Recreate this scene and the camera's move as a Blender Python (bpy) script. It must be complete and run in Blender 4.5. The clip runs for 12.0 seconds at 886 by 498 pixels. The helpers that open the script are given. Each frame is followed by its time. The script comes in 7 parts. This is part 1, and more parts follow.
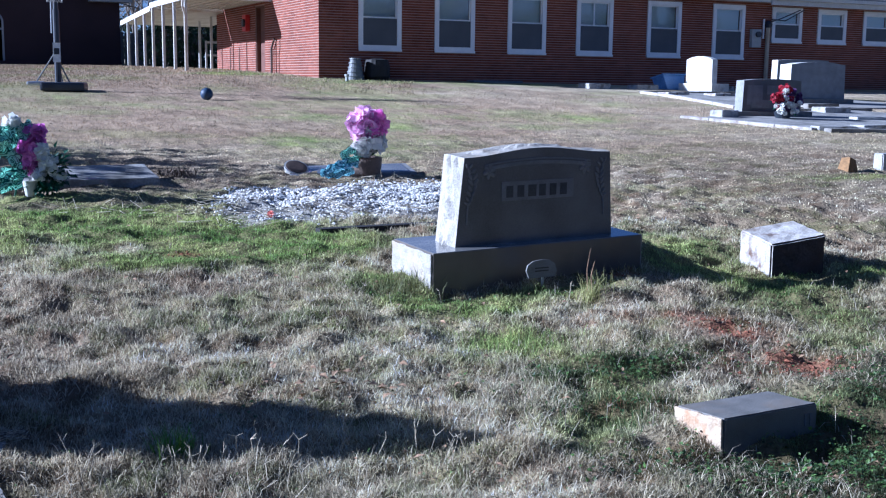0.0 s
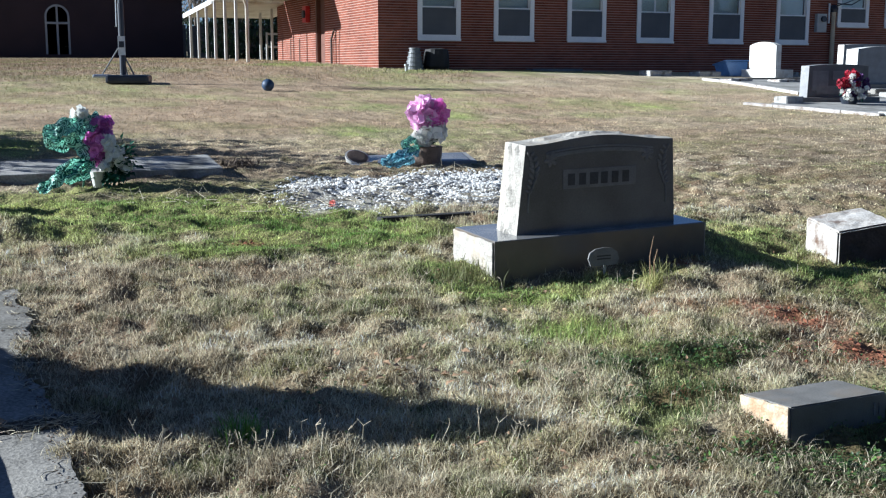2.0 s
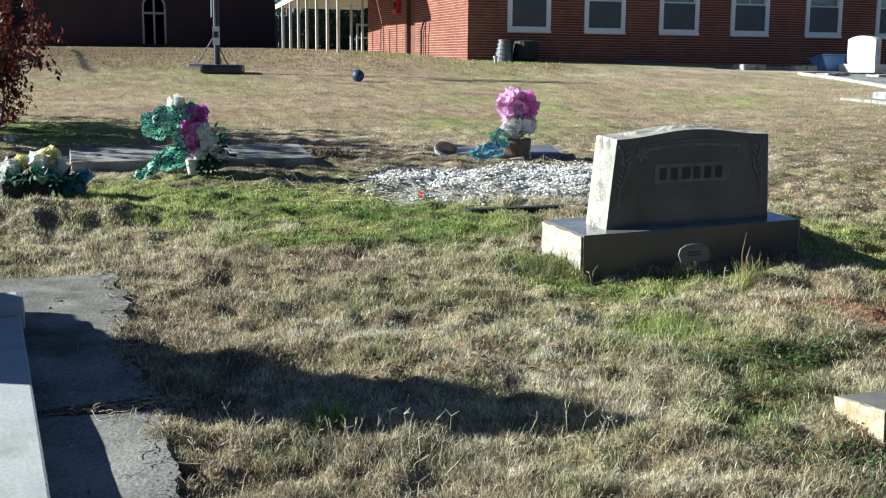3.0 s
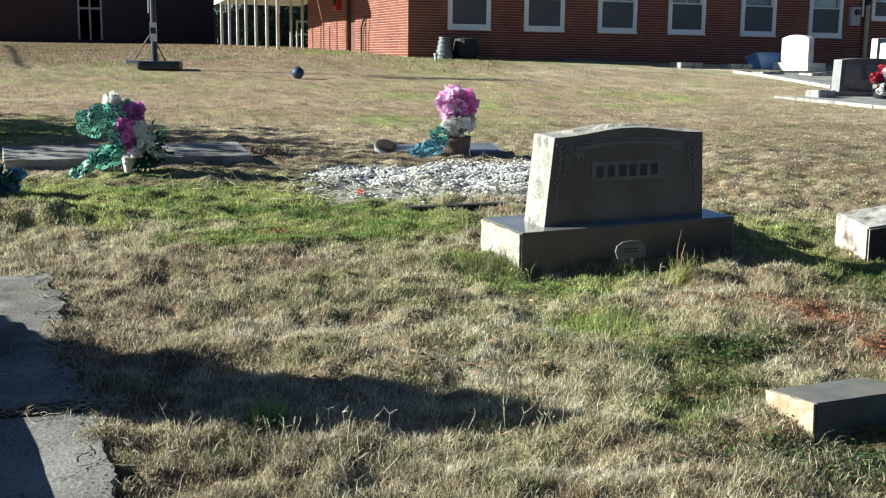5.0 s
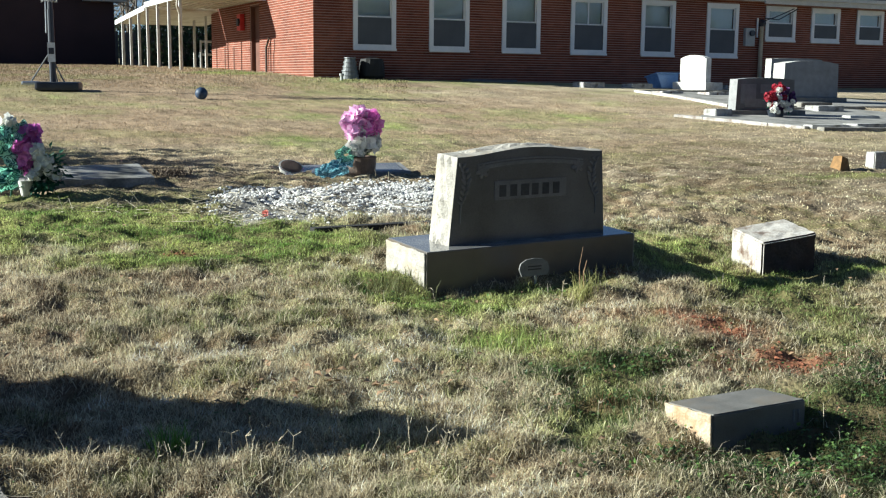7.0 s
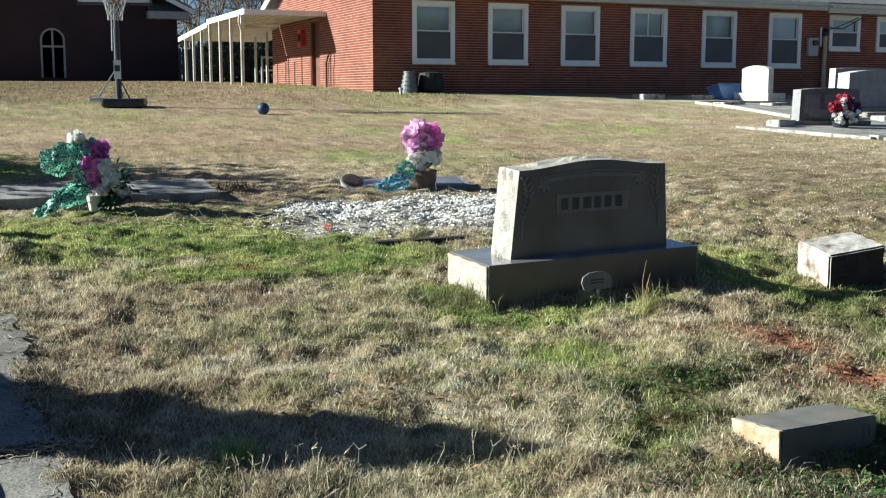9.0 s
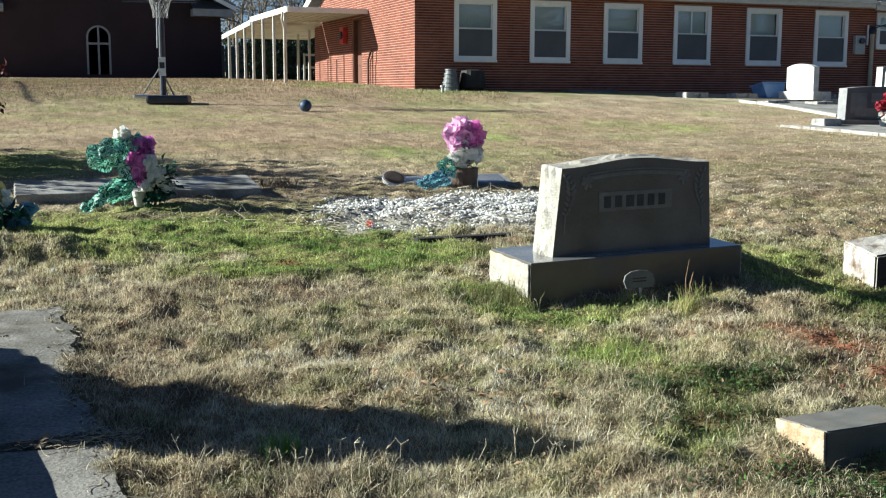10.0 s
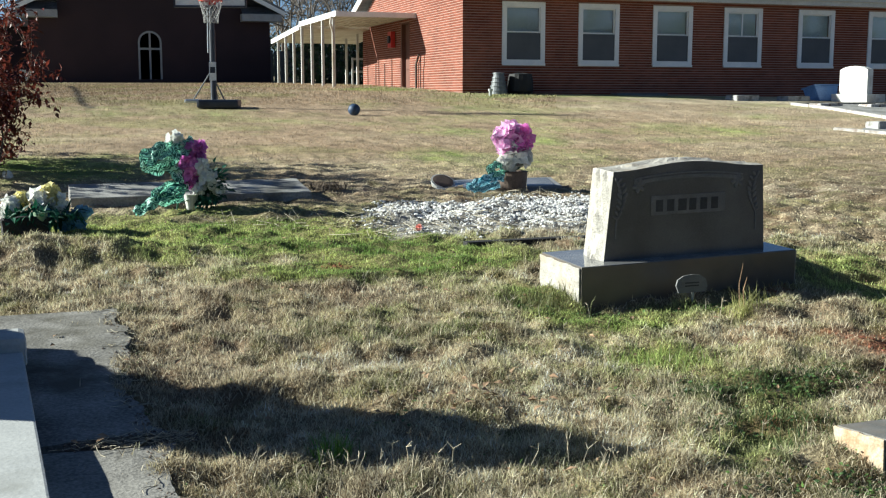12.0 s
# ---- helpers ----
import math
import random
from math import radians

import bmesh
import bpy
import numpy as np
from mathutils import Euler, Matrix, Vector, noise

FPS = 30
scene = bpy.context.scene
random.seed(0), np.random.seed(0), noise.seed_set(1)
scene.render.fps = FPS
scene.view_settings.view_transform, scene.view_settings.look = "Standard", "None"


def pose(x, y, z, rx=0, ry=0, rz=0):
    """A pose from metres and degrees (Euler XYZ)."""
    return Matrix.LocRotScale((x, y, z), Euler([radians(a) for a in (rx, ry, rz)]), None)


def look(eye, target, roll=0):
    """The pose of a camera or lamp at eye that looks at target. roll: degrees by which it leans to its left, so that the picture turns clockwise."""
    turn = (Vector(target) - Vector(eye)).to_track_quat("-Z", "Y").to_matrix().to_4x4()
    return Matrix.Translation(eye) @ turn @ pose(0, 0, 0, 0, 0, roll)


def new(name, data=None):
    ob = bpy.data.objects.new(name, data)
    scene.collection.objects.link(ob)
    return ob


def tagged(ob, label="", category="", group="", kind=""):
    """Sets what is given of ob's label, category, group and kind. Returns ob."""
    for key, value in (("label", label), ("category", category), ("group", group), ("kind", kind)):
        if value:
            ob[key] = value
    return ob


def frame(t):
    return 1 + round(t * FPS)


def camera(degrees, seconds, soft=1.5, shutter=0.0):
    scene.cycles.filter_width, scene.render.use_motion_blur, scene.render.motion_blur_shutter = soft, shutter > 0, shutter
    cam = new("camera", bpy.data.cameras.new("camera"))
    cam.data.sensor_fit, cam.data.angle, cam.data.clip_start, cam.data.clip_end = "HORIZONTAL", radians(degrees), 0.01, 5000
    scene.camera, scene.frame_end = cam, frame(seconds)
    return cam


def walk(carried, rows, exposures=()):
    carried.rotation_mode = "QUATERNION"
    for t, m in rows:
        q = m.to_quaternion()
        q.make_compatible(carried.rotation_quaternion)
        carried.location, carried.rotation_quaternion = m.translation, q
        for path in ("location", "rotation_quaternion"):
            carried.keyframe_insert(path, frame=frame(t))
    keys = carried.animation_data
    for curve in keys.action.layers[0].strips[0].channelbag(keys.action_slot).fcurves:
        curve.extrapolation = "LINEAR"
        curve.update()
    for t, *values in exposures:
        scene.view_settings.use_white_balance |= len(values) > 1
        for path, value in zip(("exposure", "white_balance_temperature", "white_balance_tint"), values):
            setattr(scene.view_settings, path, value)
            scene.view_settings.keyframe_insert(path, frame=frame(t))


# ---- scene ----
EYE = 1.58
LENS = 43.19
cam = camera(LENS, 12.0, soft=1.2)
ROWS = [
    (0.0, 0.0000, 0.0000, -0.0000, -25.489, -8.557, -0.684),
    (0.5, -0.0009, -0.0084, -0.0029, -25.532, -8.340, -0.604),
    (1.0, -0.0009, -0.0094, -0.0029, -25.468, -8.469, -0.525),
    (1.5, -0.0048, -0.0101, -0.0079, -24.460, -8.960, -0.365),
    (2.0, -0.0158, -0.0021, -0.0079, -22.518, -9.104, -0.083),
    (2.5, -0.0320, 0.0051, -0.0052, -19.904, -9.410, -0.231),
    (2.7, -0.0360, 0.0030, -0.0070, -19.091, -9.438, -0.352),
    (3.5, -0.0500, -0.0080, -0.0030, -17.250, -9.650, -0.620),
    (4.3, -0.0590, -0.0190, 0.0020, -18.177, -9.767, -0.865),
    (4.5, -0.0550, -0.0229, -0.0013, -18.747, -9.657, -0.834),
    (5.0, -0.0317, -0.0234, 0.0019, -21.044, -9.660, -0.713),
    (5.5, -0.0272, -0.0291, -0.0008, -22.836, -9.269, -0.716),
    (6.0, -0.0131, -0.0462, 0.0055, -25.296, -8.969, -0.892),
    (6.5, -0.0124, -0.0494, 0.0062, -25.235, -8.795, -0.851),
    (6.7, -0.0120, -0.0500, 0.0070, -25.550, -8.720, -0.800),
    (7.4, -0.0140, -0.0510, 0.0080, -25.750, -8.450, -0.500),
    (8.3, -0.0180, -0.0500, 0.0110, -24.611, -8.185, -0.182),
    (8.5, -0.0280, -0.0518, 0.0068, -24.154, -8.107, -0.200),
    (9.0, -0.0362, -0.0484, 0.0120, -22.805, -7.968, -0.081),
    (9.5, -0.0451, -0.0514, 0.0103, -21.754, -8.002, -0.132),
    (10.0, -0.0520, -0.0534, 0.0088, -20.727, -8.087, -0.234),
    (10.5, -0.0562, -0.0480, 0.0112, -20.063, -8.134, -0.234),
    (11.0, -0.0605, -0.0424, 0.0107, -19.331, -8.163, -0.145),
    (11.5, -0.0634, -0.0391, 0.0119, -18.637, -7.994, -0.098),
    (12.0, -0.0694, -0.0338, 0.0059, -18.348, -7.901, -0.062),
]
EXPOSURES = [(0.0, 1.16, 4480, 23), (0.5, 1.17, 4590, 22), (1.0, 1.18, 4680, 20), (1.5, 1.20, 4960, 16), (2.5, 1.25, 5370, 9), (4.5, 1.26, 5700, 5), (12.0, 1.26, 5700, 5)]
walk(cam, [(t, pose(x, y, EYE + z, 90 + pitch, roll, yaw)) for t, x, y, z, yaw, pitch, roll in ROWS], EXPOSURES)

# ---- light: a low winter sun from the west-north-west and a clear sky ----
SUN_EL, SUN_AZ = radians(22.8), radians(20.8)      # azimuth: from -x towards +y
to_sun = Vector((-math.cos(SUN_AZ) * math.cos(SUN_EL), math.sin(SUN_AZ) * math.cos(SUN_EL), math.sin(SUN_EL)))
world = bpy.data.worlds.new("sky")
scene.world = world
world.use_nodes = True
wn = world.node_tree
sky = wn.nodes.new("ShaderNodeTexSky")
sky.sky_type = "NISHITA"
sky.sun_disc = False
sky.air_density, sky.dust_density, sky.ozone_density = 0.55, 0.15, 1.6
sky.sun_elevation = SUN_EL
sky.sun_rotation = math.atan2(to_sun.x, to_sun.y)
wn.nodes["Background"].inputs["Strength"].default_value = 0.036
wn.links.new(sky.outputs["Color"], wn.nodes["Background"].inputs["Color"])
sun_data = bpy.data.lights.new("sun", "SUN")
sun_data.energy, sun_data.angle, sun_data.color = 5.0, radians(0.55), (1.0, 0.94, 0.77)
sun = new("sun", sun_data)
sun.matrix_world = look((0, 0, 30), Vector((0, 0, 30)) - to_sun)


# ---- small tools ----
def nodes_of(name):
    m = bpy.data.materials.new(name)
    m.use_nodes = True
    return m, m.node_tree, m.node_tree.nodes["Principled BSDF"]


def surface(name, dark, light, rough=0.8, scale=6.0, fine=60.0, bump=0.3, metal=0.0, spec=0.5, island=0.0, stain=None, sheer=0.0):
    """A procedural surface: two colours mixed by a coarse and a fine noise, with relief."""
    m, nt, bsdf = nodes_of(name)
    N, L = nt.nodes, nt.links
    co = N.new("ShaderNodeTexCoord")
    a, b = N.new("ShaderNodeTexNoise"), N.new("ShaderNodeTexNoise")
    a.inputs["Scale"].default_value, a.inputs["Detail"].default_value = scale, 6
    b.inputs["Scale"].default_value, b.inputs["Detail"].default_value = fine, 4
    L.new(co.outputs["Object"], a.inputs["Vector"])
    L.new(co.outputs["Object"], b.inputs["Vector"])
    add = N.new("ShaderNodeMath")
    add.operation = "ADD"
    L.new(a.outputs["Fac"], add.inputs[0])
    L.new(b.outputs["Fac"], add.inputs[1])
    ramp = N.new("ShaderNodeValToRGB")
    ramp.color_ramp.elements[0].position, ramp.color_ramp.elements[1].position = 0.36, 0.64
    ramp.color_ramp.elements[0].color, ramp.color_ramp.elements[1].color = (*dark, 1), (*light, 1)
    half = N.new("ShaderNodeMath")
    half.operation = "MULTIPLY"
    half.inputs[1].default_value = 0.5
    L.new(add.outputs[0], half.inputs[0])
    L.new(half.outputs[0], ramp.inputs["Fac"])
    out = ramp.outputs["Color"]
    if stain:
        s = N.new("ShaderNodeTexNoise")
        s.inputs["Scale"].default_value, s.inputs["Detail"].default_value = scale * 0.6, 8
        s.inputs["Roughness"].default_value = 0.65
        L.new(co.outputs["Object"], s.inputs["Vector"])
        sr = N.new("ShaderNodeValToRGB")
        sr.color_ramp.elements[0].position, sr.color_ramp.elements[1].position = 0.5, 0.68
        L.new(s.outputs["Fac"], sr.inputs["Fac"])
        mx = N.new("ShaderNodeMixRGB")
        mx.inputs["Color2"].default_value = (*stain, 1)
        L.new(sr.outputs["Color"], mx.inputs["Fac"])
        L.new(out, mx.inputs["Color1"])
        out = mx.outputs["Color"]
    if island:
        g = N.new("ShaderNodeNewGeometry")
        hsv = N.new("ShaderNodeHueSaturation")
        mr = N.new("ShaderNodeMapRange")
        mr.inputs["To Min"].default_value, mr.inputs["To Max"].default_value = 1 - island, 1 + island
        L.new(g.outputs["Random Per Island"], mr.inputs["Value"])
        L.new(mr.outputs["Result"], hsv.inputs["Value"])
        L.new(out, hsv.inputs["Color"])
        out = hsv.outputs["Color"]
    L.new(out, bsdf.inputs["Base Color"])
    if sheer:
        tr = N.new("ShaderNodeBsdfTranslucent")
        mix = N.new("ShaderNodeMixShader")
        mix.inputs["Fac"].default_value = sheer
        L.new(out, tr.inputs["Color"])
        L.new(bsdf.outputs["BSDF"], mix.inputs[1])
        L.new(tr.outputs["BSDF"], mix.inputs[2])
        L.new(mix.outputs["Shader"], N["Material Output"].inputs["Surface"])
    bsdf.inputs["Roughness"].default_value = rough
    bsdf.inputs["Metallic"].default_value = metal
    bsdf.inputs["Specular IOR Level"].default_value = spec
    if bump:
        bp = N.new("ShaderNodeBump")
        bp.inputs["Strength"].default_value, bp.inputs["Distance"].default_value = bump, 0.01
        L.new(half.outputs[0], bp.inputs["Height"])
        L.new(bp.outputs["Normal"], bsdf.inputs["Normal"])
    return m


def glass(name, tint, rough=0.03):
    m, nt, bsdf = nodes_of(name)
    bsdf.inputs["Base Color"].default_value = (*tint, 1)
    bsdf.inputs["Roughness"].default_value = rough
    bsdf.inputs["Transmission Weight"].default_value = 1.0
    bsdf.inputs["IOR"].default_value = 1.45
    return m


def foliage(name, attr, rough=0.6, through_=0.25, spec=0.3):
    """Colour from the mesh's own attribute, with a little light passing through the blade."""
    m, nt, bsdf = nodes_of(name)
    N, L = nt.nodes, nt.links
    at = N.new("ShaderNodeAttribute")
    at.attribute_name = attr
    L.new(at.outputs["Color"], bsdf.inputs["Base Color"])
    bsdf.inputs["Roughness"].default_value = rough
    bsdf.inputs["Specular IOR Level"].default_value = spec
    tr = N.new("ShaderNodeBsdfTranslucent")
    L.new(at.outputs["Color"], tr.inputs["Color"])
    mix = N.new("ShaderNodeMixShader")
    mix.inputs["Fac"].default_value = through_
    L.new(bsdf.outputs["BSDF"], mix.inputs[1])
    L.new(tr.outputs["BSDF"], mix.inputs[2])
    L.new(mix.outputs["Shader"], N["Material Output"].inputs["Surface"])
    return m


def link_mesh(name, bm, material, smooth=False):
    me = bpy.data.meshes.new(name)
    bm.to_mesh(me)
    bm.free()
    if smooth:
        me.polygons.foreach_set("use_smooth", [True] * len(me.polygons))
    me.materials.append(material)
    return new(name, me)


def part(name, bm, material, parent, label="", smooth=False):
    """One bmesh as one mesh object under a thing or a part, in the parent's own coordinates."""
    ob = link_mesh(name, bm, material, smooth)
    ob.parent = parent
    return tagged(ob, label)


def thing(name, label, category, m, group=""):
    ob = new(name)
    ob.empty_display_size = 0.1
    ob.matrix_basis = m
    return tagged(ob, label, category, group)


def box(bm, x0, y0, z0, x1, y1, z1, bevel=0.0, m=None):
    r = bmesh.ops.create_cube(bm, size=1.0)
    vs = r["verts"]
    bmesh.ops.scale(bm, vec=(x1 - x0, y1 - y0, z1 - z0), verts=vs)
    bmesh.ops.translate(bm, vec=((x0 + x1) / 2, (y0 + y1) / 2, (z0 + z1) / 2), verts=vs)
    if m is not None:
        bmesh.ops.transform(bm, matrix=m, verts=vs)
    if bevel:
        es = {e for v in vs for e in v.link_edges}
        bmesh.ops.bevel(bm, geom=list(es), offset=bevel, segments=2, affect="EDGES", profile=0.6)
    return bm


def cube(x0, y0, z0, x1, y1, z1, bevel=0.0):
    return box(bmesh.new(), x0, y0, z0, x1, y1, z1, bevel)


def tube(bm, a, b, r0, r1=None, n=10, caps=True):
    """A round bar from a to b."""
    a, b = Vector(a), Vector(b)
    r1 = r0 if r1 is None else r1
    turn = (b - a).to_track_quat("Z", "Y")
    ring = [turn @ Vector((math.cos(2 * math.pi * k / n), math.sin(2 * math.pi * k / n), 0)) for k in range(n)]
    lo, hi = [bm.verts.new(a + v * r0) for v in ring], [bm.verts.new(b + v * r1) for v in ring]
    for k in range(n):
        bm.faces.new((lo[k], lo[(k + 1) % n], hi[(k + 1) % n], hi[k]))
    if caps:
        bm.faces.new(lo[::-1])
        bm.faces.new(hi)
    return bm


def crumb(bm, x, y, z, sx, sy, sz, turn):
    """A small eight-sided clod."""
    c, s = math.cos(turn), math.sin(turn)
    p = [bm.verts.new((x + u * sx * c - v * sy * s, y + u * sx * s + v * sy * c, z + w * sz)) for u, v, w in ((1, 0, 0.1), (0.2, 1, -0.1), (-1, 0.1, 0), (-0.1, -1, 0.1), (0.1, 0, 1), (0, 0, -1))]
    for k in range(4):
        bm.faces.new((p[k], p[(k + 1) % 4], p[4]))
        bm.faces.new((p[(k + 1) % 4], p[k], p[5]))


def bar(a, b, r0, r1=None, n=10):
    return tube(bmesh.new(), a, b, r0, r1, n)


def lathe(profile, n=20):
    """A turned body from (radius, height) pairs."""
    bm = bmesh.new()
    rings = [[bm.verts.new((r * math.cos(2 * math.pi * k / n), r * math.sin(2 * math.pi * k / n), z)) for k in range(n)] for r, z in profile]
    for lo, hi in zip(rings, rings[1:]):
        for k in range(n):
            bm.faces.new((lo[k], lo[(k + 1) % n], hi[(k + 1) % n], hi[k]))
    bm.faces.new(rings[-1])
    bm.faces.new(rings[0][::-1])
    return bm


def grain(bm, amp, size, cuts=0, keep=None):
    """Roughens a body: vertices move along their normals by noise; keep(v) may hold some back (0..1)."""
    if cuts:
        bmesh.ops.subdivide_edges(bm, edges=bm.edges[:], cuts=cuts, use_grid_fill=True)
    bm.normal_update()
    for v in bm.verts:
        k = 1.0 if keep is None else keep(v)
        if k:
            v.co += v.normal * (amp * k * noise.fractal(v.co / size, 1.0, 2.0, 4))
    return bm


def lattice(seed, n=256):
    return np.random.RandomState(seed).rand(n, n)


LATTICES = [lattice(s) for s in range(12)]


def vnoise(x, y, size, seed=0):
    """Smooth noise in 0..1 on arrays."""
    g = LATTICES[seed % 12]
    u, v = np.asarray(x) / size + 40.3 * seed, np.asarray(y) / size + 17.7 * seed
    i, j = np.floor(u).astype(int), np.floor(v).astype(int)
    a, b = u - i, v - j
    a, b = a * a * (3 - 2 * a), b * b * (3 - 2 * b)
    i0, j0, i1, j1 = i % 256, j % 256, (i + 1) % 256, (j + 1) % 256
    return (g[i0, j0] * (1 - a) + g[i1, j0] * a) * (1 - b) + (g[i0, j1] * (1 - a) + g[i1, j1] * a) * b


def fnoise(x, y, size, seed=0):
    return (vnoise(x, y, size, seed) * 4 + vnoise(x, y, size / 2.1, seed + 1) * 2 + vnoise(x, y, size / 4.3, seed + 2)) / 7


def spots(x, y, rows):
    """Soft ellipses (x, y, rx, ry, weight), added up."""
    f = np.zeros_like(np.asarray(x, float))
    for cx, cy, rx, ry, w in rows:
        f += w * np.exp(-(((x - cx) / rx) ** 2 + ((y - cy) / ry) ** 2))
    return f


def slope(x, y):
    """The lie of the land: a lawn that climbs towards the building and flattens beyond it."""
    x, y = np.asarray(x, float), np.asarray(y, float)
    yc = np.clip(y, -60, 120)
    rise = 0.055 * (yc - 2.4 * np.log1p(np.exp((yc - 28) / 4))) - 0.14 / (1 + np.exp(-(yc - 52) / 3))
    return rise + 0.14 * np.exp(-0.5 * (((x - 10.5) / 7) ** 2 + ((y - 28) / 6) ** 2)) + 0.12 * np.exp(-0.5 * (((x - 6.5) / 3) ** 2 + ((y - 38) / 6) ** 2))


HUMPS = [(0.0, 8.15, 0.9, 0.25, 0.10), (-0.6, 8.1, 0.6, 0.4, 0.08), (4.0, 4.9, 0.7, 0.5, 0.03), (2.9, 5.2, 0.5, 0.3, -0.02), (4.45, 6.48, 0.38, 0.34, 0.16),
         (4.15, 5.52, 0.6, 0.20, 0.06), (5.5, 5.8, 0.55, 0.45, -0.11), (2.8, 5.85, 0.35, 0.2, -0.05), (3.2, 3.16, 0.38, 0.15, -0.09)]


def land(x, y):
    x, y = np.asarray(x, float), np.asarray(y, float)
    near = np.exp(-((y - 6) / 9) ** 2)
    z = slope(x, y) + spots(x, y, HUMPS)
    return z + near * (0.05 * (fnoise(x, y, 0.9, 3) - 0.5) + 0.085 * (fnoise(x, y, 0.24, 5) - 0.5) + 0.055 * (vnoise(x, y, 0.10, 8) - 0.5))


def at(x, y):
    return float(slope(x, y))


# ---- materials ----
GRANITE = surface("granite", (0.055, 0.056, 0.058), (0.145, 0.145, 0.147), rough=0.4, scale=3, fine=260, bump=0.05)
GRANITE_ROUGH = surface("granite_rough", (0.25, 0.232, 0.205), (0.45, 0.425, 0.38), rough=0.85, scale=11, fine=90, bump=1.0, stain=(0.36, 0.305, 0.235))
GRANITE_CUT = surface("granite_cut", (0.13, 0.125, 0.12), (0.22, 0.215, 0.21), rough=0.8, scale=8, fine=180, bump=0.3)
GRANITE_FRAME = surface("granite_frame", (0.115, 0.116, 0.118), (0.21, 0.21, 0.212), rough=0.7, scale=8, fine=180, bump=0.3)
LETTER = surface("letter_groove", (0.035, 0.035, 0.035), (0.065, 0.065, 0.065), rough=0.8, bump=0.1)
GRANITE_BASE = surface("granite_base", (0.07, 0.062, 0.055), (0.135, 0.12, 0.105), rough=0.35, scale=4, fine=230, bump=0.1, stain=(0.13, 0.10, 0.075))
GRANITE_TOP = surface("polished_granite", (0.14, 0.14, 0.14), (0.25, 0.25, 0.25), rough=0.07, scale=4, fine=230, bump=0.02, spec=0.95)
STONE_DARK = surface("dark_stone", (0.010, 0.010, 0.012), (0.032, 0.03, 0.028), rough=0.9, scale=9, fine=70, bump=0.8)
GRANITE_LIGHT = surface("light_granite", (0.18, 0.182, 0.19), (0.29, 0.292, 0.30), rough=0.7, scale=8, fine=180, bump=0.3)
SLAB_GREY = surface("grey_slab", (0.18, 0.175, 0.165), (0.40, 0.388, 0.365), rough=0.85, scale=3, fine=50, bump=0.6, stain=(0.12, 0.115, 0.10))
CUP_GREEN = surface("pale_green_plastic", (0.16, 0.24, 0.15), (0.24, 0.33, 0.21), rough=0.5, scale=10, fine=50, bump=0.1)
PURPLE_SILK = surface("purple_silk", (0.05, 0.02, 0.09), (0.15, 0.06, 0.20), rough=0.7, scale=25, fine=120, bump=0.3, island=0.3, sheer=0.3)
CONCRETE = surface("old_concrete", (0.11, 0.104, 0.094), (0.34, 0.322, 0.29), rough=0.9, scale=3.2, fine=70, bump=0.8, stain=(0.085, 0.078, 0.058))
CONCRETE_PALE = surface("pale_concrete", (0.38, 0.385, 0.38), (0.50, 0.505, 0.49), rough=0.8, scale=4, fine=60, bump=0.25, stain=(0.31, 0.31, 0.29))
MARBLE = surface("white_marble", (0.50, 0.50, 0.47), (0.66, 0.65, 0.62), rough=0.7, scale=7, fine=60, bump=0.3, stain=(0.41, 0.38, 0.33))
STONE_WARM = surface("footstone_granite", (0.12, 0.115, 0.105), (0.23, 0.222, 0.205), rough=0.6, scale=9, fine=150, bump=0.4, stain=(0.19, 0.165, 0.135))
STONE_PALE = surface("weathered_stone", (0.30, 0.275, 0.25), (0.62, 0.60, 0.57), rough=0.9, scale=9, fine=70, bump=0.8, stain=(0.17, 0.11, 0.08))
STONE_LICHEN = surface("lichen_stone", (0.30, 0.27, 0.235), (0.60, 0.575, 0.54), rough=0.9, scale=11, fine=70, bump=0.8, stain=(0.12, 0.07, 0.045))
STONE_WORN = surface("worn_marker_stone", (0.22, 0.215, 0.21), (0.50, 0.495, 0.48), rough=0.9, scale=6, fine=60, bump=0.6, stain=(0.16, 0.15, 0.13))
TAN_CHIP = surface("chipped_tan_stone", (0.34, 0.26, 0.17), (0.54, 0.45, 0.33), rough=0.9, scale=14, fine=80, bump=0.9, stain=(0.36, 0.22, 0.12))
# soil brown, darkened further to carry the shade on the block's front
STONE_SHADE_SIDE = surface("shaded_soiled_stone", (0.045, 0.033, 0.027), (0.11, 0.08, 0.066), rough=0.9, scale=7, fine=60, bump=0.6, stain=(0.07, 0.042, 0.03))
# blue-grey that carries the skylit shade on headstone faces
GRANITE_SKYLIT = surface("skylit_granite", (0.13, 0.142, 0.16), (0.21, 0.226, 0.247), rough=0.55, scale=6, fine=150, bump=0.2)
CLOD = surface("red_clay_clod", (0.13, 0.042, 0.022), (0.26, 0.10, 0.052), rough=0.95, scale=30, fine=150, bump=0.5, island=0.4)
VASE_BROWN = surface("brown_vase", (0.07, 0.047, 0.036), (0.15, 0.105, 0.08), rough=0.6, scale=14, fine=80, bump=0.4)
SANDSTONE = surface("ochre_stone", (0.13, 0.075, 0.03), (0.30, 0.17, 0.065), rough=0.9, scale=20, fine=120, bump=0.6)
PEBBLE = surface("white_pebble", (0.46, 0.445, 0.42), (0.80, 0.79, 0.77), rough=0.75, scale=4, fine=60, bump=0.2, island=0.3)
BRICK = surface("red_brick", (0.13, 0.036, 0.024), (0.25, 0.085, 0.052), rough=0.95, scale=1.2, fine=40, bump=0.5, spec=0.2, island=0.2)
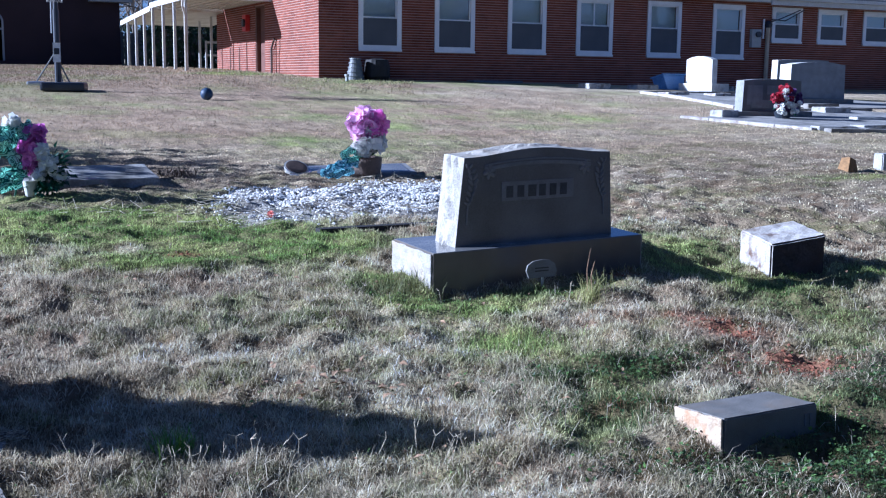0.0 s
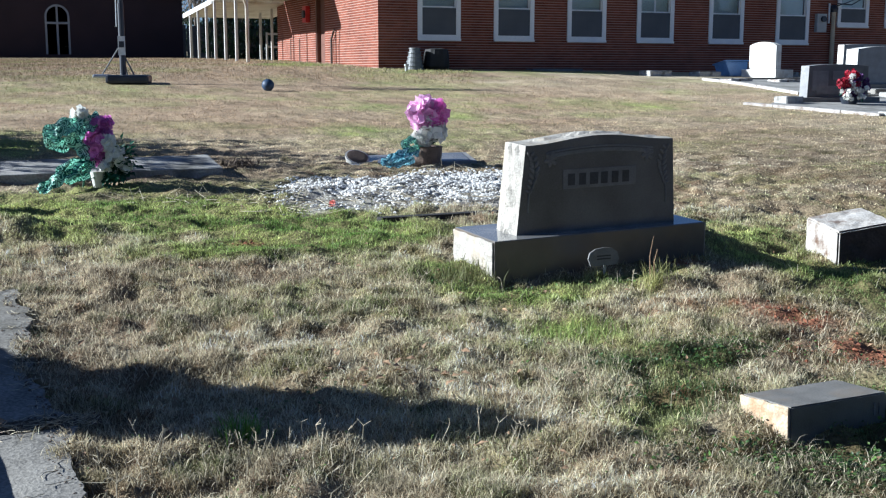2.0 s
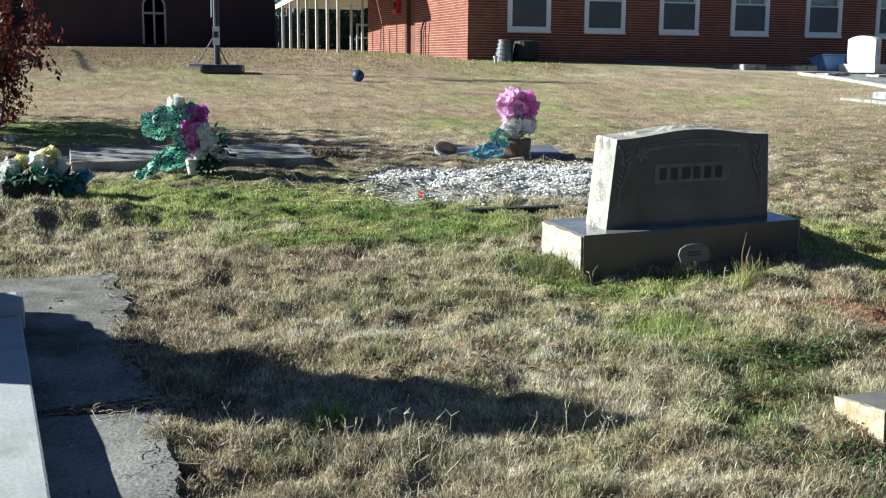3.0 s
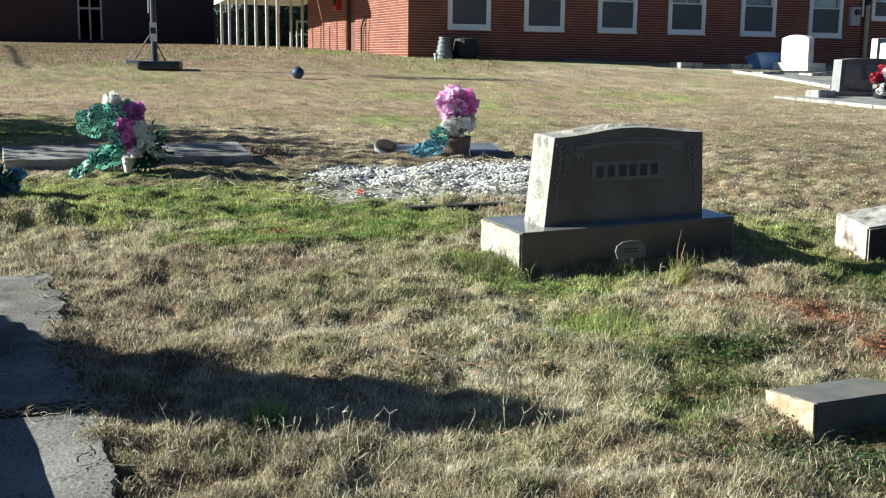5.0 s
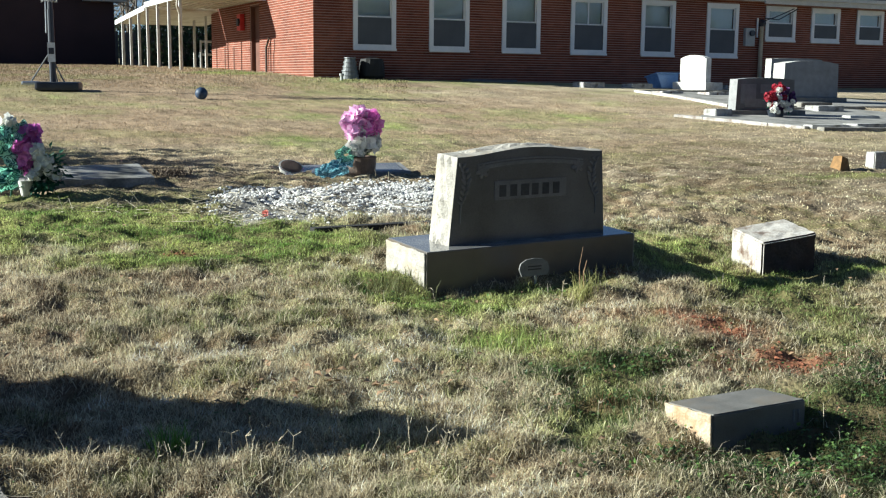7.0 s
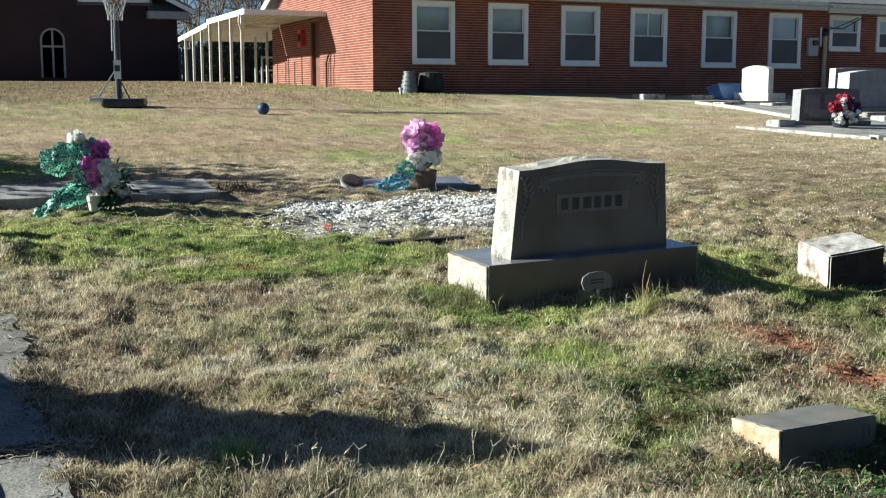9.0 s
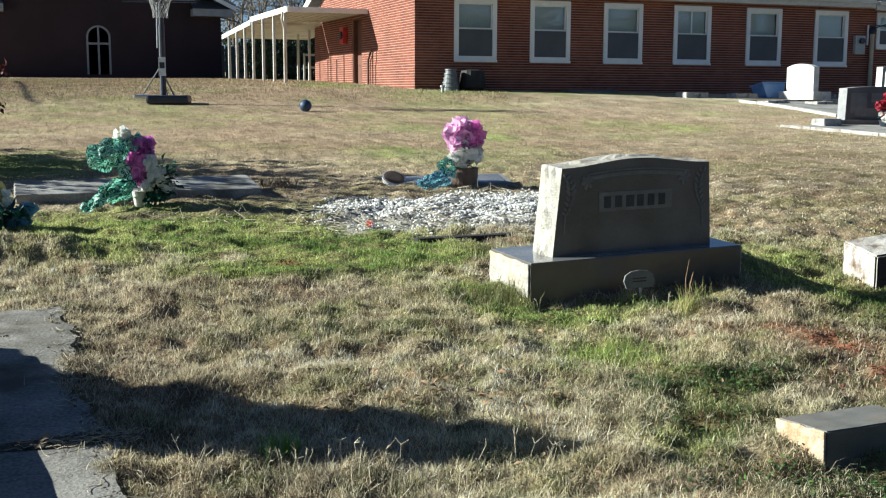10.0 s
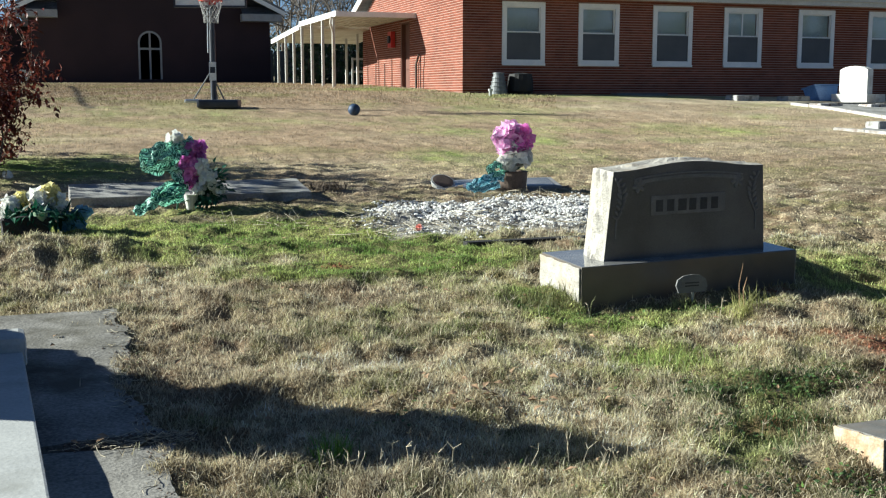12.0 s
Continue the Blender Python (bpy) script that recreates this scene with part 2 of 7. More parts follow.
MORTAR = surface("mortar", (0.30, 0.20, 0.165), (0.41, 0.29, 0.24), rough=0.95, scale=3, fine=50, bump=0.4)
# near-black brick: the shade on the gable is part of this colour
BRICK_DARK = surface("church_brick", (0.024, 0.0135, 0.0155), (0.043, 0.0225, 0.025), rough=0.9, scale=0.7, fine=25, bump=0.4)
WHITE = surface("white_paint", (0.70, 0.71, 0.71), (0.82, 0.82, 0.80), rough=0.55, scale=3, fine=30, bump=0.08)
SASH = surface("white_vinyl", (0.74, 0.75, 0.76), (0.84, 0.84, 0.83), rough=0.4, scale=3, fine=30, bump=0.04)
POST_WHITE = surface("weathered_white_paint", (0.46, 0.46, 0.44), (0.60, 0.60, 0.57), rough=0.6, scale=3, fine=30, bump=0.1)
# white paint toned down to hold the shade of the church front
FRAME_SHADED = surface("shaded_white_frame", (0.24, 0.24, 0.24), (0.34, 0.34, 0.335), rough=0.6, scale=3, fine=30, bump=0.08)
CANOPY_METAL = surface("painted_steel", (0.44, 0.41, 0.345), (0.60, 0.565, 0.485), rough=0.5, scale=2, fine=25, bump=0.1, stain=(0.34, 0.28, 0.19))
ROOFING = surface("grey_shingle", (0.10, 0.10, 0.105), (0.20, 0.20, 0.20), rough=0.95, scale=4, fine=40, bump=0.7)
BLIND = surface("window_blind", (0.42, 0.45, 0.43), (0.54, 0.57, 0.54), rough=0.8, scale=2, fine=20, bump=0.1)
ROOM = surface("dim_room", (0.05, 0.055, 0.06), (0.09, 0.095, 0.10), rough=0.9, scale=1, fine=8, bump=0.0)
SCREEN = surface("insect_screen", (0.06, 0.066, 0.075), (0.09, 0.098, 0.11), rough=0.6, scale=2, fine=200, bump=0.1)
PANE = glass("window_glass", (0.92, 0.95, 0.95))
STEEL_GREY = surface("grey_enamel", (0.33, 0.34, 0.33), (0.45, 0.46, 0.44), rough=0.5, scale=6, fine=50, bump=0.1)
POLE_TAN = surface("tan_paint", (0.40, 0.33, 0.22), (0.55, 0.47, 0.33), rough=0.6, scale=4, fine=40, bump=0.1)
BLACK = surface("black_plastic", (0.011, 0.015, 0.026), (0.026, 0.034, 0.055), rough=0.45, scale=5, fine=60, bump=0.15)
BAG_BLACK = surface("black_polythene", (0.004, 0.004, 0.005), (0.010, 0.010, 0.012), rough=0.7, scale=9, fine=60, bump=0.3)
POT_GREY = surface("grey_plastic", (0.09, 0.10, 0.11), (0.16, 0.17, 0.18), rough=0.5, scale=6, fine=50, bump=0.15)
BOARD = surface("hoop_board", (0.55, 0.57, 0.60), (0.70, 0.72, 0.74), rough=0.35, scale=3, fine=20, bump=0.03)
RIM_RED = surface("rim_red", (0.45, 0.05, 0.03), (0.60, 0.09, 0.05), rough=0.45, scale=8, fine=40, bump=0.1)
NET = surface("net_cord", (0.34, 0.34, 0.34), (0.46, 0.46, 0.46), rough=0.9, scale=30, fine=90, bump=0.2)
ZINC = surface("zinc_tube", (0.42, 0.44, 0.46), (0.60, 0.62, 0.64), rough=0.4, scale=8, fine=50, bump=0.05, metal=0.8)
BLUE_PLASTIC = surface("blue_plastic", (0.10, 0.20, 0.42), (0.20, 0.34, 0.60), rough=0.5, scale=4, fine=30, bump=0.1)
BALL_BLUE = surface("ball_rubber", (0.012, 0.03, 0.075), (0.03, 0.065, 0.13), rough=0.55, scale=14, fine=120, bump=0.3)
RED_BOX = surface("red_enamel", (0.42, 0.02, 0.02), (0.60, 0.04, 0.03), rough=0.4, scale=6, fine=40, bump=0.05)
DOOR_BROWN = surface("brown_door", (0.09, 0.035, 0.022), (0.15, 0.06, 0.04), rough=0.7, scale=3, fine=30, bump=0.2)
RUST = surface("brown_iron", (0.05, 0.035, 0.028), (0.10, 0.07, 0.055), rough=0.8, scale=20, fine=90, bump=0.4)
BARK = surface("bark", (0.08, 0.06, 0.045), (0.18, 0.14, 0.11), rough=0.95, scale=5, fine=40, bump=0.9)
PINK = surface("pink_silk", (0.80, 0.14, 0.55), (0.95, 0.42, 0.80), rough=0.7, scale=25, fine=120, bump=0.3, island=0.25, sheer=0.45)
CORAL = surface("faded_red_silk", (0.66, 0.22, 0.18), (0.82, 0.40, 0.34), rough=0.7, scale=25, fine=120, bump=0.3, island=0.25, sheer=0.35)
PINK_VIOLET = surface("violet_pink_silk", (0.58, 0.12, 0.50), (0.82, 0.36, 0.74), rough=0.7, scale=25, fine=120, bump=0.3, island=0.25, sheer=0.45)
PINK_PALE = surface("pale_pink_silk", (0.90, 0.48, 0.78), (0.96, 0.74, 0.90), rough=0.7, scale=25, fine=120, bump=0.3, island=0.2, sheer=0.45)
CREAM = surface("white_silk", (0.74, 0.74, 0.70), (0.90, 0.90, 0.86), rough=0.7, scale=25, fine=120, bump=0.3, island=0.15, sheer=0.35)
YELLOW = surface("yellow_silk", (0.74, 0.68, 0.30), (0.88, 0.84, 0.52), rough=0.7, scale=25, fine=120, bump=0.3, island=0.2, sheer=0.35)
RED_SILK = surface("red_silk", (0.26, 0.012, 0.03), (0.52, 0.03, 0.06), rough=0.7, scale=25, fine=120, bump=0.3, island=0.35, sheer=0.35)
LEAF_SILK = surface("green_silk", (0.008, 0.05, 0.03), (0.022, 0.115, 0.06), rough=0.6, scale=25, fine=120, bump=0.2, island=0.4, sheer=0.3)
BLUE_SILK = surface("blue_silk", (0.10, 0.26, 0.42), (0.30, 0.52, 0.66), rough=0.6, scale=20, fine=120, bump=0.2, island=0.25, sheer=0.35)
DRY_LEAF = surface("dry_leaf", (0.18, 0.11, 0.06), (0.36, 0.24, 0.14), rough=0.8, scale=40, fine=120, bump=0.2, island=0.4)
RED_LEAF = surface("red_leaf", (0.06, 0.015, 0.011), (0.17, 0.036, 0.022), rough=0.5, scale=30, fine=120, bump=0.1, island=0.5, sheer=0.35)
EVERGREEN = surface("evergreen", (0.012, 0.03, 0.010), (0.04, 0.075, 0.025), rough=0.7, scale=3, fine=40, bump=0.2, island=0.4)
WEED_DARK = surface("weed_leaf", (0.025, 0.055, 0.016), (0.07, 0.125, 0.035), rough=0.55, scale=40, fine=150, bump=0.1, island=0.5, sheer=0.25)
WEED_LIGHT = surface("clover_leaf", (0.07, 0.13, 0.03), (0.16, 0.26, 0.07), rough=0.55, scale=40, fine=150, bump=0.1, island=0.4, sheer=0.3)
STRAW_STEM = surface("straw_stem", (0.30, 0.26, 0.18), (0.56, 0.50, 0.37), rough=0.8, scale=30, fine=120, bump=0.1, island=0.4)
TWIG = surface("grey_twig", (0.12, 0.10, 0.085), (0.22, 0.19, 0.16), rough=0.95, scale=6, fine=30, bump=0.2)


def swirl_ribbon(name, back, line):
    """Ribbon with printed white swirls."""
    m, nt, bsdf = nodes_of(name)
    N, L = nt.nodes, nt.links
    co = N.new("ShaderNodeTexCoord")
    w = N.new("ShaderNodeTexNoise")
    w.inputs["Scale"].default_value, w.inputs["Detail"].default_value = 22.0, 0.0
    L.new(co.outputs["Object"], w.inputs["Vector"])
    k = N.new("ShaderNodeMath")
    k.operation = "MULTIPLY"
    k.inputs[1].default_value = 34.0
    L.new(w.outputs["Fac"], k.inputs[0])
    f = N.new("ShaderNodeMath")
    f.operation = "SINE"
    L.new(k.outputs[0], f.inputs[0])
    up = N.new("ShaderNodeMath")
    up.inputs[1].default_value = 0.35
    L.new(f.outputs[0], up.inputs[0])
    r = N.new("ShaderNodeValToRGB")
    r.color_ramp.elements[0].position, r.color_ramp.elements[1].position = 0.0, 0.5
    r.color_ramp.elements[0].color, r.color_ramp.elements[1].color = (*back, 1), (*line, 1)
    L.new(up.outputs[0], r.inputs["Fac"])
    L.new(r.outputs["Color"], bsdf.inputs["Base Color"])
    bsdf.inputs["Roughness"].default_value = 0.4
    return m


RIBBON_GREEN = swirl_ribbon("ribbon_green", (0.02, 0.15, 0.12), (0.52, 0.84, 0.72))
RIBBON_BLUE = swirl_ribbon("ribbon_blue", (0.05, 0.22, 0.30), (0.52, 0.78, 0.86))

# ---- ground: one sheet to the horizon ----
GREEN_SPOTS = [(-0.3, 8.9, 1.0, 0.6, 0.95), (0.5, 9.1, 0.9, 0.75, 1.0), (1.3, 8.8, 0.9, 0.75, 1.0), (1.9, 8.1, 0.7, 0.6, 0.85), (2.6, 7.45, 0.6, 0.4, 0.85),
               (0.9, 9.9, 0.7, 0.3, 0.6), (1.2, 7.9, 1.3, 0.5, 0.45), (2.75, 4.85, 0.22, 0.25, 0.8), (2.97, 4.25, 0.35, 0.22, 0.8), (2.7, 3.85, 0.3, 0.2, 0.5),
               (3.4, 4.3, 0.4, 0.25, 0.6), (3.0, 5.55, 0.45, 0.22, 0.8), (3.7, 5.75, 0.4, 0.25, 0.6), (5.0, 6.5, 0.6, 0.5, 0.8), (5.2, 7.2, 0.8, 0.4, 0.5),
               (4.8, 4.9, 0.6, 0.5, 0.5), (4.9, 5.7, 0.7, 0.35, 0.9), (2.0, 7.3, 0.7, 0.4, 0.7), (1.3, 7.25, 0.6, 0.3, 0.55), (4.75, 6.1, 0.4, 0.3, 0.8), (5.4, 5.75, 0.7, 0.35, 0.7), (4.5, 5.95, 0.4, 0.3, 0.8), (-0.6, 13.2, 1.2, 1.2, 0.6), (2.6, 6.1, 0.18, 0.4, 0.9), (3.3, 5.78, 0.7, 0.12, 0.8), (8.2, 30.0, 1.6, 1.2, 0.7), (3.75, 19.4, 0.5, 0.8, 0.6), (4.5, 14.0, 0.6, 0.9, 0.7), (13.2, 20.1, 0.9, 0.8, 0.55), (4.8, 19.0, 0.5, 0.4, 0.4),
               (13.5, 26.6, 4.0, 0.8, 0.8), (10.9, 16.8, 0.9, 0.9, 0.5), (6.7, 15.7, 0.4, 0.7, 0.5), (0.2, 13.6, 1.3, 1.2, 0.7), (5.2, 12.5, 0.5, 0.6, 0.5),
               (3.3, 3.2, 0.35, 0.3, 0.5), (3.0, 3.0, 0.6, 0.3, 0.6), (3.7, 3.5, 0.5, 0.4, 0.6), (2.4, 3.6, 0.4, 0.3, 0.45), (4.3, 4.5, 0.5, 0.4, 0.5), (9.8, 9.6, 0.8, 0.3, 0.8), (7.0, 9.0, 0.9, 0.6, 0.3), (6.1, 5.6, 0.6, 0.4, 0.6)]
BROWN_SPOTS = [(12.0, 19.0, 6.0, 5.0, 0.55), (7.0, 13.0, 2.5, 2.5, 0.35), (0.0, 34.0, 14.0, 10.0, 0.8), (0.0, 20.0, 7.0, 5.0, 0.8), (3.0, 24.0, 5.0, 2.5, 0.5), (6.0, 19.0, 4.0, 1.0, 0.45), (9.0, 13.0, 3.0, 1.5, 0.35), (1.5, 12.2, 2.0, 0.7, 0.4), (3.0, 16.5, 3.0, 1.0, 0.35), (6.0, 26.0, 7.0, 2.2, 0.9), (1.0, 40.0, 8.0, 9.0, 0.8), (2.5, 22.0, 4.0, 2.0, 0.8), (2.0, 14.6, 2.5, 0.8, 0.6), (6.5, 15.0, 2.5, 0.7, 0.5), (9.0, 17.0, 2.5, 0.8, 0.5)]   # bare brownish turf
WEED_SPOTS = [(2.62, 3.2, 0.3, 0.12, 0.7), (3.0, 3.02, 0.4, 0.14, 0.9), (2.68, 3.86, 0.25, 0.10, 0.9), (2.75, 4.3, 0.3, 0.14, 0.8), (3.3, 4.3, 0.3, 0.14, 0.8), (3.2, 3.05, 0.5, 0.22, 1.0), (3.75, 3.3, 0.45, 0.3, 1.0), (2.95, 2.75, 0.4, 0.15, 0.6), (4.2, 3.7, 0.4, 0.25, 0.7), (3.4, 2.85, 0.8, 0.25, 0.5), (4.2, 3.1, 0.5, 0.4, 0.5), (3.1, 4.3, 0.5, 0.18, 0.5), (2.5, 3.3, 0.25, 0.2, 0.4), (1.2, 4.3, 0.3, 0.08, 0.3), (4.5, 3.9, 0.4, 0.3, 0.4), (2.55, 6.1, 0.14, 0.25, 0.6), (3.2, 5.75, 0.5, 0.10, 0.5)]   # dark low weeds
CLAY_SPOTS = [(3.97, 4.69, 0.2, 0.22, 1.5), (3.85, 4.1, 0.3, 0.19, 1.6), (3.75, 5.0, 0.3, 0.12, 0.55), (4.1, 5.95, 0.25, 0.14, 0.8), (1.58, 7.36, 0.16, 0.1, 0.8),
              (2.7, 3.84, 0.25, 0.1, 0.5), (2.5, 3.3, 0.3, 0.2, 0.35), (4.6, 8.9, 0.4, 0.3, 0.5)]
GRAVEL = (2.0, 8.35, 4.85, 10.2)      # x0, y0, x1, y1 of the pebbled plot


def gravel_share(x, y, soft=0.18):
    """How far a place lies inside the pebbled plot, with an uneven edge (0..1)."""
    x0, y0, x1, y1 = GRAVEL
    wob = 0.55 * (fnoise(x, y, 0.6, 7) - 0.5)
    x_left = x0 + 0.25 + 0.22 * (y - y0)
    d = np.minimum(np.minimum(x - x_left, x1 - x), np.minimum(y - y0, y1 - y)) + wob
    return np.clip(d / soft + 0.3, 0, 1)


def walk_edge(y):
    """Where the crumbled edge of the concrete walk runs."""
    y = np.asarray(y, float)
    return 0.13 + 0.13 * np.clip((4.9 - y) / 0.8, 0, 1) + 0.20 * (fnoise(3.0 + 0 * y, y, 0.5, 2) - 0.5) + 0.07 * (fnoise(9.0 + 0 * y, y, 0.09, 4) - 0.5)


def paving_share(x, y):
    """The bare concrete walk beside the tomb."""
    d = np.minimum(np.minimum(walk_edge(y) - 0.03 - x, 6.40 - y), y - 1.7)
    return np.clip(d / 0.05, 0, 1)


def turf(x, y):
    """Shares of green grass and bare red clay."""
    n1, n2, n3 = fnoise(x, y, 0.5, 1), fnoise(x, y, 2.2, 4), vnoise(x, y, 0.09, 6)
    g = spots(x, y, GREEN_SPOTS) * np.clip(2.4 * n1 - 0.25, 0.1, 1.6) + np.clip((n2 - 0.60) * 2.2, 0, 0.4) * (0.4 + n3)
    c = spots(x, y, CLAY_SPOTS) * np.clip(2.6 * fnoise(x, y, 0.11, 8) - 0.45, 0, 1.6)
    return np.clip(g, 0, 1), np.clip(c, 0, 1)


STRAW, STRAW_GREY, STRAW_BROWN = np.array((0.56, 0.475, 0.30)), np.array((0.55, 0.485, 0.355)), np.array((0.375, 0.298, 0.205))
GRASS_GREEN, GRASS_LIGHT, CLAY = np.array((0.15, 0.24, 0.055)), np.array((0.42, 0.46, 0.16)), np.array((0.235, 0.088, 0.046))


def lerp(a, b, k):
    return a + (b - a) * k[:, None]


PALE_SPOTS = [(1.9, 4.1, 0.8, 0.9, 0.24), (0.9, 4.5, 0.6, 0.6, 0.28), (2.6, 5.0, 0.5, 0.4, 0.15), (0.1, 6.0, 0.9, 1.2, -0.25), (3.3, 3.0, 0.6, 0.4, -0.22), (5.2, 5.2, 0.8, 0.5, -0.3), (9.5, 10.0, 2.5, 2.0, -0.15), (0.0, 32.0, 4.5, 9.0, -0.26), (-1.0, 48.0, 9.0, 10.0, -0.2), (0.7, 3.35, 1.1, 0.42, -0.22), (2.15, 3.35, 0.5, 0.4, 0.22), (3.35, 2.95, 0.7, 0.3, -0.3), (2.3, 5.0, 1.2, 0.7, 0.18), (3.3, 5.0, 0.6, 0.4, 0.16)]     # lighter and darker turf; (0.9, 4.5) brightens grass lying in the monument's shadow
SHADOW_LINE = [(-0.02, 39.1), (0.14, 33.9), (0.17, 27.5), (0.2, 25.1), (0.3, 23.8), (0.54, 23.4), (0.94, 23.2)]     # a thin shadow painted dark into the far lawn


def sward(x, y, rnd):
    """Colour of the turf at places, with a random number for each."""
    g, c = turf(x, y)
    far = np.clip((y - 9) / 8, 0, 1)
    col = lerp(np.tile(STRAW_GREY, (len(x), 1)), STRAW, np.clip(fnoise(x, y, 0.8, 9) * 1.6 - 0.3, 0, 1))
    col = lerp(col, STRAW_BROWN, np.clip(1.5 * fnoise(x, y, 1.3, 10) - 0.55 + far * (1.3 * fnoise(x * 0.5, y, 1.6, 2) - 0.30), 0, 0.85))
    col = lerp(col, STRAW_BROWN * np.array((0.95, 0.88, 0.85)), np.clip(spots(x, y, BROWN_SPOTS) * (0.4 + 1.2 * fnoise(x * 0.5, y, 0.8, 7)), 0, 0.9))
    near = 1 - far
    col = lerp(col, np.tile(np.array((0.30, 0.295, 0.13)), (len(x), 1)), np.clip((fnoise(x * 0.55, y, 0.9, 11) - 0.54) * 4, 0, 0.55) * far)
    col = col * (0.50 + 1.0 * fnoise(x, y, 0.17, 5) + 0.45 * (fnoise(x, y, 0.45, 8) - 0.5) + near * 1.5 * (fnoise(x, y, 0.13, 3) - 0.5))[:, None]
    col = lerp(col, np.tile(np.array((0.20, 0.135, 0.08)), (len(x), 1)), np.clip((fnoise(x, y, 0.11, 7) - 0.57) * 5, 0, 0.8) * near)
    col = lerp(col, np.tile(np.array((0.15, 0.18, 0.06)), (len(x), 1)), np.clip((fnoise(x, y, 0.22, 1) - 0.57) * 4, 0, 0.65) * near)
    green = lerp(np.tile(GRASS_GREEN, (len(x), 1)), GRASS_LIGHT, np.clip(fnoise(x, y, 0.35, 11) * 2 - 0.5, 0, 1))
    col = lerp(col, green, np.clip(g * 1.25 - 0.15 + 0.25 * (rnd - 0.5), 0, 1))
    col = lerp(col, np.tile(np.array((0.05, 0.075, 0.028)), (len(x), 1)), np.clip(spots(x, y, WEED_SPOTS) * (0.4 + 1.3 * fnoise(x, y, 0.14, 9)), 0, 0.85))
    col = lerp(col, np.tile(CLAY, (len(x), 1)), np.clip(c, 0, 0.9))
    shadow_gap = np.full(len(x), 9.0)
    for (ax, ay), (bx, by) in zip(SHADOW_LINE, SHADOW_LINE[1:]):
        k = np.clip(((x - ax) * (bx - ax) + (y - ay) * (by - ay)) / ((bx - ax) ** 2 + (by - ay) ** 2), 0, 1)
        shadow_gap = np.minimum(shadow_gap, np.hypot(x - ax - k * (bx - ax), y - ay - k * (by - ay)))
    # darkens the turf along the painted shadow line
    col = lerp(col, np.tile(np.array((0.075, 0.065, 0.055)), (len(x), 1)), 0.95 * np.exp(-(shadow_gap / 0.10) ** 2))
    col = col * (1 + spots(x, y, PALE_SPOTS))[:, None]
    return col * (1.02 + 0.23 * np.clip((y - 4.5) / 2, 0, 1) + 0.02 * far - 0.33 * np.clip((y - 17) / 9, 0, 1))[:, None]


def steps(lo, hi, fine_lo, fine_hi, fine, grow=1.09):
    """Grid lines: even in the middle, ever wider outwards."""
    mid = list(np.arange(fine_lo, fine_hi + fine / 2, fine))
    out, s = [], fine
    p = mid[-1]
    while p < hi:
        s *= grow
        p += s
        out.append(p)
    back, s = [], fine
    p = mid[0]
    while p > lo:
        s *= grow
        p -= s
        back.append(p)
    return np.array(back[::-1] + mid + out)


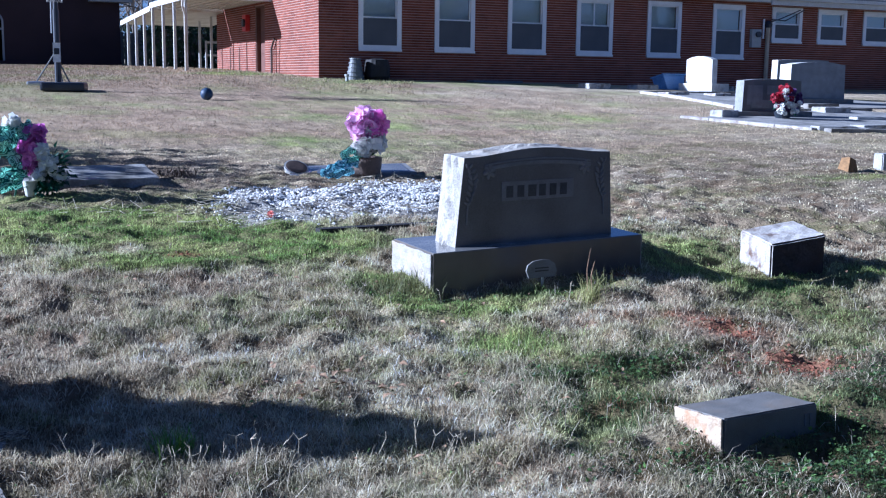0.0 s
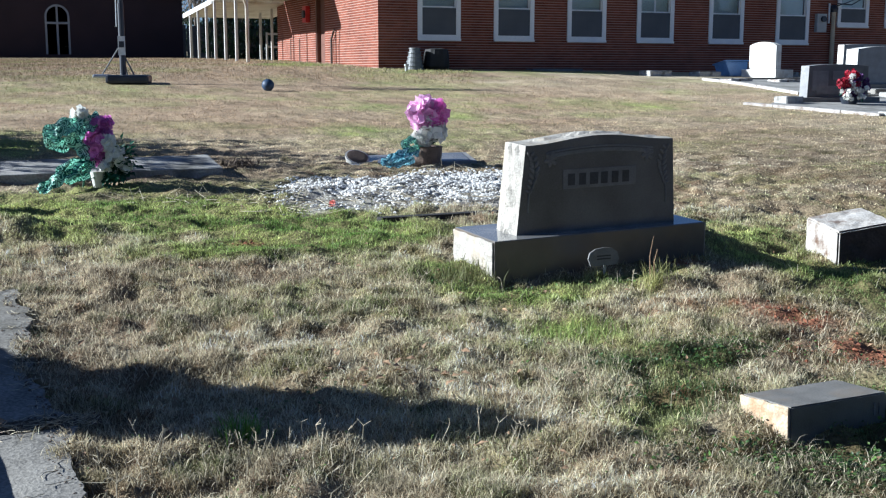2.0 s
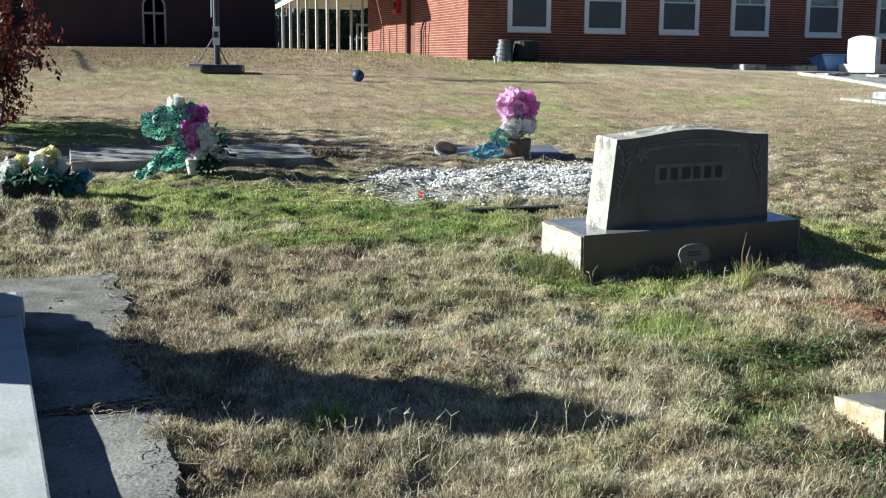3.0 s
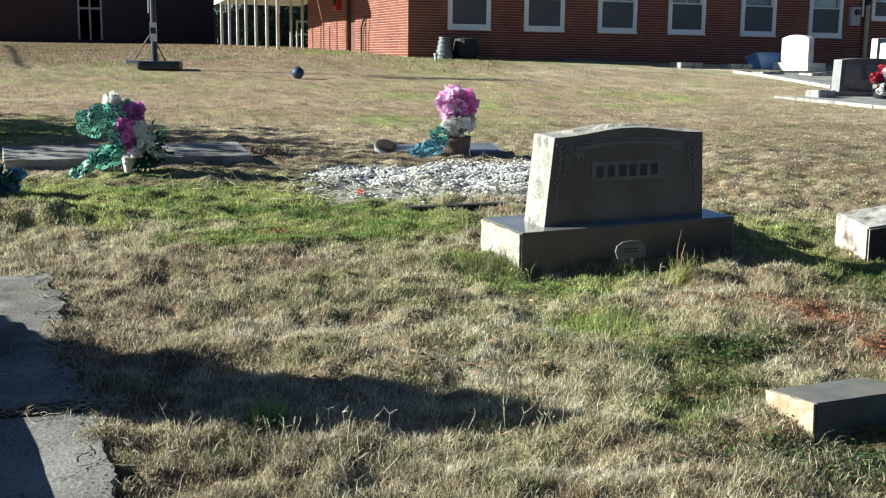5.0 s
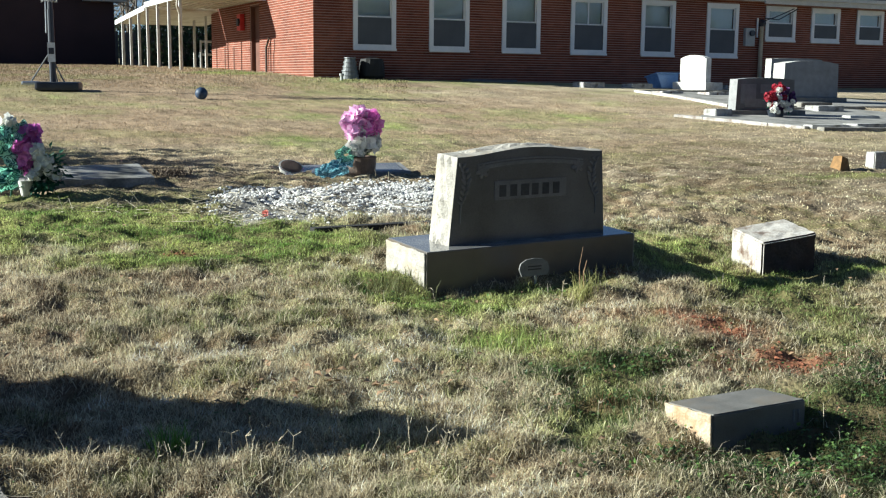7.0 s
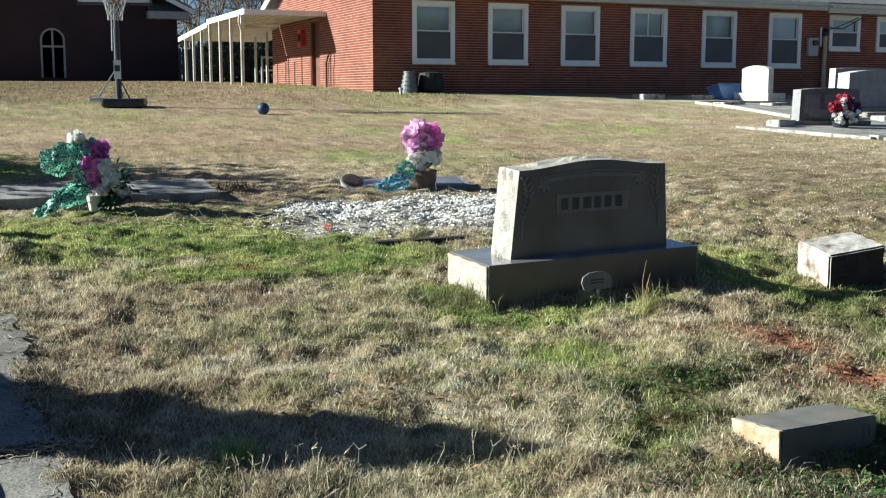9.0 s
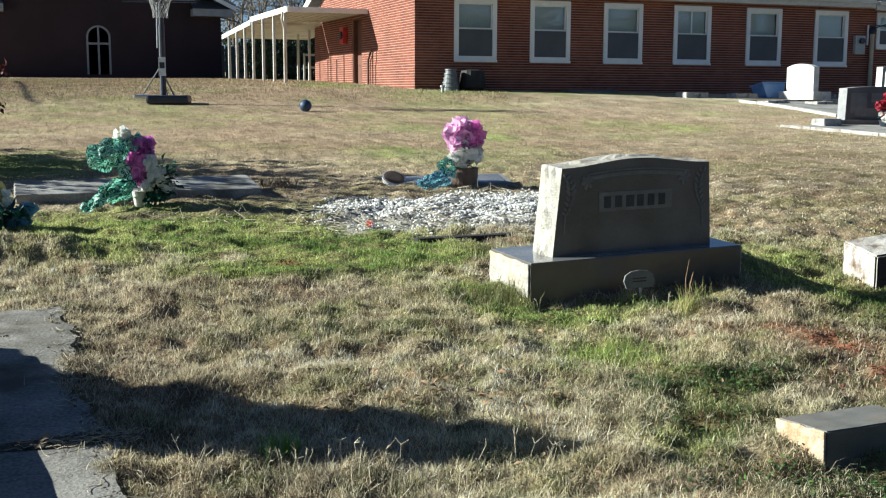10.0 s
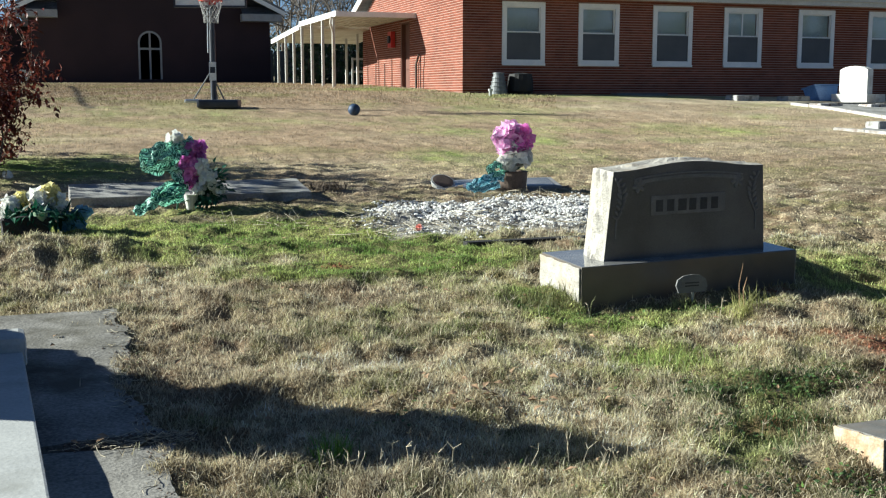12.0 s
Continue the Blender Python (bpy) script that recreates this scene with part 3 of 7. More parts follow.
def build_ground():
    xs, ys = steps(-900, 900, -1.6, 7.0, 0.035, 1.05), steps(-300, 1500, 2.4, 11.0, 0.04, 1.05)
    X, Y = np.meshgrid(xs, ys)
    x, y = X.ravel(), Y.ravel()
    z = land(x, y) - 0.012 * gravel_share(x, y) - 0.075 * paving_share(x, y)
    me = bpy.data.meshes.new("ground")
    nx, ny = len(xs), len(ys)
    i = np.arange(nx * ny).reshape(ny, nx)
    quads = np.stack([i[:-1, :-1], i[:-1, 1:], i[1:, 1:], i[1:, :-1]], -1).reshape(-1, 4)
    me.from_pydata(np.stack([x, y, z], 1), [], quads)
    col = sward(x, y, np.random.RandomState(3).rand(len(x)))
    soil = np.array((0.13, 0.085, 0.05))
    near = np.exp(-(np.clip(y - 7, 0, None) / 9) ** 2)
    col = lerp(col, np.tile(soil, (len(x), 1)), 0.72 * near * (1 - np.clip(turf(x, y)[1], 0, 1)))
    col = lerp(col, np.tile(np.array((0.40, 0.38, 0.345)), (len(x), 1)), gravel_share(x, y) * 0.8)
    a = me.attributes.new("turf", "FLOAT_COLOR", "POINT")
    a.data.foreach_set("color", np.concatenate([col, np.ones((len(x), 1))], 1).astype(np.float32).ravel())
    me.polygons.foreach_set("use_smooth", np.ones(len(quads), bool))
    m, nt, bsdf = nodes_of("lawn_soil")
    N, L = nt.nodes, nt.links
    at_ = N.new("ShaderNodeAttribute")
    at_.attribute_name = "turf"
    co = N.new("ShaderNodeTexCoord")
    n1, n2 = N.new("ShaderNodeTexNoise"), N.new("ShaderNodeTexNoise")
    n1.inputs["Scale"].default_value, n1.inputs["Detail"].default_value, n1.inputs["Roughness"].default_value = 5.0, 8, 0.75
    n2.inputs["Scale"].default_value, n2.inputs["Detail"].default_value = 45.0, 4
    L.new(co.outputs["Object"], n1.inputs["Vector"])
    L.new(co.outputs["Object"], n2.inputs["Vector"])
    s = N.new("ShaderNodeMath")
    s.operation = "ADD"
    L.new(n1.outputs["Fac"], s.inputs[0])
    L.new(n2.outputs["Fac"], s.inputs[1])
    mr = N.new("ShaderNodeMapRange")
    mr.inputs["From Min"].default_value, mr.inputs["From Max"].default_value = 0.75, 1.25
    mr.inputs["To Min"].default_value, mr.inputs["To Max"].default_value = 0.55, 1.35
    L.new(s.outputs[0], mr.inputs["Value"])
    hsv = N.new("ShaderNodeHueSaturation")
    L.new(mr.outputs["Result"], hsv.inputs["Value"])
    L.new(at_.outputs["Color"], hsv.inputs["Color"])
    L.new(hsv.outputs["Color"], bsdf.inputs["Base Color"])
    bsdf.inputs["Roughness"].default_value = 0.95
    bsdf.inputs["Specular IOR Level"].default_value = 0.15
    bp = N.new("ShaderNodeBump")
    bp.inputs["Strength"].default_value, bp.inputs["Distance"].default_value = 0.8, 0.03
    L.new(s.outputs[0], bp.inputs["Height"])
    L.new(bp.outputs["Normal"], bsdf.inputs["Normal"])
    me.materials.append(m)
    tagged(new("ground", me), "sloping dormant lawn with green patches and red clay", "ground", kind="structure")


build_ground()
GRASS = foliage("grass_blade", "blade", through_=0.38)
LAWN = foliage("lawn_blade", "blade", rough=0.9, through_=0.30, spec=0.08)

# places where no blade grows: x, y, half length, half width, turn
BARE = [(3.58, 6.29, 0.79, 0.28, 2.8), (3.08, 3.47, 0.28, 0.13, 8.0), (5.62, 6.13, 0.22, 0.18, -6.0), (4.25, 11.1, 0.75, 0.28, -8.0), (1.05, 10.78, 1.1, 0.28, 3.0), (-0.77, 4.2, 0.63, 1.6, 4.0)]


def bare(x, y):
    hit = np.zeros(len(x), bool)
    for cx, cy, hx, hy, a in BARE:
        c, s = math.cos(radians(a)), math.sin(radians(a))
        u, v = (x - cx) * c + (y - cy) * s, -(x - cx) * s + (y - cy) * c
        hit |= (np.abs(u) < hx) & (np.abs(v) < hy)
    return hit


def blades(name, label, x, y, length, width, lean, rs, colour, material=None):
    """Curved, tapering blades of three triangles each as one mesh."""
    n = len(x)
    z = land(x, y) - 0.004
    a, b = rs.rand(n) * 2 * np.pi, rs.rand(n) * 2 * np.pi
    dx, dy, wx, wy = np.cos(a), np.sin(a), np.cos(b) * width / 2, np.sin(b) * width / 2
    up1, up2 = length * 0.55 * np.cos(lean * 0.6), length * (0.55 * np.cos(lean * 0.6) + 0.45 * np.cos(np.minimum(lean * 1.35, 1.75)))
    o1, o2 = length * 0.55 * np.sin(lean * 0.6), length * (0.55 * np.sin(lean * 0.6) + 0.45 * np.sin(np.minimum(lean * 1.35, 1.75)))
    P = np.empty((n, 5, 3))
    P[:, 0] = np.stack([x - wx, y - wy, z], 1)
    P[:, 1] = np.stack([x + wx, y + wy, z], 1)
    P[:, 2] = np.stack([x + dx * o1 - wx * 0.8, y + dy * o1 - wy * 0.8, z + up1], 1)
    P[:, 3] = np.stack([x + dx * o1 + wx * 0.8, y + dy * o1 + wy * 0.8, z + up1], 1)
    P[:, 4] = np.stack([x + dx * o2, y + dy * o2, z + up2], 1)
    base = (np.arange(n) * 5)[:, None]
    tris = np.concatenate([base + [0, 1, 3], base + [0, 3, 2], base + [2, 3, 4]], 1).reshape(-1)
    me = bpy.data.meshes.new(name)
    me.vertices.add(n * 5)
    me.vertices.foreach_set("co", P.astype(np.float32).ravel())
    me.loops.add(n * 9)
    me.loops.foreach_set("vertex_index", tris.astype(np.int32))
    me.polygons.add(n * 3)
    me.polygons.foreach_set("loop_start", np.arange(0, n * 9, 3, dtype=np.int32))
    me.update(calc_edges=True)
    c = np.repeat(np.concatenate([colour, np.ones((n, 1))], 1), 5, axis=0)
    at_ = me.attributes.new("blade", "FLOAT_COLOR", "POINT")
    at_.data.foreach_set("color", c.astype(np.float32).ravel())
    me.materials.append(material or GRASS)
    return tagged(new(name, me), label, "grass", kind="stuff")


def fan(n, rs, r0, r1, a0=-10.0, a1=56.0, power=1.0):
    """Places spread over a sector of lawn in front of the eye, denser close by."""
    r = r0 + (r1 - r0) * rs.rand(n) ** power
    a = np.radians(a0 + (a1 - a0) * rs.rand(n))
    return r * np.sin(a), r * np.cos(a)


def build_grass():
    rs = np.random.RandomState(11)
    # dormant turf and green patches close by
    x, y = fan(880000, rs, 2.9, 9.5, power=1.15)
    g, c = turf(x, y)
    clump = 0.6 * fnoise(x, y, 0.16, 5) + 0.4 * fnoise(x, y, 0.065, 8)
    keep = (~bare(x, y)) & (rs.rand(len(x)) > gravel_share(x, y) * 0.97) & (rs.rand(len(x)) > paving_share(x, y) * 0.985) & (rs.rand(len(x)) > c * 1.1) & (rs.rand(len(x)) < -0.3 + 2.1 * clump)
    x, y, g, clump = x[keep], y[keep], g[keep], clump[keep]
    n, r = len(x), np.hypot(x, y)
    rnd = rs.rand(n)
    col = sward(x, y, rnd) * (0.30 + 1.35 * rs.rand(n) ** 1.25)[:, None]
    pale = (rs.rand(n) < 0.20) & (g < 0.5)
    col[pale] = np.array((0.63, 0.55, 0.39)) * (0.8 + 0.4 * rs.rand(pale.sum()))[:, None]
    length = (0.016 + 0.040 * rs.rand(n) ** 2.0) * (0.10 + 1.9 * clump) * (1 - 0.25 * np.clip(g, 0, 1))
    blades("grass", "dormant straw-coloured turf with green blades among it", x, y, length, 0.0016 + 0.00034 * r, 0.25 + 1.35 * rs.rand(n), rs, np.clip(col, 0, 0.8))
    # short lawn further up the slope
    x, y = fan(200000, rs, 9.2, 27.5, power=1.0)
    keep = (~bare(x, y)) & (rs.rand(len(x)) > gravel_share(x, y) * 0.97) & (rs.rand(len(x)) < np.clip((27.5 - y) / 7, 0, 1))
    x, y = x[keep], y[keep]
    n, r = len(x), np.hypot(x, y)
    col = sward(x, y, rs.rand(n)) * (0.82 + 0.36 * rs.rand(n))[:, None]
    blades("lawn_grass", "short brown winter lawn on the slope", x, y, 0.013 + 0.022 * rs.rand(n) ** 2, 0.0025 + 0.00055 * r, 0.5 + 1.0 * rs.rand(n), rs, np.clip(col, 0, 0.8), LAWN)

    # the lawn beyond, thinning out towards the walls
    x, y = fan(90000, rs, 24.0, 60.0, a0=-4.0, a1=24.0, power=0.9)
    keep = ~((x > 9.6) & (y > 27.9)) & (y < 57.5)
    x, y = x[keep], y[keep]
    n, r = len(x), np.hypot(x, y)
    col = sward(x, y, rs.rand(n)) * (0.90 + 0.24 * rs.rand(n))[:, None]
    blades("far_grass", "thin brown winter grass before the church", x, y, 0.03 + 0.05 * rs.rand(n) ** 2, 0.0025 + 0.0006 * r, 0.4 + 0.9 * rs.rand(n), rs, np.clip(col, 0, 0.8), LAWN)


build_grass()


# ---- the family headstone ----
def arch_top(u, w, side, rise):
    """Height of a low arched top with shoulders at u of w."""
    k = abs(2 * u / w - 1)
    return side + rise * (1 - max(0.0, (k - 0.12) / 0.88) ** 2 if k > 0.12 else 1.0) * (1 if k < 0.72 else max(0.0, (1 - k) / 0.28) ** 0.6)


def headstone_die(w, d, side, rise, taper_l, taper_r, rock=0.010, n=44, layers=7, top=None):
    """Rock-pitched body: flat front and back, rough ends and top."""
    bm = bmesh.new()
    outline = []
    m = 14
    for k in range(m):
        outline.append((taper_l * k / m, side * k / m))
    for k in range(n + 1):
        u = taper_l + (w - taper_l - taper_r) * k / n
        ww = w - taper_l - taper_r
        outline.append((u, top(u - taper_l, ww) if top else arch_top(u - taper_l, ww, side, rise)))
    for k in range(m - 1, -1, -1):
        outline.append((w - taper_r * k / m, side * k / m))
    rings = []
    for j in range(layers + 1):
        y = d * j / layers
        ring = []
        for u, v in outline:
            inner = math.sin(math.pi * j / layers)
            dv = rock * (2.2 if v < side - 0.03 else 1.0) * inner * (0.6 + 1.6 * noise.fractal(Vector((u * 9, y * 14, v * 9)), 1.0, 2.0, 3))
            cu, cv = u - w / 2, v - side * 0.4
            ln = math.hypot(cu, cv) or 1
            ring.append(bm.verts.new((u + dv * cu / ln, y, max(0.0, v + dv * cv / ln) if v > 0 else 0.0)))
        rings.append(ring)
    for a, b in zip(rings, rings[1:]):
        for k in range(len(outline) - 1):
            bm.faces.new((a[k], a[k + 1], b[k + 1], b[k]))
    bmesh.ops.recalc_face_normals(bm, faces=bm.faces[:])
    front, back = bm.faces.new(rings[0]), bm.faces.new(rings[-1])
    bmesh.ops.recalc_face_normals(bm, faces=bm.faces[:])
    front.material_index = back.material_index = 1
    return bm


def strip(points, width, y0, y1):
    """A band of given width along points (u, v), standing from y0 to y1."""
    bm = bmesh.new()
    rows = []
    for k, (u, v) in enumerate(points):
        a, b = points[max(0, k - 1)], points[min(len(points) - 1, k + 1)]
        t = Vector((b[0] - a[0], b[1] - a[1])).normalized()
        nx, ny = -t.y * width / 2, t.x * width / 2
        rows.append([bm.verts.new((u + s * nx, y, v + s * ny)) for y in (y0, y1) for s in (-1, 1)])
    for p, q in zip(rows, rows[1:]):
        for i, j in ((0, 1), (1, 3), (3, 2), (2, 0)):
            bm.faces.new((p[i], p[j], q[j], q[i]))
    bm.faces.new((rows[0][0], rows[0][1], rows[0][3], rows[0][2]))
    bm.faces.new((rows[-1][2], rows[-1][3], rows[-1][1], rows[-1][0]))
    bmesh.ops.recalc_face_normals(bm, faces=bm.faces[:])
    return bm


def carved_flower(u, v, r):
    bm = bmesh.new()
    for k in range(6):
        a = k * math.pi / 3 + 0.3
        bmesh.ops.create_uvsphere(bm, u_segments=8, v_segments=5, radius=1.0, matrix=Matrix.Translation((u + r * 0.62 * math.cos(a), -0.001, v + r * 0.62 * math.sin(a))) @ Matrix.Rotation(-a, 4, "Y") @ Matrix.Diagonal((r * 0.5, 0.006, r * 0.3, 1)))
    bmesh.ops.create_uvsphere(bm, u_segments=8, v_segments=5, radius=1.0, matrix=Matrix.Translation((u, -0.003, v)) @ Matrix.Diagonal((r * 0.25, 0.006, r * 0.25, 1)))
    return bm


def leaf_spray(u, s):
    """Leaf lobes along a curved spine, in low relief."""
    bm = bmesh.new()
    spine = [(0.10, 0.505), (0.118, 0.475), (0.128, 0.44), (0.131, 0.405), (0.127, 0.37), (0.118, 0.335), (0.106, 0.303), (0.094, 0.275)]
    for k, (a, b) in enumerate(spine):
        for side in (-1, 1):
            r = 0.026 * (1 - 0.09 * abs(k - 3))
            ang = s * side * (0.55 + 0.1 * (k % 2)) - s * 0.25 * (k - 3) / 4
            m = Matrix.Translation((u + s * (a + side * r * 0.75 - 0.012), -0.001, b - 0.008)) @ Matrix.Rotation(ang, 4, "Y") @ Matrix.Diagonal((r * 0.48, 0.006, r, 1))
            bmesh.ops.create_uvsphere(bm, u_segments=8, v_segments=5, radius=1.0, matrix=m)
    return bm


def build_headstone():
    L, D, H = 1.558, 0.545, 0.234
    yaw, tx, ty = 0.048, 0.020, 0.035
    U, V = Vector((math.cos(yaw), math.sin(yaw), tx)).normalized(), Vector((-math.sin(yaw), math.cos(yaw), ty)).normalized()
    W = U.cross(V)
    m = Matrix(((U.x, V.x, W.x, 2.801), (U.y, V.y, W.y, 5.982), (U.z, V.z, W.z, 0.326), (0, 0, 0, 1)))
    st = thing("headstone", "grey granite double headstone with arched rock-pitched top on a polished base", "headstone", m)
    bm = cube(0, 0, -0.08, L, D, H, 0.008)
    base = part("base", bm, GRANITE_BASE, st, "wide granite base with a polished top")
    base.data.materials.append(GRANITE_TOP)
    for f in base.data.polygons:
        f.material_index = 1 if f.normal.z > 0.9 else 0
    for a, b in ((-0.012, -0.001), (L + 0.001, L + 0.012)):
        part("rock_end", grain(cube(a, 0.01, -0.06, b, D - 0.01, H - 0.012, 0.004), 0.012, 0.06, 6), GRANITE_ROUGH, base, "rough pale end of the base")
    w, d, side, rise, tl, tr = 1.178, 0.259, 0.548, 0.045, 0.056, 0.034
    u0, v0 = 0.209, 0.109
    bm = headstone_die(w, d, side, rise, tl, tr, rock=0.011, layers=10, top=lambda u, ww: side + rise * (0.5 + 0.5 * math.cos(math.pi * (2 * u / ww - 1))))
    bmesh.ops.translate(bm, vec=(u0, v0, H), verts=bm.verts[:])
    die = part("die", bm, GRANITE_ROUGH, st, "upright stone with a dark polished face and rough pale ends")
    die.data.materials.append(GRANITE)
    face = v0 - 0.003

    def on_face(name, bm, mat_, label=""):
        bmesh.ops.translate(bm, vec=(u0, face, H), verts=bm.verts[:])
        return part(name, bm, mat_, die, label)
    on_face("name_panel", cube(0.322, -0.002, 0.266, 0.864, 0.004, 0.388, 0.002), GRANITE_CUT, "frosted rectangular name panel")
    for k in range(6):
        a = 0.357 + k * 0.0805
        on_face("letter_bar", cube(a, -0.004, 0.288, a + (0.050 if k != 2 else 0.060), 0.0, 0.362, 0.0), LETTER)
    for lift, wd in ((0.014, 0.010), (-0.010, 0.024)):
        pts = [(0.20 + 0.79 * k / 24, 0.482 + lift + 0.030 * (1 - (2 * k / 24 - 1) ** 2)) for k in range(25)]
        on_face("arch_band", strip(pts, wd, -0.003, 0.004), GRANITE_FRAME, "lighter carved arch band")
    for u, s in ((0.0, 1), (1.18, -1)):
        on_face("carved_stem", strip([(u + s * 0.085, 0.27), (u + s * 0.078, 0.20), (u + s * 0.076, 0.135)], 0.009, -0.003, 0.004), GRANITE_FRAME)
        on_face("carved_leaf_spray", leaf_spray(u, s), GRANITE_CUT, "carved spray of leaves")
        on_face("carved_flower", carved_flower(u + s * 0.232, 0.457, 0.045), GRANITE_CUT, "carved dogwood flower")


build_headstone()


def build_marker_plate():
    x, y = 3.46, 5.84
    th = thing("grave_marker", "small grey metal temporary grave marker on a stake", "grave marker", pose(x, y, at(x, y), 0, 0, 4))
    part("stake", cube(0.012, 0.0, -0.05, 0.028, 0.006, 0.09), STEEL_GREY, th)
    bm = bmesh.new()
    pts = [(-0.09, 0.075), (0.10, 0.075), (0.115, 0.11), (0.10, 0.155), (0.06, 0.178), (0.0, 0.185), (-0.06, 0.178), (-0.10, 0.155), (-0.11, 0.12)]
    bmesh.ops.extrude_face_region(bm, geom=[bm.faces.new([bm.verts.new((a, -0.012, b)) for a, b in pts])])
    bm.verts.ensure_lookup_table()
    for v in bm.verts[len(pts):]:
        v.co.y = -0.002
    bmesh.ops.recalc_face_normals(bm, faces=bm.faces[:])
    plate = part("plate", bm, GRANITE_FRAME, th, "dull embossed plate")
    part("card", cube(-0.07, -0.0145, 0.105, 0.07, -0.0125, 0.15), GRANITE_CUT, plate)
    for k in range(2):
        part("text_bar", cube(-0.05, -0.0165, 0.113 + 0.018 * k, 0.05, -0.0148, 0.121 + 0.018 * k), LETTER, plate)


build_marker_plate()


def stone_block(name, label, m, L, D, H, mat_, amp=0.006, bevel=0.012, cuts=5, category="footstone", front=None):
    bm = cube(0, 0, -0.14, L, D, H, 0.0)
    bmesh.ops.bevel(bm, geom=bm.edges[:], offset=bevel, segments=2, affect="EDGES")
    bmesh.ops.subdivide_edges(bm, edges=[e for e in bm.edges if e.calc_length() > 0.06], cuts=cuts, use_grid_fill=True)
    grain(bm, amp, 0.07)
    ob = link_mesh(name, bm, mat_)
    # faces turned to -y get a darker material: their shade as colour
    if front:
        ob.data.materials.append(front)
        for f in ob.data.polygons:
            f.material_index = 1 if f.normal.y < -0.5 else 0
    ob.matrix_basis = m
    return tagged(ob, label, category)


def tilted(x, y, z, yaw, tx, ty):
    U, V = Vector((math.cos(yaw), math.sin(yaw), tx)).normalized(), Vector((-math.sin(yaw), math.cos(yaw), ty))
    V = (V - U * V.dot(U)).normalized()
    W = U.cross(V)
    return Matrix(((U.x, V.x, W.x, x), (U.y, V.y, W.y, y), (U.z, V.z, W.z, z), (0, 0, 0, 1)))


# front in dark granite, standing in for the shade on that side
foot = stone_block("footstone", "low grey-brown granite footstone sunk in the grass", tilted(2.806, 3.307, 0.166, 0.10, -0.02, -0.06), 0.530, 0.268, 0.128, STONE_WARM, amp=0.003, bevel=0.006, front=GRANITE)
part("rock_end", grain(cube(-0.012, 0.004, -0.10, -0.001, 0.264, 0.126, 0.004), 0.007, 0.05, 7), TAN_CHIP, foot, "chipped tan end face")
for k in range(2):
    fb = link_mesh("initial_bar", cube(0.455 + 0.03 * k, -0.003, 0.04, 0.465 + 0.03 * k, 0.01, 0.09), GRANITE_FRAME)
    fb.parent = foot
stone_block("footstone", "weathered pale stone block with a lichened top", tilted(5.393, 5.964, 0.238, -0.104, 0.121, 0.159), 0.455, 0.375, 0.252, STONE_LICHEN, amp=0.008, front=STONE_SHADE_SIDE)


# ---- the pebbled plot, its coping and flat marker ----
def build_pebbles():
    rs = np.random.RandomState(5)
    n = 34000
    x, y = GRAVEL[0] - 0.4 + (GRAVEL[2] - GRAVEL[0] + 0.9) * rs.rand(n), GRAVEL[1] - 0.3 + (GRAVEL[3] - GRAVEL[1] + 0.6) * rs.rand(n)
    share = gravel_share(x, y, 0.6) * np.clip(2.6 - 3.8 * fnoise(x, y, 0.55, 1), 0.08, 0.85) * np.clip(0.30 + 0.62 * (y - 8.4), 0.22, 1)
    keep = rs.rand(n) < share
    x, y = x[keep], y[keep]
    n = len(x)
    ico = bmesh.new()
    bmesh.ops.create_icosphere(ico, subdivisions=1, radius=1.0)
    P = np.array([v.co for v in ico.verts])
    Fc = np.array([[v.index for v in f.verts] for f in ico.faces])
    ico.free()
    P = P * (1 + 0.25 * (rs.rand(len(P), 1) - 0.5))
    size = 0.007 + 0.0115 * rs.rand(n) ** 1.5
    a = rs.rand(n) * 6.28
    sx, sy, sz = size * (0.8 + 0.7 * rs.rand(n)), size * (0.7 + 0.5 * rs.rand(n)), size * (0.45 + 0.4 * rs.rand(n))
    Q = np.stack([P[None, :, 0] * sx[:, None], P[None, :, 1] * sy[:, None], P[None, :, 2] * sz[:, None]], -1)
    c, s = np.cos(a)[:, None], np.sin(a)[:, None]
    z = land(x, y) + 0.002 + 0.012 * rs.rand(n)
    Q = np.stack([Q[..., 0] * c - Q[..., 1] * s + x[:, None], Q[..., 0] * s + Q[..., 1] * c + y[:, None], Q[..., 2] + z[:, None]], -1)
    faces = (np.arange(n)[:, None, None] * len(P) + Fc[None]).reshape(-1, 3)
    me = bpy.data.meshes.new("pebbles")
    me.from_pydata(Q.reshape(-1, 3), [], faces.tolist())
    me.materials.append(PEBBLE)
    tagged(new("pebbles", me), "bed of small white pebbles with leaves blown in", "pebbles", kind="stuff")


build_pebbles()


def coping(name, label, points, w, h, mat_, group=""):
    """A run of low kerb along points on the ground."""
    bm = bmesh.new()
    for (ax, ay), (bx, by) in zip(points, points[1:]):
        d = Vector((bx - ax, by - ay, 0))
        n = max(2, int(d.length / 0.9))
        for k in range(n):
            p, q = Vector((ax, ay, 0)) + d * (k / n), Vector((ax, ay, 0)) + d * ((k + 0.985) / n)
            mid = (p + q) / 2
            za, zb = at(p.x, p.y), at(q.x, q.y)
            m = Matrix.Translation((mid.x, mid.y, (za + zb) / 2)) @ Matrix.Rotation(math.atan2(d.y, d.x), 4, "Z") @ Matrix.Rotation(-math.atan2(zb - za, (q - p).length), 4, "Y")
            ln = (q - p).length / 2
            box(bm, -ln, -w / 2, -0.08, ln, w / 2, h, 0.008, m)
    ob = link_mesh(name, bm, mat_)
    return tagged(ob, label, "coping", group)


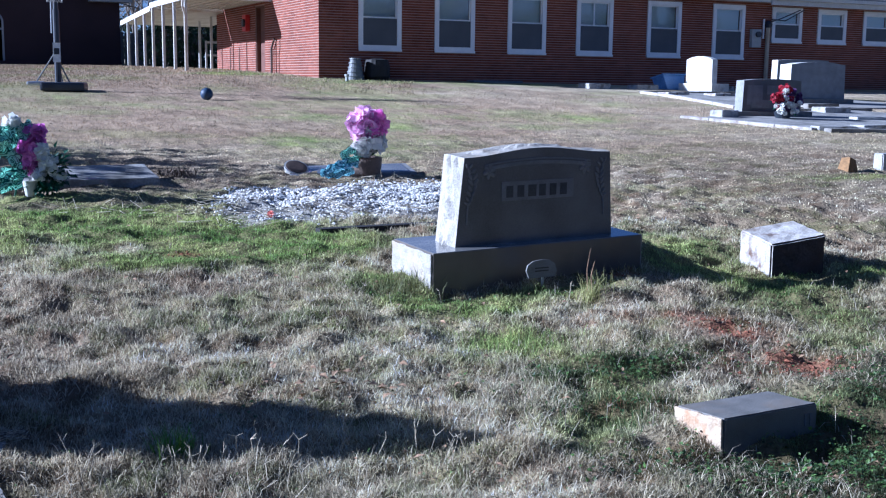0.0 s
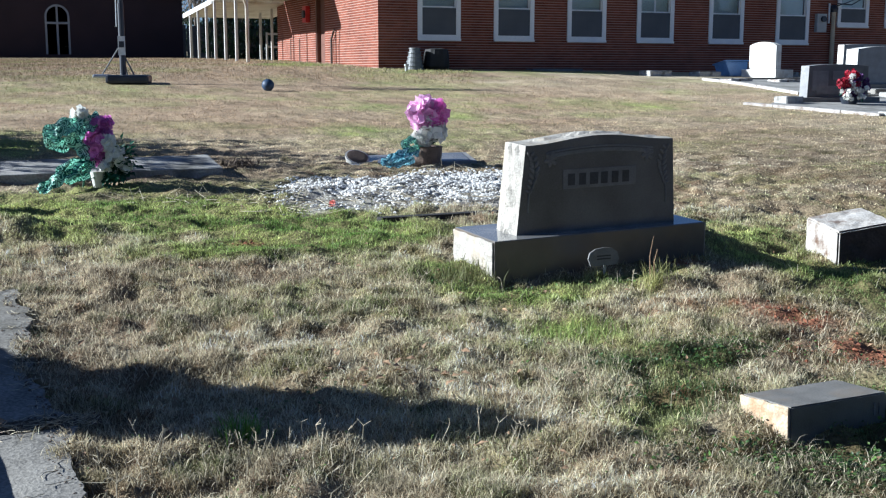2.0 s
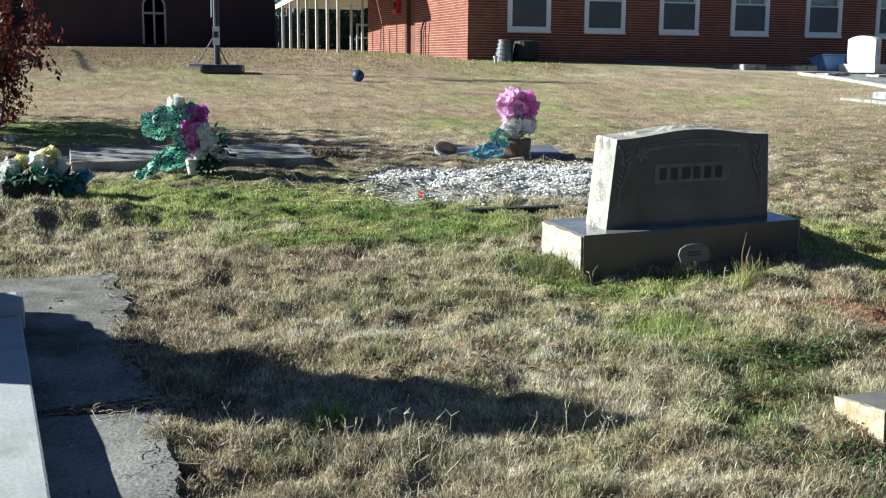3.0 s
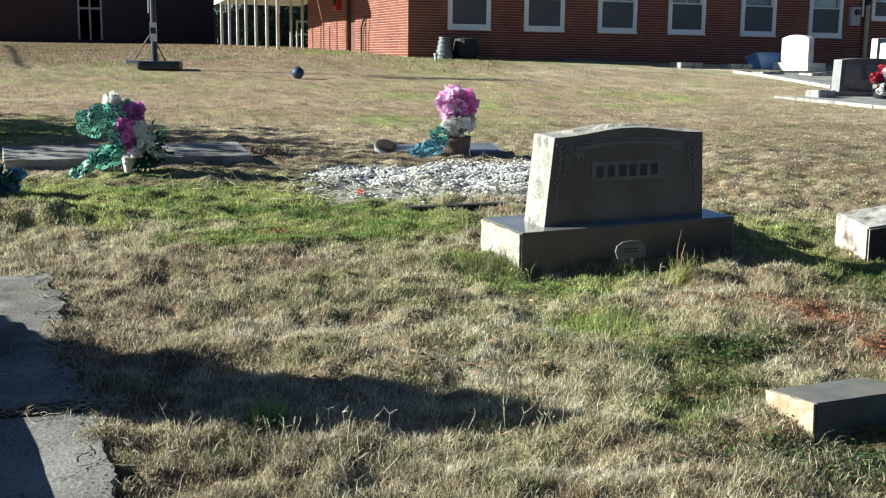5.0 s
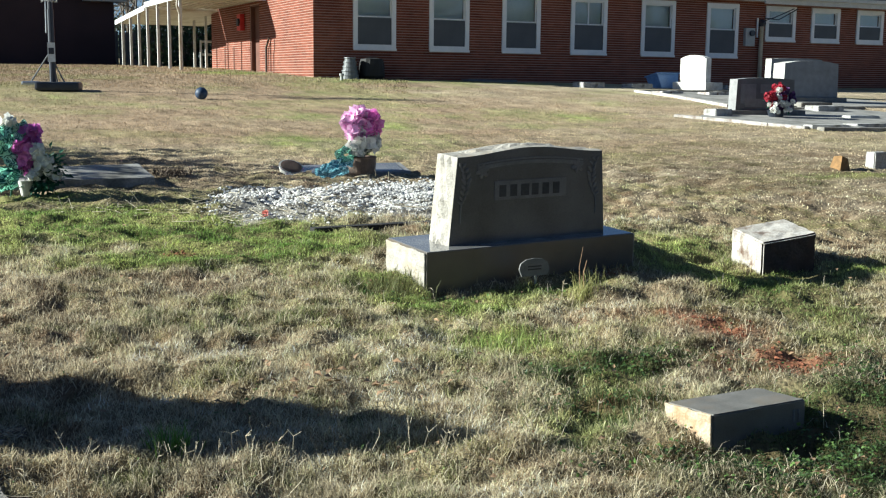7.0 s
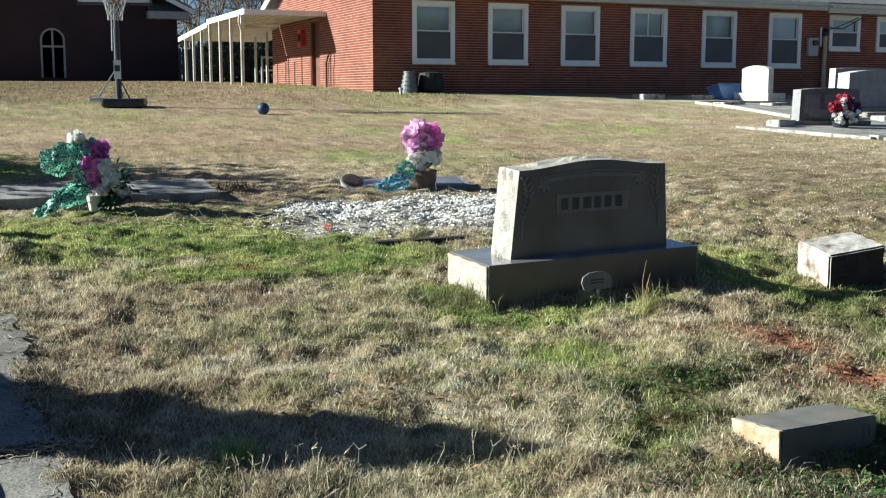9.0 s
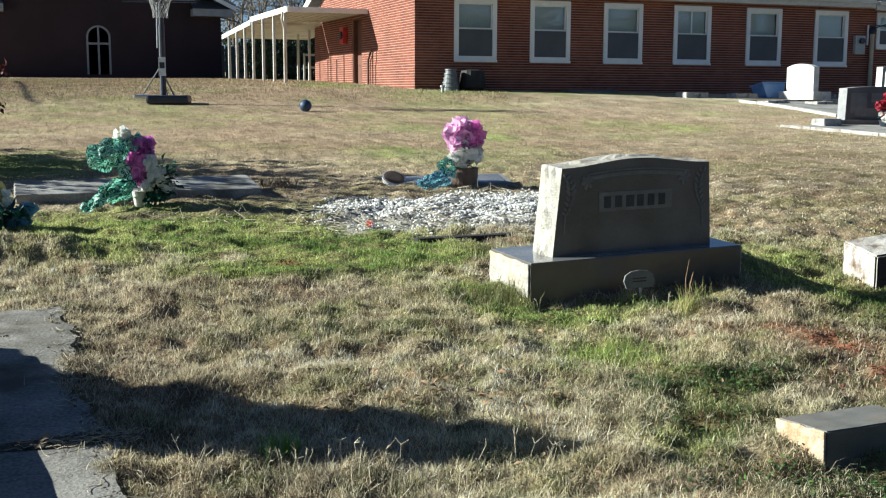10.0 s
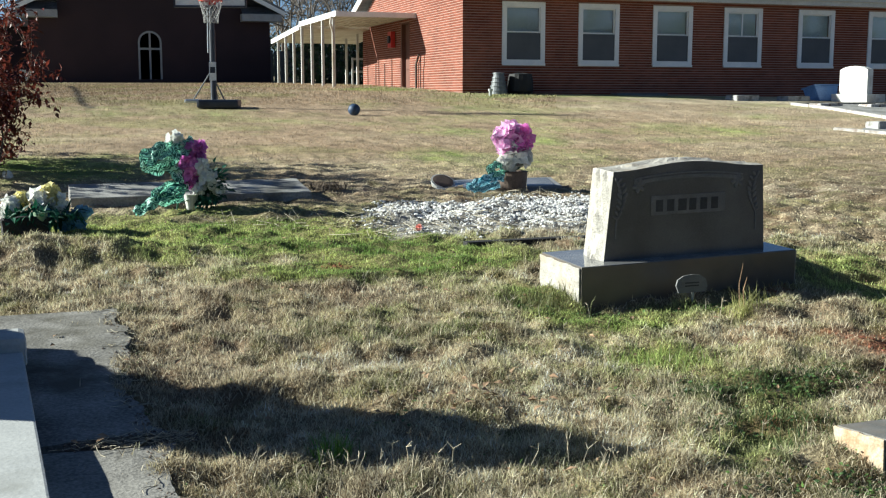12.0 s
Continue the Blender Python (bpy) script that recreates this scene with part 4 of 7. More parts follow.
coping("grave_coping", "low dark weathered concrete coping before the pebbles", [(2.75, 7.93), (4.7, 8.0)], 0.09, 0.035, STONE_DARK)


def petals(bm, centre, r, n, rs, flat=0.55, size=0.5):
    """A flower head of many cupped petals."""
    for k in range(n):
        d = Vector(rs.normal(size=3))
        d.normalize()
        p = Vector(centre) + d * r * (0.45 + 0.5 * rs.rand())
        q = d.to_track_quat("Z", "Y").to_matrix().to_4x4() @ Matrix.Rotation(rs.rand() * 6.28, 4, "Z") @ Matrix.Rotation((rs.rand() - 0.5) * 1.6, 4, "X")
        s = r * size * (0.7 + 0.6 * rs.rand())
        vs = []
        for i in range(3):
            for j in range(3):
                u, v = i - 1, j - 1
                vs.append(bm.verts.new(Matrix.Translation(p) @ q @ Vector((u * s * (1 - 0.25 * abs(v)), v * s, flat * s * (u * u + v * v) * 0.5 + 0.15 * s * rs.rand()))))
        for i in range(2):
            for j in range(2):
                bm.faces.new((vs[i * 3 + j], vs[i * 3 + j + 1], vs[i * 3 + j + 4], vs[i * 3 + j + 3]))
    return bm


def leaf(bm, p, d, ln, wd, rs):
    """One pointed, folded leaf from p along d."""
    d = Vector(d).normalized()
    s = d.cross(Vector((rs.rand() - 0.5, rs.rand() - 0.5, 1))).normalized()
    up_ = s.cross(d)
    p = Vector(p)
    a = bm.verts.new(p)
    l1, r1 = bm.verts.new(p + d * ln * 0.4 + s * wd / 2 + up_ * wd * 0.15), bm.verts.new(p + d * ln * 0.4 - s * wd / 2 + up_ * wd * 0.15)
    m_ = bm.verts.new(p + d * ln * 0.45)
    t = bm.verts.new(p + d * ln - up_ * ln * 0.15)
    for f in ((a, l1, m_), (a, m_, r1), (l1, t, m_), (m_, t, r1)):
        bm.faces.new(f)


def ribbon(points, width, twist, rs):
    """A broad stiff ribbon through points, with rippled edges."""
    bm = bmesh.new()
    pts = [Vector(p) for p in points]
    fine = []
    for k in range(len(pts) - 1):
        a, b = pts[k], pts[k + 1]
        pa, pb = pts[max(0, k - 1)], pts[min(len(pts) - 1, k + 2)]
        for j in range(8):
            t = j / 8
            fine.append(0.5 * ((2 * a) + (b - pa) * t + (2 * pa - 5 * a + 4 * b - pb) * t * t + (3 * a - pa - 3 * b + pb) * t ** 3))
    fine.append(pts[-1])
    rows = []
    for k, p in enumerate(fine):
        d = (fine[min(k + 1, len(fine) - 1)] - fine[max(k - 1, 0)]).normalized()
        a = twist * k / len(fine)
        s = (Matrix.Rotation(a, 3, d) @ d.cross(Vector((0.25, -1, 0.15)))).normalized()
        nrm = d.cross(s)
        rows.append([bm.verts.new(p + s * width * (j / 4 - 0.5) * (0.85 + 0.15 * math.sin(k * 0.9)) + nrm * width * 0.10 * math.sin(j * 1.6 + k * 0.55)) for j in range(5)])
    for a, b in zip(rows, rows[1:]):
        for j in range(4):
            bm.faces.new((a[j], a[j + 1], b[j + 1], b[j]))
    bmesh.ops.solidify(bm, geom=bm.faces[:], thickness=0.002)
    return bm


def build_flat_marker():
    x, y = 4.20, 11.05
    m = pose(x, y, at(x, y) + 0.01, 7, -1.0, -9)
    th = thing("flat_marker", "flat pale granite grave marker lying behind white pebbles", "grave marker", m)
    part("slab", grain(cube(-0.66, -0.24, -0.08, 0.66, 0.24, 0.03, 0.006), 0.002, 0.1, 3), GRANITE_LIGHT, th)
    part("polished_panel", cube(-0.60, -0.20, 0.026, 0.60, 0.20, 0.034, 0.003), GRANITE_TOP, th, "polished grey face")
    # the cap of a flower cup tipped up at the end
    x, y = 3.62, 11.15
    cup = thing("flower_cup", "pale stone flower cup with a dark lid, tipped beside the marker", "flower cup", pose(x, y, at(x, y) - 0.02, 30, -4, 12) @ Matrix.Diagonal((1, 1, 0.75, 1)))
    part("bowl", lathe([(0.07, 0.0), (0.105, 0.03), (0.125, 0.10), (0.13, 0.13)], 24), MARBLE, cup)
    part("lid", lathe([(0.112, 0.1305), (0.11, 0.14), (0.08, 0.144)], 24), RUST, cup, "dark rusty lid")


build_flat_marker()


def build_pink_vase():
    rs = np.random.RandomState(21)
    x, y = 4.29, 10.80
    th = thing("flower_vase", "brown grave vase with pink and white silk flowers", "flower vase", pose(x, y, at(x, y), 0, 0, 0) @ Matrix.Diagonal((0.92, 0.92, 0.9, 1)))
    part("vase", lathe([(0.145, 0.0), (0.155, 0.03), (0.162, 0.12), (0.168, 0.20), (0.175, 0.215), (0.155, 0.22), (0.12, 0.18)], 22), VASE_BROWN, th, "dark brown vase")
    for c, r, mat_, nm in [((-0.02, 0, 0.62), 0.15, PINK_PALE, "bloom"), ((-0.14, 0, 0.60), 0.10, PINK_PALE, "bloom"), ((0.09, -0.02, 0.63), 0.12, PINK, "bloom"), ((0.03, -0.05, 0.50), 0.13, PINK, "bloom"),
                           ((-0.11, -0.02, 0.50), 0.10, PINK_PALE, "bloom"), ((0.13, 0.02, 0.55), 0.09, PINK, "bloom"), ((-0.02, -0.10, 0.53), 0.06, CREAM, "white_bloom"),
                           ((-0.07, -0.07, 0.34), 0.11, CREAM, "white_bloom"), ((0.05, -0.08, 0.38), 0.11, CREAM, "white_bloom"), ((-0.12, -0.06, 0.29), 0.06, CREAM, "white_bloom"), ((0.10, -0.03, 0.42), 0.07, PINK_PALE, "bloom")]:
        part(nm, petals(bmesh.new(), c, r, 46, rs), mat_, th)
    bm = bmesh.new()
    for k in range(46):
        a, e = rs.rand() * 6.28, rs.rand()
        leaf(bm, (0.03 * math.cos(a), 0.03 * math.sin(a), 0.22 + 0.1 * rs.rand()), (math.cos(a), math.sin(a), 0.1 + e), 0.12 + 0.08 * rs.rand(), 0.05, rs)
    part("leaves", bm, LEAF_SILK, th)
    part("stems", tube(tube(bmesh.new(), (0, 0, 0.1), (-0.03, 0, 0.5), 0.012), (0.01, 0, 0.1), (0.07, 0, 0.5), 0.012), LEAF_SILK, th)
    part("ribbon_loop", ribbon([(-0.10, -0.08, 0.20), (-0.16, -0.10, 0.27), (-0.24, -0.10, 0.30), (-0.32, -0.11, 0.25), (-0.27, -0.12, 0.20), (-0.15, -0.11, 0.19)], 0.10, 0.4, rs), RIBBON_GREEN, th, "green swirled ribbon loop")
    part("ribbon", ribbon([(-0.14, -0.10, 0.16), (-0.26, -0.12, 0.17), (-0.38, -0.14, 0.14), (-0.50, -0.15, 0.09), (-0.57, -0.16, 0.05), (-0.48, -0.19, 0.05), (-0.34, -0.19, 0.06), (-0.22, -0.17, 0.09)], 0.12, 0.6, rs), RIBBON_BLUE, th, "teal ribbon with white swirls")


build_pink_vase()


# ---- the long slab grave with wreath and bouquet ----
def build_slab_grave():
    x, y = 1.02, 10.78
    th = thing("grave_slab", "long low grey concrete grave slab in shade and sun", "grave slab", pose(x, y + 0.06, at(x, y) + 0.02, 6.5, 0, 1.5))
    for k, (a, b) in enumerate([(-1.12, 0.02), (0.035, 1.08)]):
        part("slab_piece", grain(cube(a, -0.34, -0.09, b, 0.34, 0.085, 0.012), 0.006, 0.15, 4), SLAB_GREY, th)
    rs = np.random.RandomState(8)
    x, y = 2.37, 11.12
    th = thing("dead_weeds", "low clump of dry brown weeds at a slab end", "weeds", pose(x, y, at(x, y)))
    bm = bmesh.new()
    for k in range(200):
        a = rs.rand() * 6.28
        leaf(bm, (0.10 * rs.normal(), 0.06 * rs.normal(), 0.0), (math.cos(a), math.sin(a), 0.9 + 1.4 * rs.rand()), 0.05 + 0.09 * rs.rand(), 0.010, rs)
    part("stalks", bm, BARK, th)


build_slab_grave()


def build_wreath():
    rs = np.random.RandomState(31)
    x, y = 0.93, 10.12
    th = thing("flower_spray", "spray of pink and white silk flowers with green swirled ribbon", "flower spray", pose(x, y, at(x, y)))
    part("cone", lathe([(0.03, -0.03), (0.045, 0.02), (0.06, 0.12), (0.066, 0.14), (0.05, 0.14)], 14), MARBLE, th, "cream plastic ground vase")
    for c, r, mat_, nm in [((0.04, 0, 0.54), 0.08, PINK_VIOLET, "bloom"), ((0.07, -0.01, 0.46), 0.065, PINK_VIOLET, "bloom"), ((0.0, -0.03, 0.42), 0.08, PINK_VIOLET, "bloom"), ((-0.01, -0.04, 0.34), 0.075, PINK_VIOLET, "bloom"), ((0.0, -0.05, 0.27), 0.06, PINK_VIOLET, "bloom"),
                           ((0.09, -0.08, 0.38), 0.065, CREAM, "white_bloom"), ((0.14, -0.08, 0.28), 0.07, CREAM, "white_bloom"), ((0.06, -0.09, 0.19), 0.05, CREAM, "white_bloom"), ((0.22, -0.07, 0.18), 0.055, CREAM, "white_bloom"), ((-0.12, 0, 0.62), 0.065, CREAM, "white_bloom")]:
        part(nm, petals(bmesh.new(), c, r, 40, rs), mat_, th)
    bm = bmesh.new()
    for k in range(420):
        c = Vector((0.19, 0.0, 0.24)) if k % 2 else Vector((0.14, 0.0, 0.13))
        d = Vector(rs.normal(size=3))
        leaf(bm, c + d * 0.055, d + Vector((0.2, -0.3, 0.1)), 0.045 + 0.03 * rs.rand(), 0.045, rs)
    part("leaves", bm, LEAF_SILK, th)
    part("frame", tube(tube(bmesh.new(), (-0.12, 0.03, 0.0), (-0.06, 0.02, 0.5), 0.01), (0.08, 0.03, 0.0), (0.05, 0.02, 0.45), 0.01), LEAF_SILK, th)
    part("bow", ribbon([(0.04, -0.03, 0.58), (-0.05, -0.05, 0.56), (-0.14, -0.08, 0.54), (-0.28, -0.09, 0.53), (-0.37, -0.08, 0.46), (-0.32, -0.07, 0.38), (-0.20, -0.06, 0.42), (-0.10, -0.04, 0.50)], 0.18, 1.0, rs), RIBBON_GREEN, th, "broad green ribbon with white swirls")
    part("ribbon_tail", ribbon([(-0.20, -0.05, 0.42), (-0.12, -0.06, 0.33), (-0.07, -0.07, 0.24), (-0.14, -0.10, 0.16), (-0.28, -0.12, 0.13), (-0.40, -0.14, 0.05), (-0.50, -0.16, 0.0)], 0.13, 0.8, rs), RIBBON_GREEN, th, "trailing end of green ribbon")
    part("ribbon_loop", ribbon([(-0.05, -0.07, 0.22), (-0.18, -0.10, 0.22), (-0.30, -0.11, 0.16), (-0.22, -0.11, 0.09), (-0.08, -0.09, 0.14)], 0.11, 0.5, rs), RIBBON_GREEN, th)


build_wreath()


def build_bouquet():
    rs = np.random.RandomState(41)
    x, y = -0.34, 9.3
    th = thing("flower_bouquet", "bouquet of white and yellow silk flowers on a low dark headstone", "bouquet", pose(x, y, at(x, y) + 0.01) @ Matrix.Scale(0.8, 4))
    for c, r, mat_, nm in [((-0.24, 0, 0.24), 0.09, CREAM, "white_bloom"), ((-0.30, 0, 0.18), 0.07, CREAM, "white_bloom"), ((0.02, -0.02, 0.30), 0.09, CREAM, "white_bloom"), ((0.20, -0.04, 0.25), 0.08, CREAM, "white_bloom"), ((0.09, -0.04, 0.22), 0.05, CREAM, "white_bloom"), ((0.12, 0.04, 0.36), 0.08, YELLOW, "yellow_bloom"), ((-0.14, 0.04, 0.30), 0.07, YELLOW, "yellow_bloom"),
                           ((0.16, 0.02, 0.28), 0.07, YELLOW, "yellow_bloom"), ((0.34, -0.05, 0.10), 0.08, BLUE_SILK, "blue_bloom"), ((0.28, -0.06, 0.08), 0.09, BLUE_SILK, "blue_bloom"), ((0.08, -0.1, 0.16), 0.06, BLUE_SILK, "blue_bloom"), ((0.42, -0.06, 0.16), 0.07, BLUE_SILK, "blue_bloom"), ((0.36, -0.12, 0.02), 0.07, BLUE_SILK, "blue_bloom")]:
        part(nm, petals(bmesh.new(), c, r, 40, rs), mat_, th)
    bm = bmesh.new()
    for k in range(300):
        c = Vector((-0.28 + 0.66 * rs.rand(), 0.02 - 0.25 * rs.rand(), 0.06 + 0.14 * rs.rand()))
        d = Vector(rs.normal(size=3))
        leaf(bm, c, d + Vector((0, -0.4, 0.1)), 0.08 + 0.07 * rs.rand(), 0.045, rs)
    for k in range(70):
        d = Vector(rs.normal(size=3))
        leaf(bm, (-0.26 + 0.44 * rs.rand(), -0.34 - 0.22 * rs.rand(), 0.10 + 0.15 * rs.rand()), d + Vector((0, -0.4, -0.5)), 0.08 + 0.06 * rs.rand(), 0.045, rs)
    part("leaves", bm, LEAF_SILK, th)
    part("cup", lathe([(0.05, -0.02), (0.06, 0.0), (0.066, 0.07), (0.05, 0.075)], 14), CUP_GREEN, th, "pale green plastic cup").location = (0.04, -0.42, 0.14)
    x, y = -0.575, 8.86
    stone_block("low_headstone", "low dark rough stone in the shade under flowers", pose(x, y, at(x, y), -4, 0, 10), 0.34, 0.13, 0.17, STONE_DARK, amp=0.022)


build_bouquet()


# ---- the concrete walk, ledger tomb and tall stone that throws the long shadow ----
def walk_slab(y0, y1, seed):
    """One poured slab of the walk with a wavering, crumbled edge."""
    bm = bmesh.new()
    nx, ny = 60, max(20, int((y1 - y0) * 40))
    rows = []
    for j in range(ny + 1):
        y = y0 + (y1 - y0) * j / ny
        edge = float(walk_edge(y))
        rows.append([])
        for i in range(nx + 1):
            x = -2.4 + (edge + 2.4) * i / nx
            yy = y + (0.10 * (float(fnoise(x, y0 + seed, 0.35, 6)) - 0.5) if j in (0, ny) else 0)
            rows[-1].append(bm.verts.new((x, yy, at(x, yy) + 0.036 + 0.02 * (float(fnoise(x, yy, 0.35, 4)) - 0.5))))
    for a, b in zip(rows, rows[1:]):
        for i in range(nx):
            bm.faces.new((a[i], a[i + 1], b[i + 1], b[i]))
    rim = [e for e in bm.edges if e.is_boundary]
    r = bmesh.ops.extrude_edge_only(bm, edges=rim)
    for v in [g for g in r["geom"] if isinstance(g, bmesh.types.BMVert)]:
        v.co.z -= 0.08
    bmesh.ops.recalc_face_normals(bm, faces=bm.faces[:])
    return bm


def build_walk():
    ob = tagged(link_mesh("pavement", walk_slab(4.31, 6.42, 1), CONCRETE), "cracked old concrete walk with grass growing over its edge", "pavement", kind="structure")
    part("slab", walk_slab(1.6, 4.21, 2), CONCRETE, ob)


build_walk()


def build_tomb():
    th = thing("ledger_tomb", "pale painted concrete ledger tomb with a raised head end", "tomb", tilted(-1.361, 3.464, 0.10, 0.077, 0.0, 0.038))
    part("chest", cube(0.02, -2.2, -0.1, 1.165, 1.84, 0.20, 0.008), CONCRETE_PALE, th)
    part("ledger", cube(0.0, -2.2, 0.198, 1.187, 1.838, 0.233, 0.01), CONCRETE_PALE, th, "flat pale grey ledger top")
    part("head_end", cube(0.0, 1.846, -0.1, 1.205, 2.06, 0.300, 0.03), CONCRETE_PALE, th, "raised head end of the tomb")
    # a tall monument whose shadow crosses the grass
    x = -1.9
    st = thing("monument", "tall weathered stone monument with one sloping shoulder", "monument", pose(x, 0, at(x, 5.6) - 0.02))
    prof = [(4.96, 0.752), (4.93, 1.05), (4.92, 1.25), (4.96, 1.48), (5.05, 1.575), (5.15, 1.53), (5.30, 1.435), (5.39, 1.335), (5.51, 1.19), (5.58, 1.12), (5.67, 1.03), (5.77, 0.90), (5.80, 0.80), (5.94, 0.785), (6.00, 0.752)]
    bm = bmesh.new()
    r = bmesh.ops.extrude_face_region(bm, geom=[bm.faces.new([bm.verts.new((0, a, b)) for a, b in prof])])
    for v in [g for g in r["geom"] if isinstance(g, bmesh.types.BMVert)]:
        v.co.x += 0.28
    bmesh.ops.recalc_face_normals(bm, faces=bm.faces[:])
    part("shaft", bm, GRANITE_CUT, st)
    part("step", cube(-0.1, 4.90, -0.1, 0.30, 6.26, 0.30, 0.01), GRANITE_BASE, st)
    part("plinth", cube(0.0, 4.97, 0.302, 0.28, 6.19, 0.75, 0.01), GRANITE_CUT, st)


build_tomb()


# ---- the kerbed family plots up the slope ----
def plot_fill(name, label, pts, mat_, h=0.03):
    """A thin poured slab over a plot, following the slope."""
    bm = bmesh.new()
    lo = [bm.verts.new((x, y, at(x, y) - 0.05)) for x, y in pts]
    hi = [bm.verts.new((x, y, at(x, y) + h)) for x, y in pts]
    n = len(pts)
    bm.faces.new(hi)
    bm.faces.new(lo[::-1])
    for k in range(n):
        bm.faces.new((lo[k], lo[(k + 1) % n], hi[(k + 1) % n], hi[k]))
    bmesh.ops.recalc_face_normals(bm, faces=bm.faces[:])
    return tagged(link_mesh(name, bm, mat_), label, "plot slab")


plot_fill("plot_slab", "grey concrete slab filling a kerbed grave plot", [(16.2, 19.1), (16.85, 22.3), (17.0, 23.3), (21.5, 23.8), (22.5, 19.0)], SLAB_GREY)
plot_fill("plot_slab", "grey concrete slab under granite headstones", [(13.2, 16.5), (13.6, 16.95), (18.6, 18.6), (19.5, 16.6), (14.6, 14.3), (13.9, 14.7)], SLAB_GREY)
coping("plot_coping", "pale concrete coping along a grave plot", [(16.0, 19.0), (16.65, 21.9), (16.7, 23.4)], 0.16, 0.06, STONE_PALE)
coping("plot_coping", "pale concrete coping along a grave plot", [(16.75, 23.5), (20.5, 24.0)], 0.20, 0.06, CONCRETE)
coping("plot_coping", "low worn concrete coping at the lawn edge", [(12.96, 16.9), (13.5, 15.9), (14.0, 14.6)], 0.18, 0.05, STONE_PALE)
coping("plot_coping", "low worn concrete coping at the lawn edge", [(14.1, 14.4), (15.4, 14.15), (17.5, 13.9)], 0.22, 0.06, CONCRETE)
coping("plot_coping", "low worn concrete coping at the lawn edge", [(17.0, 18.3), (19.4, 18.6)], 0.22, 0.06, CONCRETE)


def build_tablet():
    st = thing("headstone", "old white marble tablet headstone glowing in the sun", "headstone", tilted(19.6, 24.37, 1.367, 0.237, 0, 0))
    part("base", grain(cube(-0.12, -0.13, -0.1, 0.62, 1.0, 0.22, 0.015), 0.008, 0.2, 3), MARBLE, st)
    bm = bmesh.new()
    n = 16
    prof = [(0.0, 0.22), (0.0, 0.86)] + [(0.02 + 0.83 * k / n, 0.86 + 0.09 * math.sin(math.pi * k / n) ** 0.7) for k in range(n + 1)] + [(0.87, 0.86), (0.87, 0.22)]
    r = bmesh.ops.extrude_face_region(bm, geom=[bm.faces.new([bm.verts.new((0.03, a, b)) for a, b in prof])])
    for v in [g for g in r["geom"] if isinstance(g, bmesh.types.BMVert)]:
        v.co.x += 0.22
    bmesh.ops.recalc_face_normals(bm, faces=bm.faces[:])
    part("tablet", bm, MARBLE, st, "upright tablet with a gently rounded top")


build_tablet()


def granite_upright(label, m, L, D, H, crown, face=None):
    st = thing("headstone", label, "headstone", m)
    part("base", cube(-0.22, -0.08, -0.1, L + 0.22, D + 0.10, 0.12, 0.01), STONE_WARM, st)
    bm = headstone_die(L, D, H - 0.12 - crown, crown, 0.02, 0.02, rock=0.003)
    bmesh.ops.translate(bm, vec=(0, 0, 0.122), verts=bm.verts[:])
    # ends in a paler stone than the face: the sun on them as colour
    d = part("die", bm, MARBLE if face else GRANITE_LIGHT, st)
    d.data.materials.append(face or GRANITE)
    return st


g1 = granite_upright("dark polished granite headstone with carved panels and red flowers before it", tilted(14.532, 17.102, 0.942, -0.10, 0, 0), 1.353, 0.255, 0.74, 0.03)
part("carved_panel", cube(0.10, -0.006, 0.25, 0.45, 0.004, 0.62, 0.002), GRANITE_FRAME, g1)
part("carved_panel", cube(0.55, -0.006, 0.45, 1.0, 0.004, 0.62, 0.002), GRANITE_CUT, g1)
part("carved_panel", cube(0.20, -0.010, 0.18, 0.80, 0.0, 0.34, 0.002), GRANITE_CUT, g1)
granite_upright("large grey granite headstone with a sunlit end", tilted(18.751, 20.435, 1.133, -0.087, 0.0, 0), 1.588, 0.415, 0.98, 0.06, GRANITE_SKYLIT)
granite_upright("tall grey granite headstone behind a larger one", tilted(20.1, 22.4, 1.2, -0.03, 0.0, 0), 1.7, 0.22, 1.02, 0.02, GRANITE_SKYLIT)


def build_red_flowers():
    rs = np.random.RandomState(51)
    x, y = 15.05, 16.55
    th = thing("flower_arrangement", "red and white silk flowers heaped before a headstone", "flower arrangement", pose(x, y, at(x, y) + 0.03))
    for nm, n, r0, mat_, dx, z0 in (("bloom", 15, 0.065, RED_SILK, -0.05, 0.26), ("purple_bloom", 12, 0.065, PURPLE_SILK, 0.10, 0.22), ("white_bloom", 30, 0.040, CREAM, -0.02, 0.18)):
        for k in range(n):
            a = rs.rand() * 6.28
            e = math.sqrt(rs.rand())
            c = (dx + 0.24 * e * math.cos(a), -0.06 - (0.08 if mat_ is CREAM else 0.0) + 0.05 * rs.normal(), max(0.07, z0 + 0.11 + 0.24 * e * math.sin(a)))
            part(nm, petals(bmesh.new(), c, r0 * (0.8 + 0.5 * rs.rand()), 22, rs), mat_, th)
    bm = bmesh.new()
    for k in range(140):
        d = Vector(rs.normal(size=3))
        leaf(bm, (0.13 * rs.normal(), 0.04 * rs.normal(), 0.08 + 0.36 * rs.rand()), d, 0.08, 0.045, rs)
    part("leaves", bm, LEAF_SILK, th)
    part("pot", lathe([(0.13, 0), (0.17, 0.12), (0.15, 0.12)], 16), BLACK, th)


